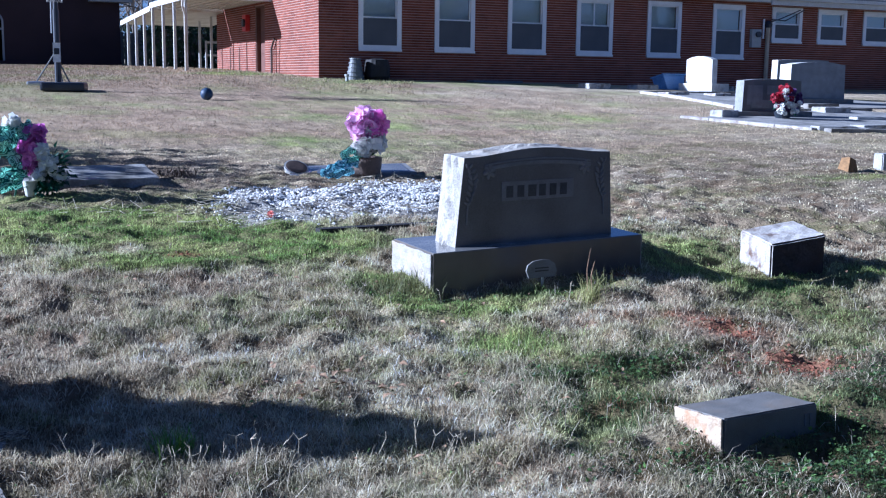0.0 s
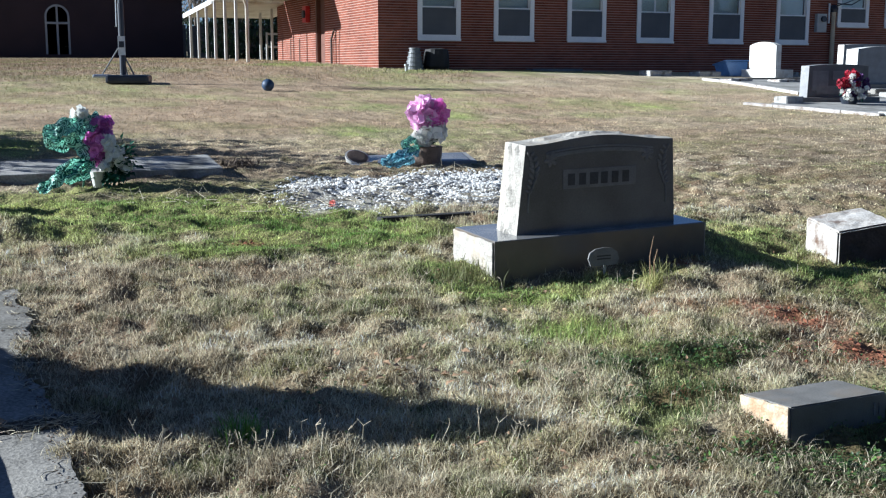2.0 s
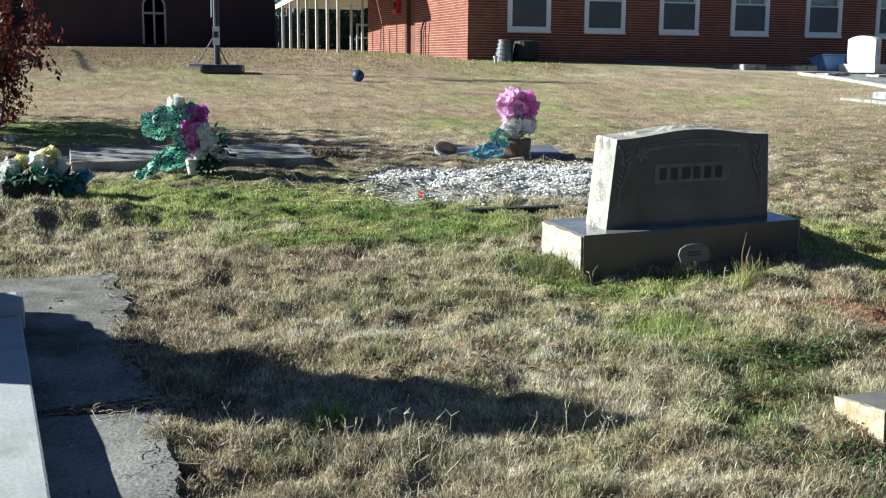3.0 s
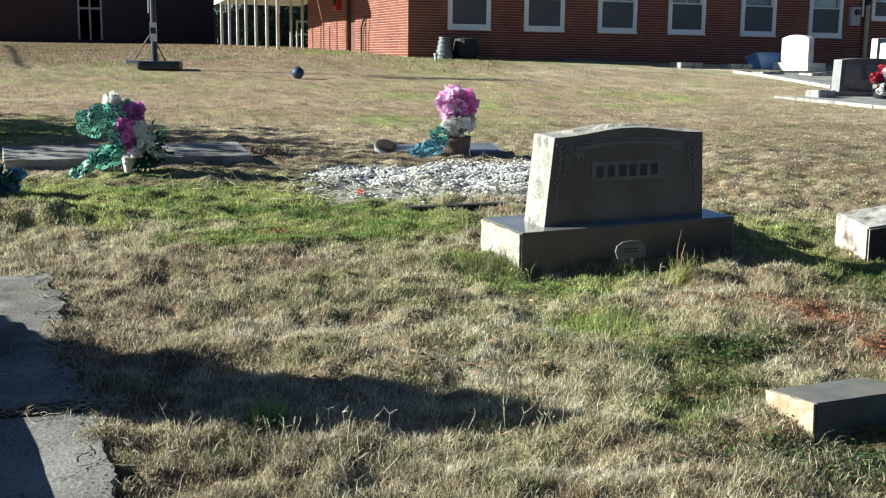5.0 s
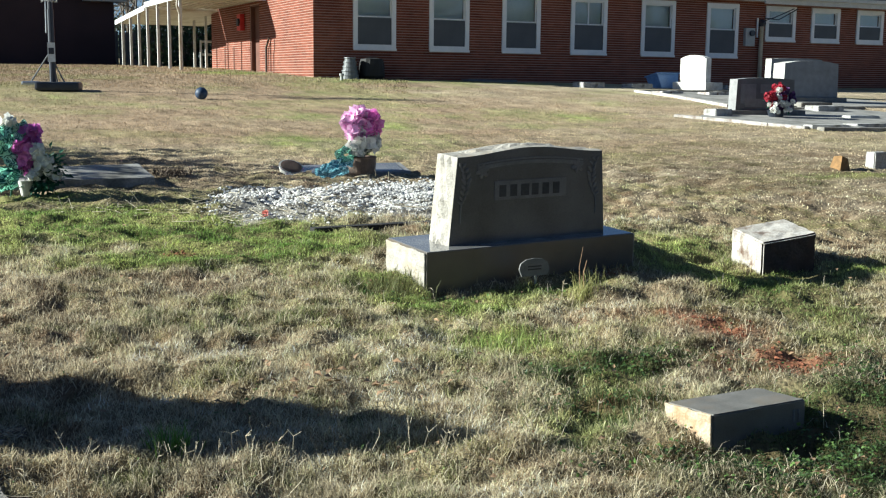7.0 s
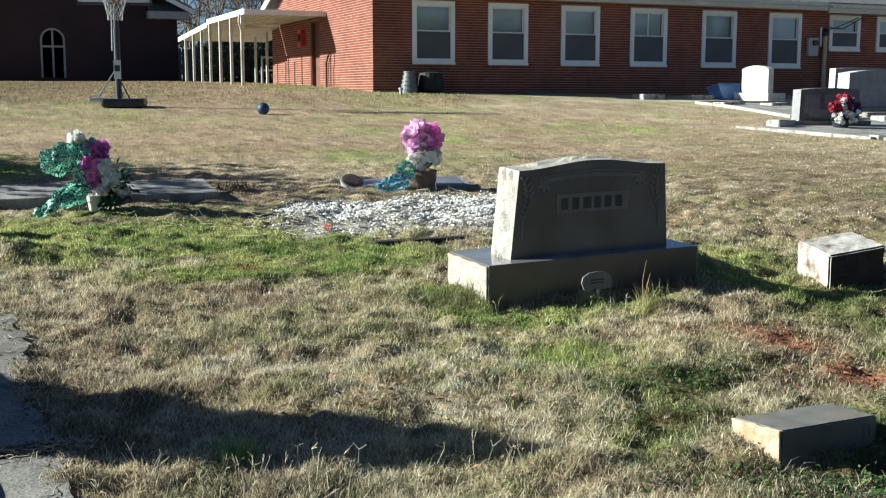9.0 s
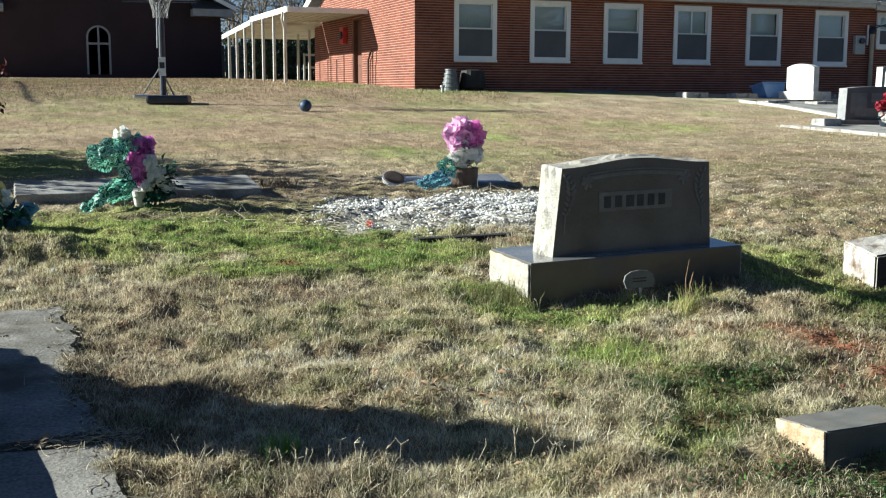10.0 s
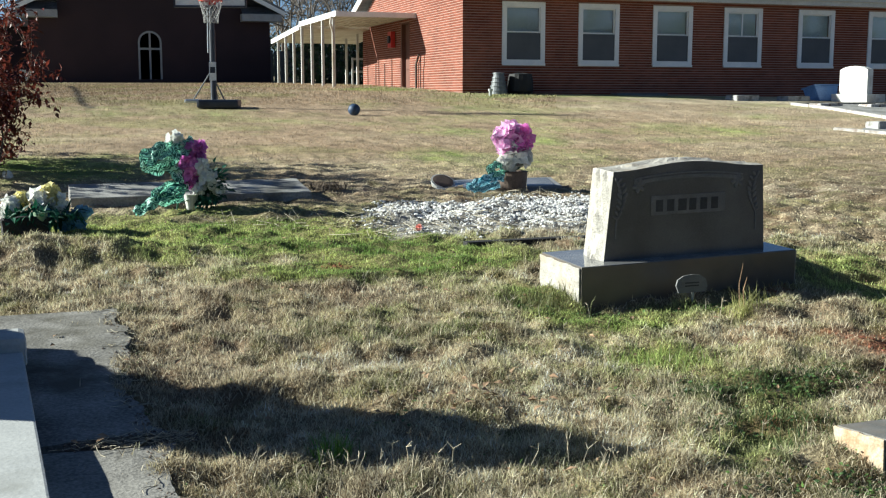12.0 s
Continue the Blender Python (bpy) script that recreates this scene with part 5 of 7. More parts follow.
build_red_flowers()
for x, y, L, D, H, a, mat_, label in [(13.75, 16.72, 0.42, 0.34, 0.16, 5, STONE_WORN, "white stone block at a plot corner"), (17.76, 25.1, 0.85, 0.4, 0.13, 14, STONE_WORN, "low white stone slab near the wall"),
                                      (21.0, 25.8, 0.6, 0.4, 0.12, 0, STONE_WORN, "low white stone slab near the wall"), (16.15, 25.0, 0.75, 0.45, 0.14, 8, STONE_WORN, "low white stone slab near the wall"),
                                      (16.9, 22.6, 0.75, 0.4, 0.09, 10, STONE_PALE, "flat pale grave marker"), (18.1, 22.3, 0.75, 0.4, 0.10, 10, STONE_PALE, "flat pale grave marker"),
                                      (17.25, 17.72, 0.62, 0.5, 0.14, -10, STONE_WORN, "white stone block on a plot slab"), (14.05, 14.55, 0.7, 0.4, 0.08, -22, STONE_WORN, "flat white grave marker"),
                                      (15.3, 14.75, 0.7, 0.4, 0.07, -6, STONE_WORN, "flat white grave marker"), (10.80, 10.08, 0.22, 0.16, 0.20, 0, STONE_WORN, "small white stone in the lawn"),
                                      (17.9, 18.9, 0.8, 0.4, 0.12, -8, CONCRETE, "grey concrete block on a plot slab"), (16.6, 16.2, 0.7, 0.4, 0.08, -8, CONCRETE_PALE, "flat pale grave marker")]:
    stone_block("stone_block", label, pose(x, y, at(x, y), 0, 0, a), L, D, H, mat_, amp=0.016, cuts=3, category="stone block")["group"] = "loose stones in the plots"


def build_wedge_stone():
    bm = bmesh.new()
    pts = [(0, 0, -0.05), (0.31, 0, -0.05), (0.30, 0.12, -0.05), (0.0, 0.13, -0.05), (0.07, 0.01, 0.19), (0.28, 0.03, 0.15), (0.27, 0.10, 0.14), (0.08, 0.11, 0.18)]
    v = [bm.verts.new(p) for p in pts]
    for f in ((3, 2, 1, 0), (4, 5, 6, 7), (0, 1, 5, 4), (1, 2, 6, 5), (2, 3, 7, 6), (3, 0, 4, 7)):
        bm.faces.new([v[k] for k in f])
    grain(bm, 0.008, 0.06, 3)
    ob = link_mesh("fieldstone", bm, SANDSTONE)
    ob.matrix_basis = pose(10.13, 9.98, at(10.13, 9.98), 0, 0, 2) @ Matrix.Diagonal((0.62, 1.4, 0.95, 1))
    tagged(ob, "small leaning ochre fieldstone marker in green grass", "fieldstone")


build_wedge_stone()


def build_blue_panel():
    x, y = 18.9, 25.45
    th = thing("blue_bin", "blue plastic bin lying tipped against a stone", "plastic bin", pose(x, y, at(x, y), -14, 0, 8))
    bm = cube(0, 0, 0, 0.85, 0.45, 0.42, 0.03)
    for v in bm.verts:
        v.co.x += 0.12 * (0.42 - v.co.z) / 0.42 * (1 if v.co.x < 0.4 else -1)
    part("tub", bm, BLUE_PLASTIC, th)
    part("lip", cube(-0.03, -0.03, 0.415, 0.88, 0.48, 0.45, 0.01), BLUE_PLASTIC, th)


build_blue_panel()

# ---- the long brick hall ----
XC, YS = 9.77, 28.0                 # west wall and south wall
EAVE = 4.12
HALL_END, HALL_BACK, RIDGE_Y, RIDGE_Z = 44.0, 38.5, 33.25, 6.1
hall = thing("brick_hall", "long one-storey red brick church hall with white sash windows", "building", Matrix())
WINDOWS = [(10.861, 12.084, 2.36, 3.996, 0), (13.07, 14.282, 2.36, 3.996, 0), (15.322, 16.555, 2.36, 3.996, 0), (17.575, 18.815, 2.36, 3.996, 1), (20.04, 21.27, 2.36, 3.996, 0), (22.47, 23.70, 2.36, 3.996, 0),
           (24.79, 26.02, 2.91, 3.99, 0), (26.69, 27.91, 2.91, 3.99, 0), (28.66, 29.86, 2.91, 3.99, 0), (31.0, 32.2, 2.91, 3.99, 0), (34.0, 35.2, 2.91, 3.99, 0)]


def wall_mesh(x0, x1, z0, z1, holes, y, thick):
    """A wall along x with through openings."""
    bm = bmesh.new()
    xs = sorted({x0, x1, *[h[0] for h in holes], *[h[1] for h in holes]})
    zs = sorted({z0, z1, *[h[2] for h in holes], *[h[3] for h in holes]})
    for a, b in zip(xs, xs[1:]):
        for c, d in zip(zs, zs[1:]):
            mx, mz = (a + b) / 2, (c + d) / 2
            if not any(h[0] < mx < h[1] and h[2] < mz < h[3] for h in holes):
                box(bm, a, y, c, b, y + thick, d)
    bmesh.ops.remove_doubles(bm, verts=bm.verts[:], dist=0.0005)
    return bm


BL, GAP = 0.205, 0.019     # brick length and bed joint
COURSE = 0.0685


def brick_skin(name, u0, u1, z0, top, holes, place, depth=0.008):
    """Every brick of a wall face as real geometry, joined."""
    rs = np.random.RandomState(17)
    V, Fc = [], []
    rows = int((max(top(u0), top(u1), top((u0 + u1) / 2)) - z0) / COURSE)
    for r in range(rows):
        a, b = z0 + r * COURSE, z0 + r * COURSE + COURSE - GAP
        u = u0 - (0.5 if r % 2 else 0) * (BL + 0.005)
        while u < u1:
            p, q = max(u, u0), min(u + BL, u1)
            u += BL + 0.005
            if q - p < 0.03 or b > top((p + q) / 2):
                continue
            for h in holes:
                if p < h[1] and q > h[0] and a < h[3] and b > h[2]:
                    if p < h[0] - 0.03:
                        q = h[0]
                    elif q > h[1] + 0.03:
                        p = h[1]
                    else:
                        p = q
            if q - p < 0.03:
                continue
            o = depth * (0.75 + 0.5 * rs.rand())
            k = len(V)
            V += [place(p, a, 0), place(q, a, 0), place(q, b, 0), place(p, b, 0), place(p, a, o), place(q, a, o), place(q, b, o), place(p, b, o)]
            Fc += [(k + 4, k + 5, k + 6, k + 7), (k, k + 1, k + 5, k + 4), (k + 1, k + 2, k + 6, k + 5), (k + 2, k + 3, k + 7, k + 6), (k + 3, k, k + 4, k + 7)]
    me = bpy.data.meshes.new(name)
    me.from_pydata(V, [], Fc)
    bm = bmesh.new()
    bm.from_mesh(me)
    bmesh.ops.recalc_face_normals(bm, faces=bm.faces[:])
    bm.to_mesh(me)
    bm.free()
    me.materials.append(BRICK)
    ob = new(name, me)
    ob.parent = hall
    return tagged(ob, "courses of red brick with raked joints", kind="stuff")


Z0 = 0.6
holes = [(w[0] + 0.05, w[1] - 0.05, w[2] + 0.05, w[3] - 0.05) for w in WINDOWS]
part("wall", wall_mesh(XC + 0.001, HALL_END, Z0, EAVE + 0.3, holes, YS, 0.30), MORTAR, hall)
SKIN_Z = 1.30
brick_skin("brickwork", XC + 0.002, HALL_END, SKIN_Z, lambda u: EAVE, [(w[0], w[1], w[2], w[3]) for w in WINDOWS], lambda u, z, o: (u, YS - o, z))


def gable_top(y):
    return RIDGE_Z - (RIDGE_Z - EAVE - 0.05) * abs(y - RIDGE_Y) / (RIDGE_Y - YS)


DOOR = (32.82, 33.80, 1.5, 3.74)
bm = bmesh.new()
prof = [(YS + 0.30, Z0), (YS + 0.30, gable_top(YS + 0.3)), (RIDGE_Y, RIDGE_Z), (HALL_BACK, gable_top(HALL_BACK)), (HALL_BACK, Z0), (DOOR[1], Z0), (DOOR[1], DOOR[3]), (DOOR[0], DOOR[3]), (DOOR[0], Z0)]
r_ = bmesh.ops.extrude_face_region(bm, geom=[bm.faces.new([bm.verts.new((XC, a, b)) for a, b in prof])])
for v in [g for g in r_["geom"] if isinstance(g, bmesh.types.BMVert)]:
    v.co.x += 0.3
bmesh.ops.recalc_face_normals(bm, faces=bm.faces[:])
part("wall", bm, MORTAR, hall)
brick_skin("brickwork", YS - 0.012, HALL_BACK, SKIN_Z, gable_top, [DOOR], lambda u, z, o: (XC - o, u, z))
part("wall", cube(XC + 0.3, HALL_BACK - 0.3, Z0, HALL_END, HALL_BACK, EAVE + 0.3), MORTAR, hall)
part("wall", cube(HALL_END - 0.3, YS + 0.3, Z0, HALL_END, HALL_BACK - 0.3, EAVE + 0.3), MORTAR, hall)
part("ceiling", cube(XC + 0.3, YS + 0.3, EAVE + 0.1, HALL_END - 0.3, HALL_BACK - 0.3, EAVE + 0.2), ROOM, hall)
part("room_floor", cube(XC + 0.3, YS + 0.3, 1.6, HALL_END - 0.3, HALL_BACK - 0.3, 1.7), ROOM, hall)
part("partition", cube(XC + 0.3, YS + 2.2, 1.7, HALL_END - 0.3, YS + 2.3, EAVE + 0.1), ROOM, hall)
door = part("door", cube(XC + 0.14, DOOR[0] + 0.05, 1.5, XC + 0.19, DOOR[1] - 0.05, DOOR[3] - 0.03, 0.005), DOOR_BROWN, hall, "brown door set back in the brick")
part("door_frame", box(box(cube(XC + 0.02, DOOR[0], 1.5, XC + 0.2, DOOR[0] + 0.05, DOOR[3]), XC + 0.02, DOOR[1] - 0.05, 1.5, XC + 0.2, DOOR[1], DOOR[3]), XC + 0.02, DOOR[0] + 0.05, DOOR[3] - 0.05, XC + 0.2, DOOR[1] - 0.05, DOOR[3]), DOOR_BROWN, hall)
for k in range(3):
    part("door_panel", cube(XC + 0.125, DOOR[0] + 0.18, 1.66 + 0.66 * k, XC + 0.14, DOOR[1] - 0.18, 2.18 + 0.66 * k, 0.01), DOOR_BROWN, door)

# roof, eaves and fascia
bm = bmesh.new()
ov = 0.42
for s in (0, 1):
    y_e = YS - ov if s == 0 else HALL_BACK + ov
    z_e = EAVE + 0.16
    a = [(XC - 0.32, y_e, z_e), (HALL_END + 0.3, y_e, z_e), (HALL_END + 0.3, RIDGE_Y, RIDGE_Z + 0.16), (XC - 0.32, RIDGE_Y, RIDGE_Z + 0.16)]
    lo, hi = [bm.verts.new(p) for p in a], [bm.verts.new((p[0], p[1], p[2] + 0.06)) for p in a]
    bm.faces.new(lo)
    bm.faces.new(hi[::-1])
    for k in range(4):
        bm.faces.new((lo[k], lo[(k + 1) % 4], hi[(k + 1) % 4], hi[k]))
bmesh.ops.recalc_face_normals(bm, faces=bm.faces[:])
part("roof", bm, ROOFING, hall, "low grey shingle roof")
part("soffit", cube(XC - 0.02, YS - ov, EAVE + 0.0, HALL_END, YS - 0.02, EAVE + 0.03), WHITE, hall)
part("fascia", cube(XC - 0.3, YS - ov - 0.03, EAVE - 0.03, 24.35, YS - ov, EAVE + 0.2, 0.004), POST_WHITE, hall, "white painted fascia board")
part("fascia", cube(24.36, YS - ov - 0.06, EAVE - 0.10, HALL_END, YS - ov, EAVE + 0.16, 0.004), POST_WHITE, hall, "white painted fascia board")
part("gutter", box(cube(24.4, YS - ov - 0.16, EAVE + 0.05, HALL_END, YS - ov - 0.062, EAVE + 0.16, 0.01), 10.0, YS - ov - 0.12, EAVE + 0.10, 24.3, YS - ov - 0.032, EAVE + 0.2, 0.01), POST_WHITE, hall)
for s in (0, 1):
    y_e = YS - ov if s == 0 else HALL_BACK + ov
    bm = bmesh.new()
    a = [(y_e, EAVE + 0.0), (RIDGE_Y, RIDGE_Z + 0.0), (RIDGE_Y, RIDGE_Z + 0.24), (y_e, EAVE + 0.24)]
    r_ = bmesh.ops.extrude_face_region(bm, geom=[bm.faces.new([bm.verts.new((XC - 0.35, p, q)) for p, q in a])])
    for v in [g for g in r_["geom"] if isinstance(g, bmesh.types.BMVert)]:
        v.co.x += 0.03
    bmesh.ops.recalc_face_normals(bm, faces=bm.faces[:])
    part("bargeboard", bm, WHITE, hall)


def sash_window(x0, x1, z0, z1, mullion):
    """A double-hung window in its opening: casing, sill, two sashes, panes, blind and screen."""
    win = thing("window", "", "", pose(x0, YS - 0.03, z0))
    win.parent = hall
    w, h, f = x1 - x0, z1 - z0, 0.125
    bm = cube(0, -0.02, 0, f, 0.10, h)
    box(bm, w - f, -0.02, 0, w, 0.10, h)
    box(bm, f, -0.02, h - f, w - f, 0.10, h)
    box(bm, f, -0.02, 0, w - f, 0.10, f)
    part("window_frame", bm, SASH, win, "white casing")
    part("window_sill", cube(-0.005, -0.05, -0.03, w + 0.005, -0.022, 0.03, 0.006), SASH, win)
    mid = h * 0.52
    for nm, a, b, y in (("upper_sash", mid - 0.02, h - f, 0.045), ("lower_sash", f, mid + 0.02, 0.015)):
        s = 0.03
        bm = cube(f, y, a, f + s, y + 0.03, b)
        box(bm, w - f - s, y, a, w - f, y + 0.03, b)
        box(bm, f + s, y, a, w - f - s, y + 0.03, a + s)
        box(bm, f + s, y, b - s, w - f - s, y + 0.03, b)
        if mullion:
            box(bm, w / 2 - 0.02, y, a + s, w / 2 + 0.02, y + 0.03, b - s)
        part(nm, bm, SASH, win)
    p = part("pane", cube(f + 0.03, 0.058, mid, w - f - 0.03, 0.062, h - f - 0.03), PANE, win)
    p.visible_shadow = False
    p = part("pane", cube(f + 0.03, 0.028, f + 0.03, w - f - 0.03, 0.032, mid), PANE, win)
    p.visible_shadow = False
    part("blind", cube(f + 0.01, 0.14, mid - 0.05, w - f - 0.01, 0.15, h - f), BLIND, win, "pale drawn blind")
    part("insect_screen", cube(f + 0.005, 0.002, f + 0.005, w - f - 0.005, 0.006, mid - 0.022), SCREEN, win, "dark insect screen")


for w in WINDOWS:
    sash_window(*w)

# things along the wall
bm = cube(23.93, YS - 0.14, 2.72, 24.30, YS - 0.012, 3.28, 0.01)
meter = tagged(link_mesh("meter_box", bm, STEEL_GREY), "grey electric meter box fixed to the brick wall", "meter box")
part("meter_dial", bar((24.15, YS - 0.21, 3.12), (24.15, YS - 0.14, 3.12), 0.09, n=16), BLACK, meter)
mast = thing("service_mast", "tan conduit mast with black cables at the eave", "conduit", Matrix())
part("conduit", bar((24.58, YS - 0.10, 1.3), (24.58, YS - 0.10, 3.35), 0.065), POLE_TAN, mast)
part("conduit", bar((24.42, YS - 0.08, 3.0), (24.42, YS - 0.08, 3.6), 0.03), SASH, mast)
part("weatherhead", lathe([(0.10, 0), (0.13, 0.1), (0.06, 0.22)], 12), BLACK, mast).location = (24.58, YS - 0.10, 3.34)
for k in range(2):
    pts = [(24.58 + 0.1 * k, YS - 0.12, 3.5 + 0.1 * k), (24.9 + 0.18 * k, YS - 0.3, 3.62 - 0.06 * k), (25.5 + 0.15 * k, YS - 0.5, 3.9)]
    bm = bmesh.new()
    for a, b in zip(pts, pts[1:]):
        tube(bm, a, b, 0.018, n=6)
    part("cable", bm, BLACK, mast)

x, y = 10.57, 27.45
pots = thing("pot_stack", "stack of grey ribbed plastic pots against the wall", "plastic pots", pose(x, y, at(x, y) - 0.02))
for k in range(5):
    part("pot", lathe([(0.235 - 0.022 * k, 0.11 * k), (0.225 - 0.022 * k, 0.10 + 0.11 * k), (0.245 - 0.022 * k, 0.105 + 0.11 * k), (0.24 - 0.022 * k, 0.13 + 0.11 * k), (0.19 - 0.022 * k, 0.135 + 0.11 * k)], 20), POT_GREY, pots)
x, y = 11.2, 27.5
bm = lathe([(0.30, 0.0), (0.36, 0.1), (0.34, 0.35), (0.30, 0.52), (0.1, 0.56)], 18)
grain(bm, 0.03, 0.2)
sack = link_mesh("refuse_bag", bm, BAG_BLACK)
sack.matrix_basis = pose(x, y, at(x, y) - 0.01)
tagged(sack, "slumped black refuse bag against the brick wall", "refuse bag")
for x, y, h, r in ((10.02, 26.6, 0.12, 0.04),):
    ob = link_mesh("pipe_stub", lathe([(r, -0.05), (r, h), (r * 1.5, h), (r * 1.5, h + 0.05), (r, h + 0.05)], 12), STEEL_GREY)
    ob.matrix_basis = pose(x, y, at(x, y))
    tagged(ob, "short grey plastic pipe stub in the ground", "pipe")
x, y = 14.0, 27.45
cover = thing("ground_cover", "low grey-blue sheet lying along the foundation", "sheet", pose(x, y, at(x, y)))
part("sheet", grain(cube(0, 0, -0.03, 1.5, 0.4, 0.04, 0.01), 0.012, 0.3, 4), POT_GREY, cover)
part("edge", cube(-0.02, -0.05, -0.02, 1.52, -0.002, 0.05, 0.01), POT_GREY, cover)
alarm = thing("alarm_box", "red fire alarm box on the brick wall", "alarm box", pose(XC - 0.02, 34.55, 3.02))
part("case", cube(-0.14, -0.20, 0.0, 0.0, 0.20, 0.50, 0.01), RED_BOX, alarm)
part("bell", bar((-0.2, -0.06, 0.25), (-0.141, -0.06, 0.25), 0.12, n=18), BLACK, alarm)
spout = thing("downspout", "thin brown downspout with a bracket on the lit brick wall", "downspout", Matrix())
bm = tube(bmesh.new(), (XC - 0.07, 31.95, 1.5), (XC - 0.07, 31.95, 2.45), 0.035)
tube(bm, (XC - 0.07, 31.95, 2.45), (XC - 0.07, 31.65, 2.72), 0.03)
part("pipe", bm, RUST, spout)
for y in (35.6, 36.7):
    ob = link_mesh("wall_conduit", bar((XC - 0.03, y, 1.5), (XC - 0.03, y, 2.55), 0.012), RUST)
    tagged(ob, "thin brown conduit on the brick wall", "conduit")

# ---- the covered walkway ----
canopy = thing("walkway_canopy", "white steel walkway canopy on slim posts joining two buildings", "canopy", Matrix())
POSTS = [(7.38, 32.62), (7.38, 34.1), (7.38, 35.7), (7.38, 37.3), (7.38, 38.75), (7.38, 40.25), (7.38, 41.8)]


CW, CE_ = 7.34, 9.74               # outer and wall edge of the canopy
ZC, ZF, ZE = 3.80, 3.71, 3.46      # underside: near section, far section at its start and end


def sloped_bar(x0, x1, y0, y1, za, zb, h):
    """A board or plate along y whose underside runs from za to zb."""
    bm = bmesh.new()
    lo = [bm.verts.new(p) for p in ((x0, y0, za), (x1, y0, za), (x1, y1, zb), (x0, y1, zb))]
    hi = [bm.verts.new((v.co.x, v.co.y, v.co.z + h)) for v in lo]
    bm.faces.new(lo)
    bm.faces.new(hi[::-1])
    for k in range(4):
        bm.faces.new((lo[k], lo[(k + 1) % 4], hi[(k + 1) % 4], hi[k]))
    bmesh.ops.recalc_face_normals(bm, faces=bm.faces[:])
    return bm


part("roof", sloped_bar(CW + 0.03, CE_, 32.17, 37.5, ZC + 0.03, ZC + 0.03, 0.10), CANOPY_METAL, canopy, "flat white steel roof")
part("roof", sloped_bar(CW + 0.03, CE_ + 0.9, 37.56, 43.0, ZF + 0.03, ZE + 0.03, 0.10), CANOPY_METAL, canopy, "flat white steel roof")
for k in range(8):
    x = CW + 0.28 + 0.28 * k
    part("roof_rib", sloped_bar(x, x + 0.03, 32.2, 37.48, ZC + 0.005, ZC + 0.005, 0.022), CANOPY_METAL, canopy)
part("fascia", cube(CW, 32.12, ZC - 0.01, CE_ + 0.25, 32.165, ZC + 0.14, 0.005), WHITE, canopy, "white fascia edge")
part("fascia", sloped_bar(CW - 0.02, CW + 0.025, 32.17, 37.5, ZC - 0.01, ZC - 0.01, 0.16), WHITE, canopy, "white fascia edge")
part("fascia", sloped_bar(CW - 0.02, CW + 0.025, 37.52, 43.0, ZF - 0.01, ZE - 0.01, 0.16), WHITE, canopy, "white fascia edge")
for x, y in POSTS:
    top = ZC if y < 37.5 else ZF + (ZE - ZF) * (y - 37.5) / 5.5
    part("post", cube(x - 0.042, y - 0.042, at(x, y) - 0.05, x + 0.042, y + 0.042, top + 0.02, 0.012), POST_WHITE, canopy)
for x, y in ((9.72, 39.1), (9.72, 40.8)):
    part("post", cube(x - 0.042, y - 0.042, at(x, y) - 0.05, x + 0.042, y + 0.042, ZF + (ZE - ZF) * (y - 37.5) / 5.5 + 0.02, 0.012), POST_WHITE, canopy)
bm = tube(bmesh.new(), (7.30, 32.36, at(7.3, 32.36) - 0.05), (7.30, 32.36, ZC - 0.45), 0.035)
tube(bm, (7.30, 32.36, ZC - 0.45), (7.22, 32.3, ZC - 0.22), 0.035)
tube(bm, (7.22, 32.3, ZC - 0.22), (7.24, 32.3, ZC), 0.035)
part("downpipe", bm, CANOPY_METAL, canopy, "white downpipe at the front post")
tr = thing("hand_truck", "bent grey steel hand truck parked by the wall end", "hand truck", pose(9.75, 40.0, at(9.75, 40.0)))
for a, b in (((0, 0, 0), (0, 0, 1.0)), ((0.9, 0, 0), (0.9, 0, 1.0)), ((0, 0, 0.95), (0.9, 0, 0.95)), ((0, 0, 0.5), (0.9, 0, 0.5)), ((0.9, 0, 0.9), (1.3, 0, 1.55)), ((1.3, 0, 1.55), (1.75, 0, 0.3)), ((1.75, 0, 0.3), (1.75, 0, 0.0))):
    part("tube", bar(a, b, 0.04, n=8), STEEL_GREY, tr)

# ---- the church beyond ----
church = thing("church", "dark red brick church gable in shade with an arched window", "building", Matrix())
CY, CX0, CX1, CE, CPK = 58.0, -1.75, 9.85, 5.2, 8.3
AX0, AX1, AZ0, AZS = 3.30, 4.44, 2.22, 4.08
ARC_R, ARC_C = (AX1 - AX0) / 2, (AX0 + AX1) / 2
arc = [(ARC_C + ARC_R * math.cos(math.pi * k / 14), AZS + 1.02 * ARC_R * math.sin(math.pi * k / 14)) for k in range(15)]
bm = bmesh.new()
outer = [(CX0, 0.5), (AX0, 0.5), (AX0, AZ0), (AX0, AZS)] + arc[::-1][1:-1] + [(AX1, AZS), (AX1, AZ0), (AX0 + 0.0005, AZ0), (AX0 + 0.0005, 0.5), (CX1, 0.5), (CX1, CE + 0.1), ((CX0 + CX1) / 2, CPK), (CX0, CE + 0.1)]
r_ = bmesh.ops.extrude_face_region(bm, geom=[bm.faces.new([bm.verts.new((a, CY, b)) for a, b in outer])])
for v in [g for g in r_["geom"] if isinstance(g, bmesh.types.BMVert)]:
    v.co.y += 0.35
bmesh.ops.recalc_face_normals(bm, faces=bm.faces[:])
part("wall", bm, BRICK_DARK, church)
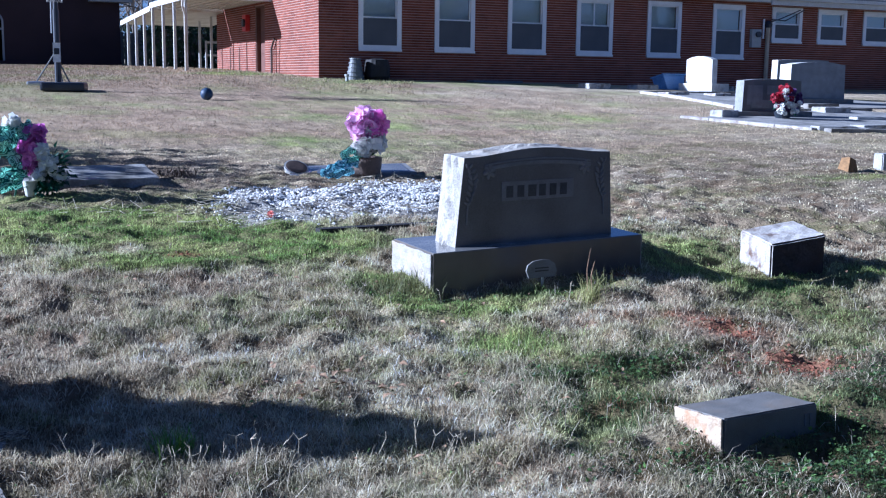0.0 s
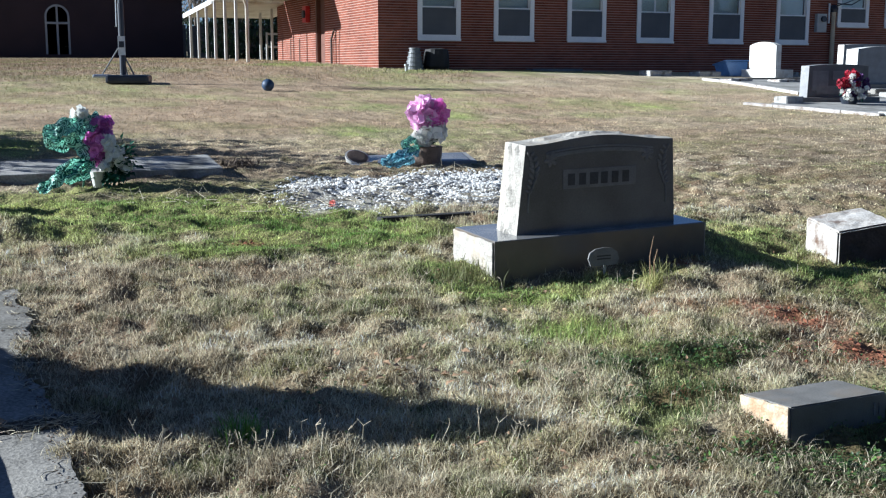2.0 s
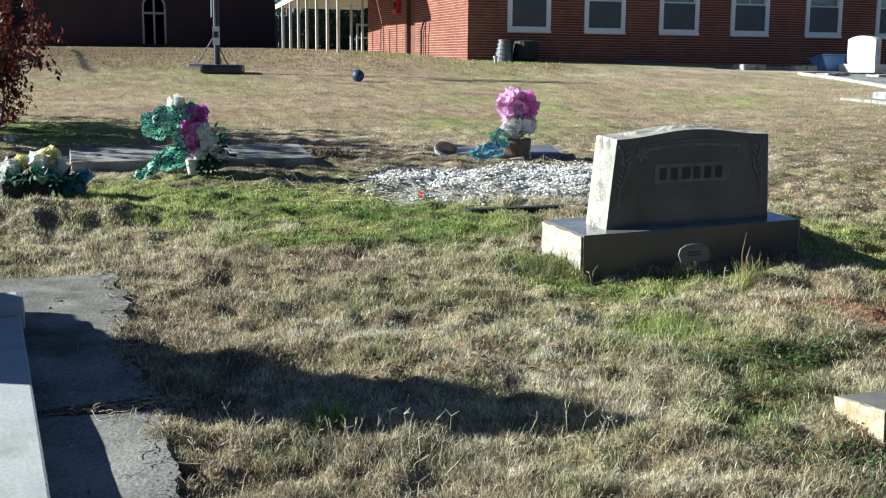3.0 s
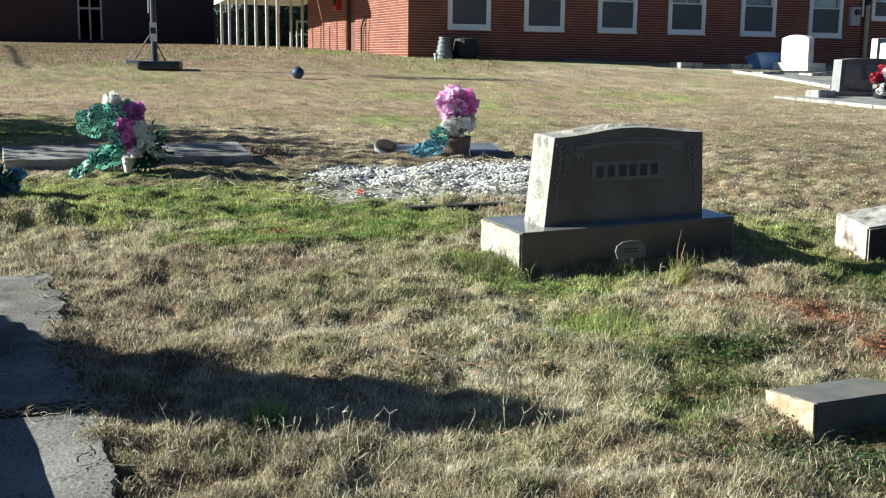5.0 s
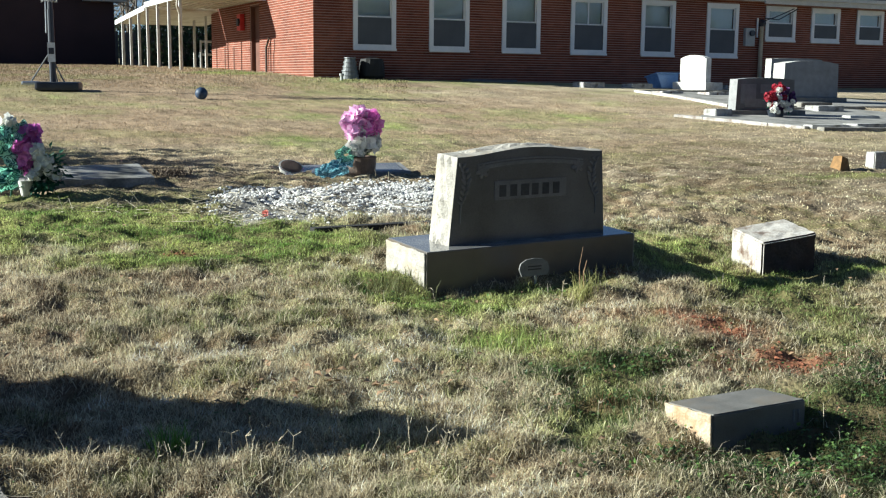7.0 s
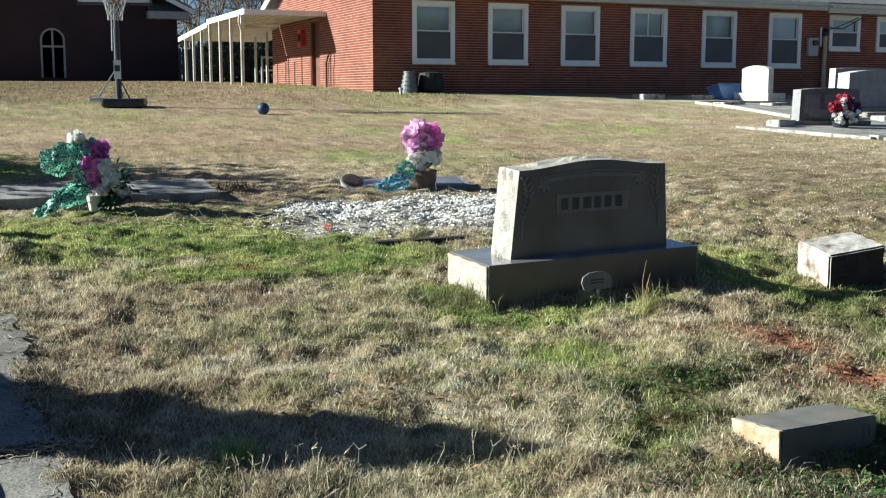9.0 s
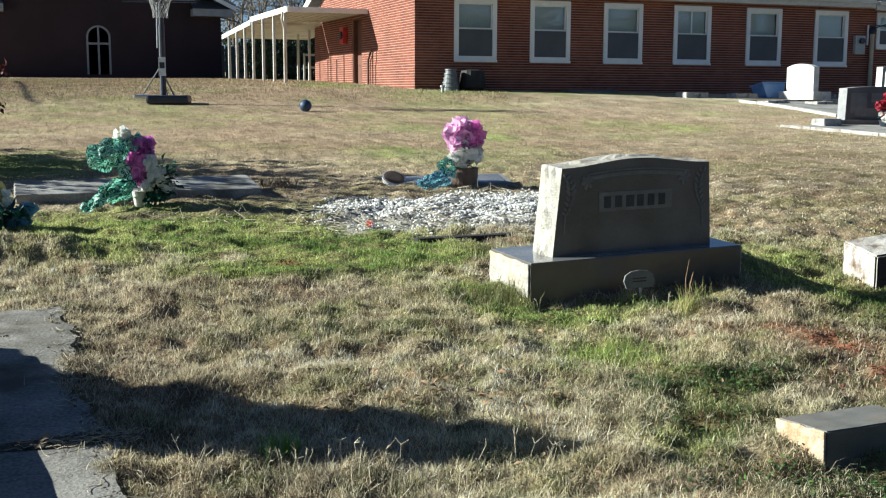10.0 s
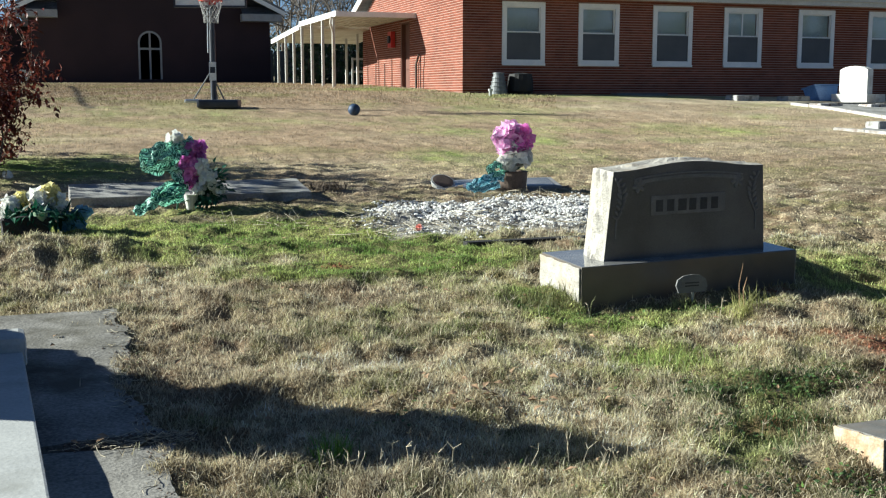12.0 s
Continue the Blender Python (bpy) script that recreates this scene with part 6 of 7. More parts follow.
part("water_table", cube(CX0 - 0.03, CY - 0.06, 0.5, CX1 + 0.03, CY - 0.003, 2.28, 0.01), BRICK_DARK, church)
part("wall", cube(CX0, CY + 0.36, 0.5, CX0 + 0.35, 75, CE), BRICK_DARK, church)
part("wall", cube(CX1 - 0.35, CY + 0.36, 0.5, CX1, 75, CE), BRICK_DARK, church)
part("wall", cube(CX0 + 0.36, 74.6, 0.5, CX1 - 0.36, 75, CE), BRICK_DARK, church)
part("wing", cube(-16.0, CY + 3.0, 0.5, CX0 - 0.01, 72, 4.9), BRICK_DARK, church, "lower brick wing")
part("wing_roof", cube(-16.5, CY + 2.4, 4.9, CX0 - 0.02, 72.5, 5.15), ROOFING, church)
win = thing("window", "", "", Matrix())
win.parent = church
for nm, a, b, c, d in (("jamb", AX0, AZ0, AX0 + 0.09, AZS), ("jamb", AX1 - 0.09, AZ0, AX1, AZS), ("window_sill", AX0 - 0.06, AZ0 - 0.10, AX1 + 0.06, AZ0), ("mullion", ARC_C - 0.045, AZ0, ARC_C + 0.045, AZS + 0.5), ("transom", AX0 + 0.09, 3.72, AX1 - 0.09, 3.82)):
    part(nm, cube(a, CY - 0.03 if nm != "mullion" else CY - 0.02, b, c, CY + 0.08, d), FRAME_SHADED, win)
part("arch_frame", strip([(ARC_C + (ARC_R - 0.045) * math.cos(math.pi * k / 14), AZS + 1.0 * (ARC_R - 0.045) * math.sin(math.pi * k / 14)) for k in range(15)], 0.09, CY - 0.03, CY + 0.08), FRAME_SHADED, win)
bm = bmesh.new()
bm.faces.new([bm.verts.new((a, CY + 0.05, b)) for a, b in [(AX0, AZ0)] + arc[::-1] + [(AX1, AZ0)]])
bmesh.ops.solidify(bm, geom=bm.faces[:], thickness=0.006)
p = part("pane", bm, PANE, win)
p.visible_shadow = False
part("dark_room", cube(AX0 - 0.3, CY + 0.9, AZ0 - 0.4, AX1 + 0.3, CY + 1.0, AZS + 1.0), SCREEN, win, "dim interior behind the glass")
part("arch_brick", strip([(ARC_C + (ARC_R + 0.14) * math.cos(math.pi * k / 14), AZS + 1.0 * (ARC_R + 0.14) * math.sin(math.pi * k / 14)) for k in range(15)], 0.24, CY - 0.02, CY + 0.02), BRICK_DARK, win, "arch of upright bricks")
for s in (-1, 1):
    xe = CX0 - 0.65 if s < 0 else CX1 + 0.65
    xm = (CX0 + CX1) / 2
    for nm, t0, t1, y0, y1, mat_ in (("roof", 0.22, 0.34, CY - 0.75, 75.6, ROOFING), ("rake_board", 0.0, 0.22, CY - 0.80, CY - 0.70, WHITE)):
        bm = bmesh.new()
        a = [(xe, y0), (xm, y0), (xm, y1), (xe, y1)]
        zz = [CE + 0.25, CPK + 0.25, CPK + 0.25, CE + 0.25]
        lo, hi = [bm.verts.new((p[0], p[1], z + t0)) for p, z in zip(a, zz)], [bm.verts.new((p[0], p[1], z + t1)) for p, z in zip(a, zz)]
        bm.faces.new(lo)
        bm.faces.new(hi[::-1])
        for k in range(4):
            bm.faces.new((lo[k], lo[(k + 1) % 4], hi[(k + 1) % 4], hi[k]))
        bmesh.ops.recalc_face_normals(bm, faces=bm.faces[:])
        part(nm, bm, mat_, church)
    xr = (CX0 - 0.65, CX0 + 1.35) if s < 0 else (CX1 - 1.5, CX1 + 0.5)
    # returns use the paint darkened for shade, rakes keep the white
    part("eave_return", cube(xr[0], CY - 0.75, CE - 0.02, xr[1], CY - 0.01, CE + 0.34, 0.01), FRAME_SHADED, church, "white boxed eave return, greyed for its shade")
    bm = bmesh.new()
    xa, xb = (xr[0], xr[1]) if s < 0 else (xr[1], xr[0])
    v = [bm.verts.new(p) for p in ((xa, CY - 0.75, CE + 0.345), (xb, CY - 0.75, CE + 0.345), (xb, CY - 0.005, CE + 0.75), (xa, CY - 0.005, CE + 0.75))]
    bm.faces.new(v)
    bmesh.ops.solidify(bm, geom=bm.faces[:], thickness=0.03)
    part("return_roof", bm, ROOFING, church)
ac = thing("utility_box", "pale grey utility cabinet beside the church wall", "utility box", pose(-2.2, 57.3, at(-2.2, 57.3)))
part("cabinet", cube(0, 0, -0.1, 0.6, 0.5, 0.62, 0.02), CONCRETE_PALE, ac)


# ---- basketball hoop and ball ----
def build_hoop():
    x, y = 2.72, 23.1
    th = thing("basketball_hoop", "portable basketball hoop on a black weighted base", "basketball hoop", pose(x, y, at(x, y), 0, 0, -14))
    bm = cube(-0.30, -0.36, 0.0, 0.52, 0.34, 0.17, 0.05)
    part("base", bm, BLACK, th, "black plastic base filled with water")
    part("base_top", cube(-0.55, -0.28, 0.10, -0.28, 0.26, 0.18, 0.03), ZINC, th)
    part("pole", bar((0, 0, 0.15), (0, 0, 1.55), 0.062, n=12), BLACK, th)
    part("pole_top", bar((0.0, 0, 1.5), (0.0, 0, 3.0), 0.05, n=12), BLACK, th)
    part("crank_rod", bar((-0.09, 0, 1.1), (-0.07, 0, 2.6), 0.014, n=8), ZINC, th, "thin bare steel rod")
    part("sticker", cube(-0.07, -0.07, 0.55, 0.07, -0.063, 0.92), BOARD, th, "white warning sticker")
    part("sticker_mark", cube(-0.05, -0.076, 0.70, 0.05, -0.0715, 0.82), BLACK, th)
    for a, b in (((-0.03, 0.0, 0.75), (-0.42, 0.02, 0.15)), ((0.03, 0.0, 0.55), (0.22, 0.0, 0.15)), ((0.0, 0.05, 0.6), (0.05, 0.28, 0.15))):
        part("strut", bar(a, b, 0.014, n=8), POT_GREY, th)
    bd = part("backboard", cube(-0.66, -0.33, 2.0, 0.70, -0.29, 2.86, 0.01), BOARD, th, "pale clear backboard with dark rim")
    for a in (cube(-0.69, -0.34, 1.97, 0.73, -0.28, 2.01), cube(-0.69, -0.34, 2.85, 0.73, -0.28, 2.89), cube(-0.69, -0.34, 2.011, -0.655, -0.28, 2.849), cube(0.695, -0.34, 2.011, 0.73, -0.28, 2.849)):
        part("board_edge", a, BLACK, bd)
    part("arm", tube(tube(bmesh.new(), (-0.06, 0, 2.9), (0.0, -0.28, 2.4), 0.02), (0.06, 0, 2.6), (0.04, -0.28, 2.1), 0.02), BLACK, th)
    rim = bmesh.new()
    cx, cy, cz, R = 0.06, -0.56, 2.08, 0.225
    ring = [(cx + R * math.cos(k * math.pi / 12), cy + R * math.sin(k * math.pi / 12), cz) for k in range(25)]
    for a, b in zip(ring, ring[1:]):
        tube(rim, a, b, 0.012, n=6)
    box(rim, cx - 0.07, cy + R, cz - 0.06, cx + 0.07, -0.345, cz + 0.02)
    part("rim", rim, RIM_RED, th, "red steel rim")
    net = bmesh.new()
    for k in range(12):
        for s in (-1, 1):
            pts = []
            for j in range(6):
                a = (k + s * j * 0.5) * math.pi / 6
                r = R * (1 - 0.1 * j) if j < 4 else R * 0.62
                pts.append((cx + r * math.cos(a), cy + r * math.sin(a), cz - 0.085 * j))
            for a, b in zip(pts, pts[1:]):
                tube(net, a, b, 0.006, n=4, caps=False)
    part("net", net, NET, th, "white cord net")


build_hoop()
bm = bmesh.new()
bmesh.ops.create_uvsphere(bm, u_segments=28, v_segments=18, radius=0.115)
x, y = 5.05, 20.75
ball = link_mesh("basketball", bm, BALL_BLUE, True)
ball.matrix_basis = pose(x, y, at(x, y) + 0.112, 30, 20, 0)
tagged(ball, "dark blue rubber basketball lying on the lawn", "ball")
for a in ((0, 0, 0), (90, 0, 0), (0, 90, 0)):
    bm = bmesh.new()
    ring = [(0.1145 * math.cos(k * math.pi / 14), 0.1145 * math.sin(k * math.pi / 14), 0) for k in range(29)]
    for p, q in zip(ring, ring[1:]):
        tube(bm, p, q, 0.003, n=4, caps=False)
    bmesh.ops.transform(bm, matrix=pose(0, 0, 0, *a), verts=bm.verts[:])
    part("seam", bm, BLACK, ball)


# ---- trees, shrub and distance ----
def tree(name, label, x, y, h, seed, depth=5, spread=0.5, material=BARK, leaf_mat=None, leaf_n=0, leaf_s=0.06, r0=None, z=None, lean=0.0):
    rs = np.random.RandomState(seed)
    th = thing(name, label, "tree", group="bare trees", m=pose(x, y, (at(x, y) if z is None else z) - 0.05))
    wood, tips = bmesh.new(), []

    def grow(p, d, ln, r, k):
        q = p + d * ln
        tube(wood, p, q, r, r * 0.68, n=8 if k > 3 else 5 if k > 1 else 3, caps=False)
        if k <= 2:
            tips.append((p, q))
        if k == 0:
            return
        for j in range(3):
            e = (d + Vector(rs.normal(size=3)) * spread + Vector((0, 0, 0.12))).normalized()
            grow(p + d * ln * (0.55 + 0.45 * rs.rand()), e, ln * (0.62 + 0.22 * rs.rand()), r * 0.66, k - 1)
    grow(Vector((0, 0, 0)), Vector((lean, 0, 1)).normalized(), h * 0.30, r0 or h * 0.006, depth)
    part("trunk", wood, material, th)
    if leaf_mat:
        bm = bmesh.new()
        for k in range(leaf_n):
            a, b = tips[int(rs.rand() * len(tips))]
            leaf(bm, a + (b - a) * rs.rand() + Vector(rs.normal(size=3)) * leaf_s * 1.2, Vector(rs.normal(size=3)) + Vector((0, 0, -0.4)), leaf_s * (0.7 + 0.7 * rs.rand()), leaf_s * 0.55, rs)
        part("crown", bm, leaf_mat, th)
    return th


for k, (x, y, h, sd) in enumerate([(13.2, 70, 13, 1), (15.0, 73, 14, 2), (16.6, 70, 12, 3), (17.6, 76, 15, 4), (14.3, 79, 15, 6), (18.8, 82, 16, 7), (16.0, 88, 17, 8), (20, 90, 17, 9), (12.4, 84, 15, 10), (24, 80, 15, 11), (12.6, 67, 11, 12), (14.0, 68, 12, 13), (15.7, 67, 12, 14), (13.3, 75, 14, 15), (16.9, 73, 13, 16), (11.5, 78, 14, 17)]):
    tree("tree", "bare grey winter tree behind the church", x, y, h, sd, depth=6, spread=0.5, material=TWIG)


def build_sky_block():
    """Closes the place behind the eye: unseen tall evergreens added to cut low skylight."""
    rs = np.random.RandomState(78)
    bm = bmesh.new()
    for k in range(3000):
        x, y = -55 + 130 * rs.rand(), -34 - 8 * rs.rand()
        p = Vector((x, y, -2.0 + 9 * rs.rand() ** 1.1))
        for j in range(6):
            leaf(bm, p + Vector(rs.normal(size=3)) * 0.9, Vector(rs.normal(size=3)), 2.0, 1.5, rs)
    tagged(link_mesh("woods", bm, EVERGREEN), "unseen belt of tall evergreens added to cut skylight", "woods", kind="stuff")


build_sky_block()


def build_woods():
    """A far belt of mixed evergreen clumps."""
    rs = np.random.RandomState(77)
    bm = bmesh.new()
    for k in range(2600):
        x = -60 + 190 * rs.rand()
        y = 118 + 22 * rs.rand()
        h = 5.5 * rs.rand() ** 1.3 + 2.2 * math.sin(x * 0.21) + 1.5
        p = Vector((x, y, float(slope(x, y)) + max(0.2, h)))
        for j in range(16):
            leaf(bm, p + Vector(rs.normal(size=3)) * 0.7, Vector(rs.normal(size=3)), 0.6, 0.35, rs)
    tagged(link_mesh("woods", bm, EVERGREEN), "far belt of dark evergreen woods", "woods", kind="stuff")


build_woods()


def build_evergreens():
    rs = np.random.RandomState(19)
    for x, y, h, w in ((11.2, 54.5, 2.5, 1.1), (12.9, 55.5, 2.8, 1.2), (14.6, 56.0, 2.5, 1.2), (16.4, 57.0, 2.9, 1.3)):
        th = thing("evergreen_shrub", "tall dark evergreen shrub behind the walkway", "shrub", pose(x, y, at(x, y) - 0.05), "evergreens by the church")
        wood, bm = bmesh.new(), bmesh.new()
        for k in range(14):
            a = rs.rand() * 6.28
            tube(wood, (0.1 * math.cos(a), 0.1 * math.sin(a), 0), (w * 0.5 * math.cos(a), w * 0.5 * math.sin(a), h * (0.5 + 0.4 * rs.rand())), 0.05, 0.015, n=5)
        for k in range(1500):
            u = rs.rand()
            r = w * (0.35 + 0.75 * math.sin(math.pi * min(0.95, u + 0.12))) * math.sqrt(rs.rand()) * (0.8 + 0.4 * rs.rand())
            a = rs.rand() * 6.28
            leaf(bm, (r * math.cos(a), r * math.sin(a), h * u), rs.normal(size=3), 0.26, 0.12, rs)
        part("stems", wood, BARK, th)
        part("foliage", bm, EVERGREEN, th)


build_evergreens()


def build_fence():
    th = thing("fence", "grey weathered board fence behind the walkway", "fence", Matrix())
    rs = np.random.RandomState(9)
    for k in range(46):
        x = 9.9 + 0.34 * k
        y = 63.0 + 0.02 * k
        part("board", cube(x, y, at(x, y) - 0.1, x + 0.30, y + 0.03, at(x, y) + 1.75 + 0.08 * rs.rand()), TWIG, th)


build_fence()


def build_red_shrub():
    rs = np.random.RandomState(61)
    x, y = -1.57, 13.3
    th = thing("shrub", "tall shrub with red-brown winter leaves beside the graves", "shrub", pose(x, y, at(x, y) - 0.03) @ Matrix.Scale(0.937, 4))
    wood, bm = bmesh.new(), bmesh.new()
    for s in range(40):
        a, ln = rs.rand() * 6.28, 1.3 + 2.0 * rs.rand()
        d = Vector((math.cos(a) * 0.35, math.sin(a) * 0.35, 1)).normalized()
        p = Vector((0.35 * rs.normal(), 0.45 * rs.normal(), 0))
        r = 0.016
        for k in range(9):
            q = p + d * ln / 9
            tube(wood, p, q, r, r * 0.85, n=5, caps=False)
            for j in range(2 if k > 1 else 0):
                e = (d * 0.4 + Vector(rs.normal(size=3)) * 0.8).normalized()
                t = q + e * (0.18 + 0.28 * rs.rand())
                tube(wood, q, t, 0.005, 0.002, n=3, caps=False)
                for i in range(30):
                    leaf(bm, q + (t - q) * rs.rand() * 1.1 + Vector(rs.normal(size=3)) * 0.035, Vector(rs.normal(size=3)) + Vector((0, 0, -0.3)), 0.06 + 0.045 * rs.rand(), 0.044, rs)
            p, r = q, r * 0.85
            if p.x > 0.75:
                d.x -= 0.35
            d = (d + Vector(rs.normal(size=3)) * 0.18 + Vector((math.cos(a), math.sin(a), -0.5)) * 0.10).normalized()
    part("stems", wood, BARK, th)
    part("leaves", bm, RED_LEAF, th, "small red-brown leaves")


build_red_shrub()


# ---- litter: fallen leaves, taller tufts, twigs ----
def build_litter():
    rs = np.random.RandomState(71)
    x, y = fan(260, rs, 3.2, 10.5)
    bm = bmesh.new()
    for a, b in zip(x, y):
        if bare(np.array([a]), np.array([b]))[0]:
            continue
        leaf(bm, (a, b, float(land(a, b)) + 0.02 + 0.03 * rs.rand()), (rs.normal(), rs.normal(), 0.25 * rs.normal()), 0.025 + 0.03 * rs.rand(), 0.022, rs)
    for k in range(34):
        a, b = 1.66 + 0.22 * rs.normal(), 4.44 + 0.16 * rs.normal()
        leaf(bm, (a, b, float(land(a, b)) + 0.03 + 0.02 * rs.rand()), (rs.normal(), rs.normal(), 0.3 * rs.normal()), 0.05, 0.035, rs)
    tagged(link_mesh("fallen_leaves", bm, DRY_LEAF), "scattered dry brown fallen leaves", "leaves", kind="stuff")
    # long stalks standing out of the turf
    n = 900
    x, y = fan(n, rs, 3.0, 8.0)
    k = (~bare(x, y)) & (gravel_share(x, y) < 0.2) & (paving_share(x, y) < 0.4)
    x, y = x[k], y[k]
    n = len(x)
    col = np.array((0.60, 0.54, 0.42)) * (0.75 + 0.4 * rs.rand(n))[:, None]
    blades("dry_stalks", "pale dry grass stalks standing above the turf", x, y, 0.06 + 0.07 * rs.rand(n), np.full(n, 0.0026), 0.5 + 0.9 * rs.rand(n), rs, col)
    n = 26000
    x, y = fan(n, rs, 3.0, 7.8, power=1.1)
    g, c_ = turf(x, y)
    k = (~bare(x, y)) & (gravel_share(x, y) < 0.2) & (paving_share(x, y) < 0.5) & (g < 0.55) & (c_ < 0.4)
    x, y = x[k], y[k]
    n = len(x)
    col = np.array((0.65, 0.58, 0.41)) * (0.6 + 0.5 * rs.rand(n))[:, None]
    blades("dead_stems", "bent pale dead grass stems matted over the turf", x, y, 0.035 + 0.05 * rs.rand(n), np.full(n, 0.0034), 0.75 + 0.75 * rs.rand(n), rs, col)
    for cx, cy, r, n, ln, c, nm, lb in [(3.62, 5.50, 0.055, 110, 0.152, (0.40, 0.40, 0.16), "grass_tuft", "yellow-green tuft of long grass before the headstone"),
                                        (0.83, 3.97, 0.04, 150, 0.12, (0.14, 0.27, 0.05), "grass_tuft", "small fresh green grass tuft in the shade"),
                                        (2.72, 4.83, 0.15, 300, 0.10, (0.24, 0.31, 0.09), "grass_tuft", "spreading clump of fresh green grass"),
                                        (2.66, 6.1, 0.13, 420, 0.11, (0.19, 0.20, 0.085), "grass_tuft", "rank grass against the headstone base"),
                                        (2.66, 3.86, 0.20, 600, 0.05, (0.045, 0.085, 0.025), "weed_patch", "dark low weeds on bare soil")]:
        x, y = cx + r * rs.normal(size=n), cy + r * 0.7 * rs.normal(size=n)
        col = np.array(c) * (0.55 + 0.9 * rs.rand(n))[:, None]
        tf = blades(nm, lb, x, y, ln * (0.4 + 0.8 * rs.rand(n)), np.full(n, 0.004), 0.08 + (0.75 if ln > 0.15 else 0.9) * rs.rand(n), rs, col)
        tf["category"] = "weeds" if nm == "weed_patch" else "grass"
    # crumbled leaf bits and tiny green leaflets worked into the turf
    for nm, n, mat_, lo, hi, label in (("leaf_bits", 2600, DRY_LEAF, 0.010, 0.022, "crumbled brown leaf bits in the turf"), ("sprouts", 5200, WEED_LIGHT, 0.007, 0.014, "tiny green sprouts among the straw")):
        bm = bmesh.new()
        x, y = fan(n, rs, 3.0, 8.5, power=1.05)
        thick = fnoise(x, y, 0.3, 2 if mat_ is DRY_LEAF else 6)
        ok = (~bare(x, y)) & (paving_share(x, y) < 0.3) & (gravel_share(x, y) < 0.3) & (rs.rand(n) < 3.2 * thick - 1.0)
        x, y = x[ok], y[ok]
        for a, b, z in zip(x, y, land(x, y)):
            ln = lo + (hi - lo) * rs.rand()
            leaf(bm, (a, b, float(z) + 0.010 + 0.022 * rs.rand()), (rs.normal(), rs.normal(), 0.35 * rs.normal()), ln, ln * 0.7, rs)
        tagged(link_mesh(nm, bm, mat_), label, "leaves" if mat_ is DRY_LEAF else "weeds", kind="stuff")
    # forked dead seed heads standing up out of the near turf
    bm = bmesh.new()
    for k in range(150):
        a, b = (0.3 + 2.0 * rs.rand(), 3.45 + 0.5 * rs.rand()) if k < 100 else (0.4 + 3.6 * rs.rand(), 3.2 + 3.2 * rs.rand())
        if bare(np.array([a]), np.array([b]))[0] or paving_share(a, b) > 0.3:
            continue
        p = Vector((a, b, float(land(a, b))))
        q = p + Vector((0.02 * rs.normal(), 0.02 * rs.normal(), 0.05 + 0.05 * rs.rand()))
        tube(bm, p, q, 0.0016, 0.0013, n=4, caps=False)
        for j in range(2 + int(3 * rs.rand())):
            e = Vector((rs.normal(), rs.normal(), 0.7 + 0.6 * rs.rand())).normalized() * (0.02 + 0.03 * rs.rand())
            tube(bm, q, q + e, 0.0014, 0.0008, n=4, caps=False)
    tagged(link_mesh("seed_heads", bm, STRAW_STEM), "pale forked dead seed heads above the turf", "grass", kind="stuff")
    # crumbs of red clay on the bare patches
    bm = bmesh.new()
    for cx, cy, rx, ry, w in [c for c in CLAY_SPOTS if c[4] > 0.7]:
        for k in range(int(1500 * rx * ry * w) + 12):
            a, b = cx + rx * 0.6 * rs.normal(), cy + ry * 0.6 * rs.normal()
            sc = 0.004 + 0.011 * rs.rand() ** 2
            crumb(bm, a, b, float(land(a, b)) + sc * 0.3, sc * (0.8 + rs.rand()), sc, sc * 0.7, 6 * rs.rand())
    tagged(link_mesh("clay_clods", bm, CLOD), "loose crumbs of red clay on bare ground", "clay", kind="stuff")
    # dead runners and straw over the joint and the edge of the walk
    bm = bmesh.new()
    for k in range(130):
        if k < 60:
            a, b = -0.10 + 0.40 * rs.rand(), 4.25 + 0.03 * rs.normal()
        else:
            b = 3.4 + 3.0 * rs.rand()
            a = float(walk_edge(b)) + 0.05 * rs.normal()
        p = Vector((a, b, at(a, b) + 0.045))
        d = Vector((rs.normal() + (0.6 if k < 60 else 0), 0.5 * rs.normal(), 0))
        d = d.normalized() * (0.010 + 0.018 * rs.rand())
        bend = Vector((-d.y, d.x, 0)) * rs.normal() * 0.35
        for j in range(4):
            q = p + d + bend * (j - 1.5) + Vector((0, 0, 0.008 * rs.normal()))
            q.z = max(q.z, at(q.x, q.y) + 0.04)
            tube(bm, p, q, 0.0013, 0.0011, n=4, caps=False)
            p = q
    tagged(link_mesh("dead_runners", bm, STRAW_STEM), "dry grass runners lying over the walk joint", "straw", kind="stuff")
    bm = bmesh.new()
    for k in range(640):
        if k < 430:
            a, b = -0.15 + 0.5 * rs.rand(), 4.26 + 0.03 * rs.normal()
        else:
            b = 3.3 + 3.1 * rs.rand()
            a = float(walk_edge(b)) - 0.04 * abs(rs.normal())
        sc = 0.003 + 0.005 * rs.rand()
        crumb(bm, a, b, at(a, b) + 0.038, sc * 1.4, sc, sc * 0.6, 6 * rs.rand())
    tagged(link_mesh("soil_crumbs", bm, BARK), "dark soil crumbs along the walk joint and edge", "soil", kind="stuff")
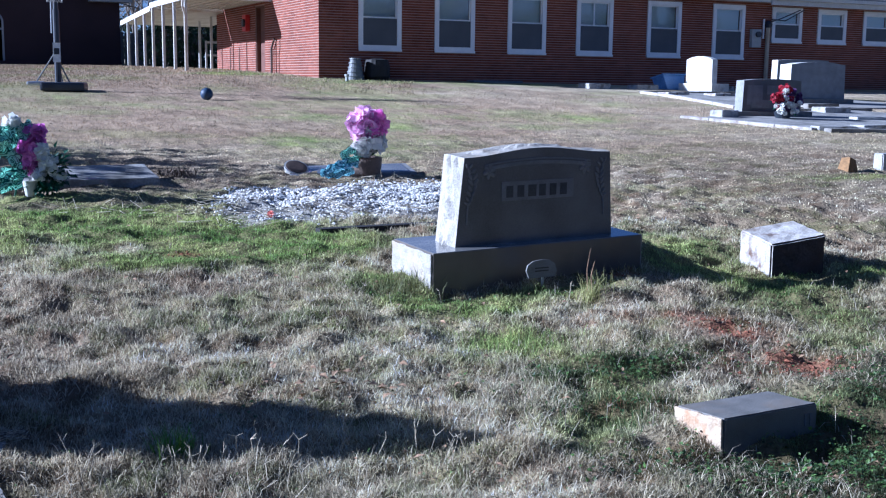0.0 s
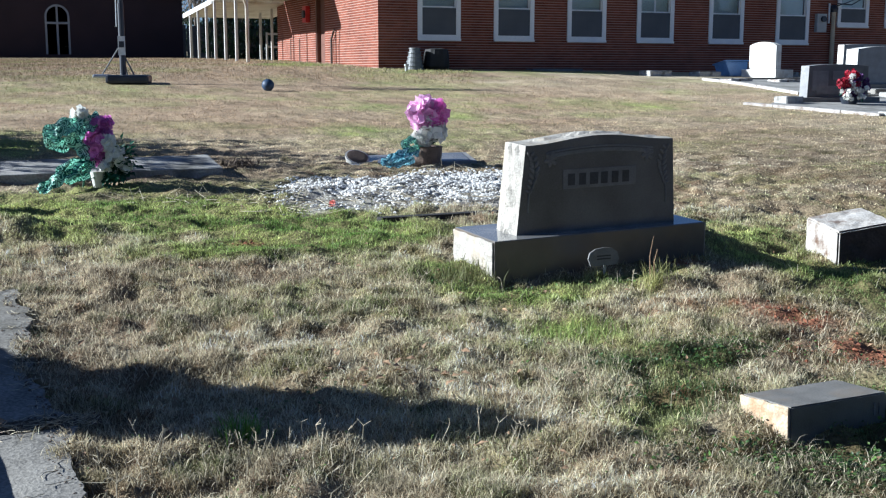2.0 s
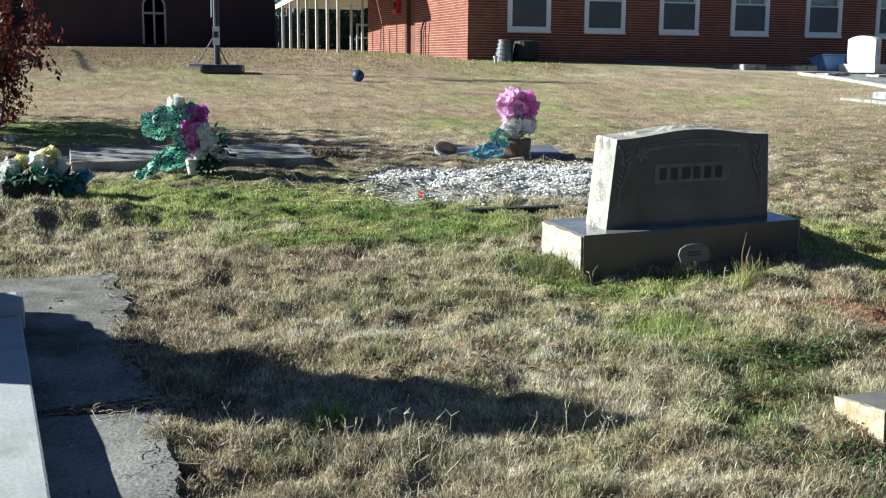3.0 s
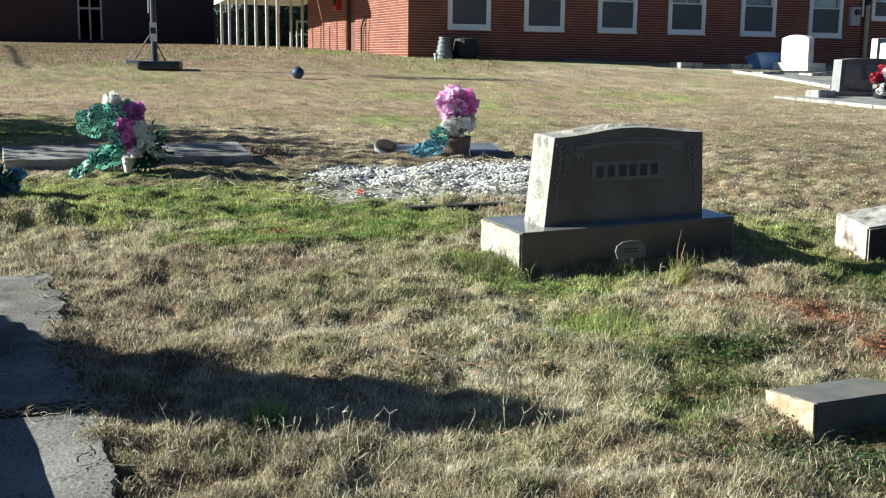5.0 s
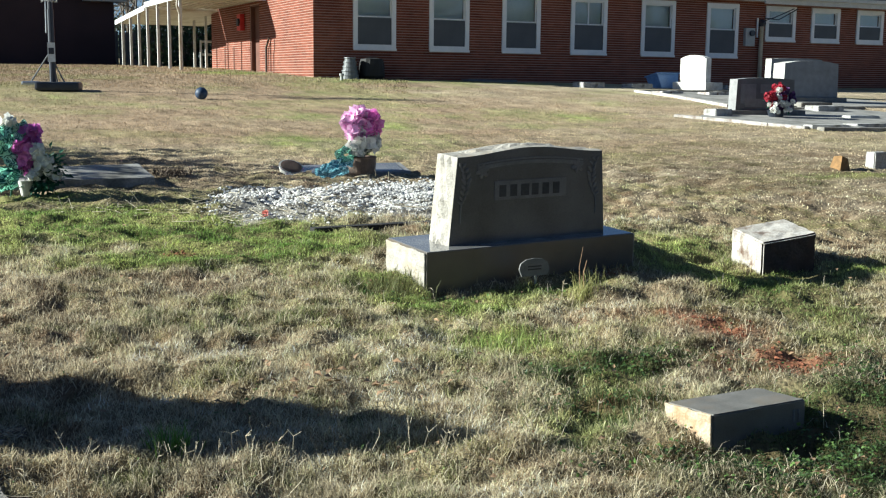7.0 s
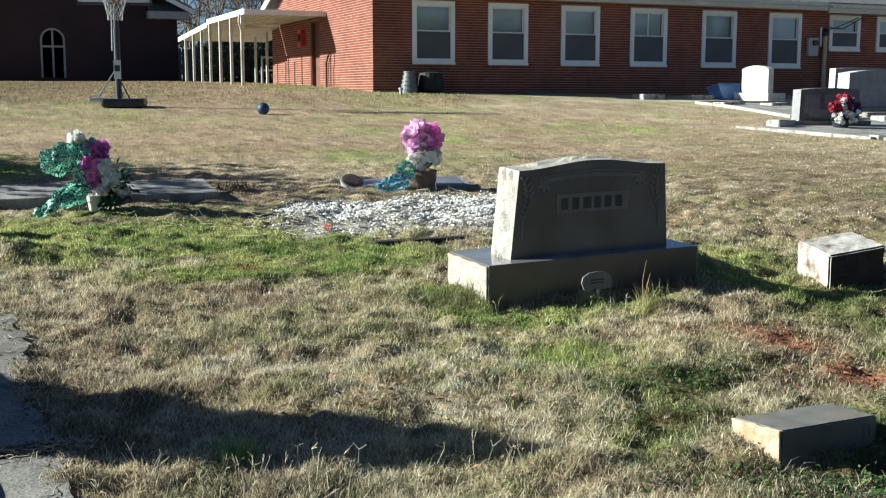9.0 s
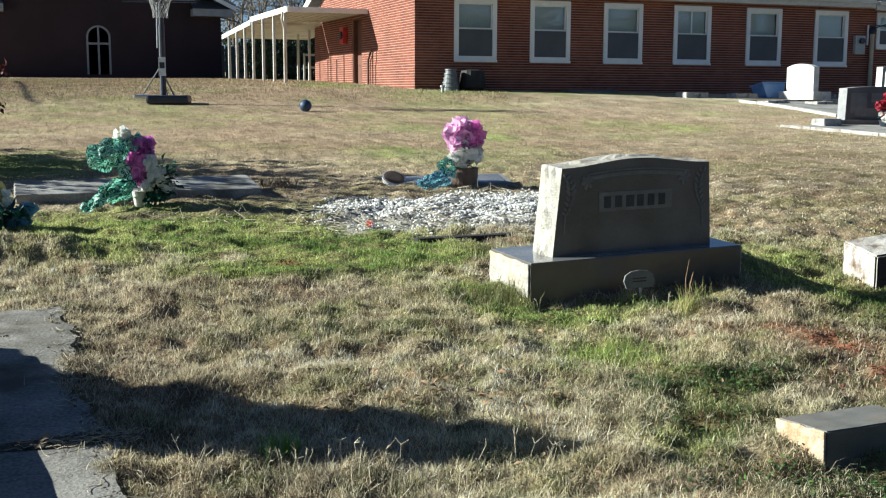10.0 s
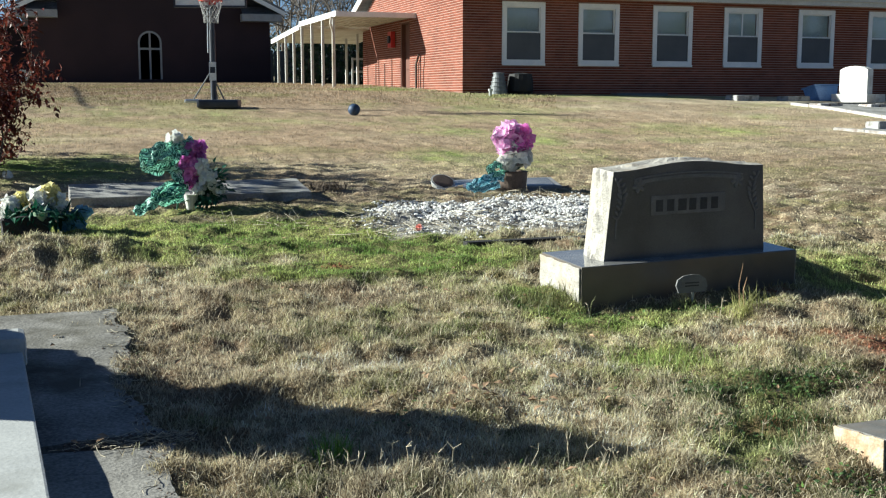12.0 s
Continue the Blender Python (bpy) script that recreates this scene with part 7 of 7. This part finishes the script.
    for cx, cy in ((1.75, 9.0), (2.2, 9.35), (1.3, 9.3), (3.1, 8.6), (4.3, 10.3), (2.5, 8.75), (3.6, 8.8), (4.1, 8.6), (2.2, 8.5), (3.2, 9.2)):
        bm = bmesh.new()
        for j in range(26):
            p = Vector((cx + 0.2 * rs.normal(), cy + 0.14 * rs.normal(), 0))
            p.z = float(land(p.x, p.y)) + 0.02 + 0.02 * rs.rand()
            d = Vector((rs.normal(), rs.normal(), 0.25 * rs.normal())).normalized() * (0.08 + 0.16 * rs.rand())
            tube(bm, p, p + d, 0.0026, 0.0016, n=4)
        tagged(link_mesh("twigs", bm, STRAW_STEM), "dry straw and twigs lying on the grass", "twigs", kind="stuff")


build_litter()


def build_weeds():
    """Low broad-leaved weeds in dark patches."""
    rs = np.random.RandomState(83)
    for name, share, mat_, label in (("weeds", 1.0, WEED_DARK, "dark green broad-leaved weeds low in the turf"), ("clover", 0.5, WEED_LIGHT, "fresh green clover sprigs in the turf")):
        bm = bmesh.new()
        for cx, cy, rx, ry, w in WEED_SPOTS:
            n = int(5500 * rx * ry * w * share)
            for k in range(n):
                a, b = cx + rx * 0.75 * rs.normal(), cy + ry * 0.75 * rs.normal()
                if rs.rand() > 2.6 * float(fnoise(a, b, 0.14, 9)) - 0.6 or bare(np.array([a]), np.array([b]))[0]:
                    continue
                ln = 0.010 + 0.015 * rs.rand()
                leaf(bm, (a, b, float(land(a, b)) + 0.006 + 0.028 * rs.rand()), (rs.normal(), rs.normal(), 0.35 * rs.normal() + 0.25), ln, ln * 0.8, rs)
        tagged(link_mesh(name, bm, mat_), label, "weeds", kind="stuff")


build_weeds()
bm = bmesh.new()
for dx, h in ((0.0, 0.30), (0.03, 0.2)):
    z = float(land(3.60 + dx, 5.52))
    tube(tube(bm, (3.60 + dx, 5.52, z), (3.59 + dx, 5.52, z + h * 0.6), 0.004, 0.003, n=5), (3.59 + dx, 5.52, z + h * 0.6), (3.605 + dx, 5.51, z + h), 0.003, 0.0015, n=5)
tagged(link_mesh("seed_stalk", bm, DRY_LEAF), "thin dry stalk standing above the grass tuft", "grass stalk")
rs = np.random.RandomState(91)
bm = bmesh.new()
petals(bm, (0, 0, 0.02), 0.028, 18, rs)
ob = link_mesh("fallen_bloom", bm, CORAL)
ob.matrix_basis = pose(2.62, 8.72, float(land(2.62, 8.72)))
tagged(ob, "faded red silk bloom fallen on the pebbles", "silk flower")
for x, y, r in ((-0.71, 12.54, 0.05), (0.52, 11.52, 0.032)):
    ob = link_mesh("fallen_bloom", petals(bmesh.new(), (0, 0, r * 0.7), r, 26, rs), CREAM)
    ob.matrix_basis = pose(x, y, float(land(x, y)))
    tagged(ob, "white silk bloom fallen on the grass", "silk flower")
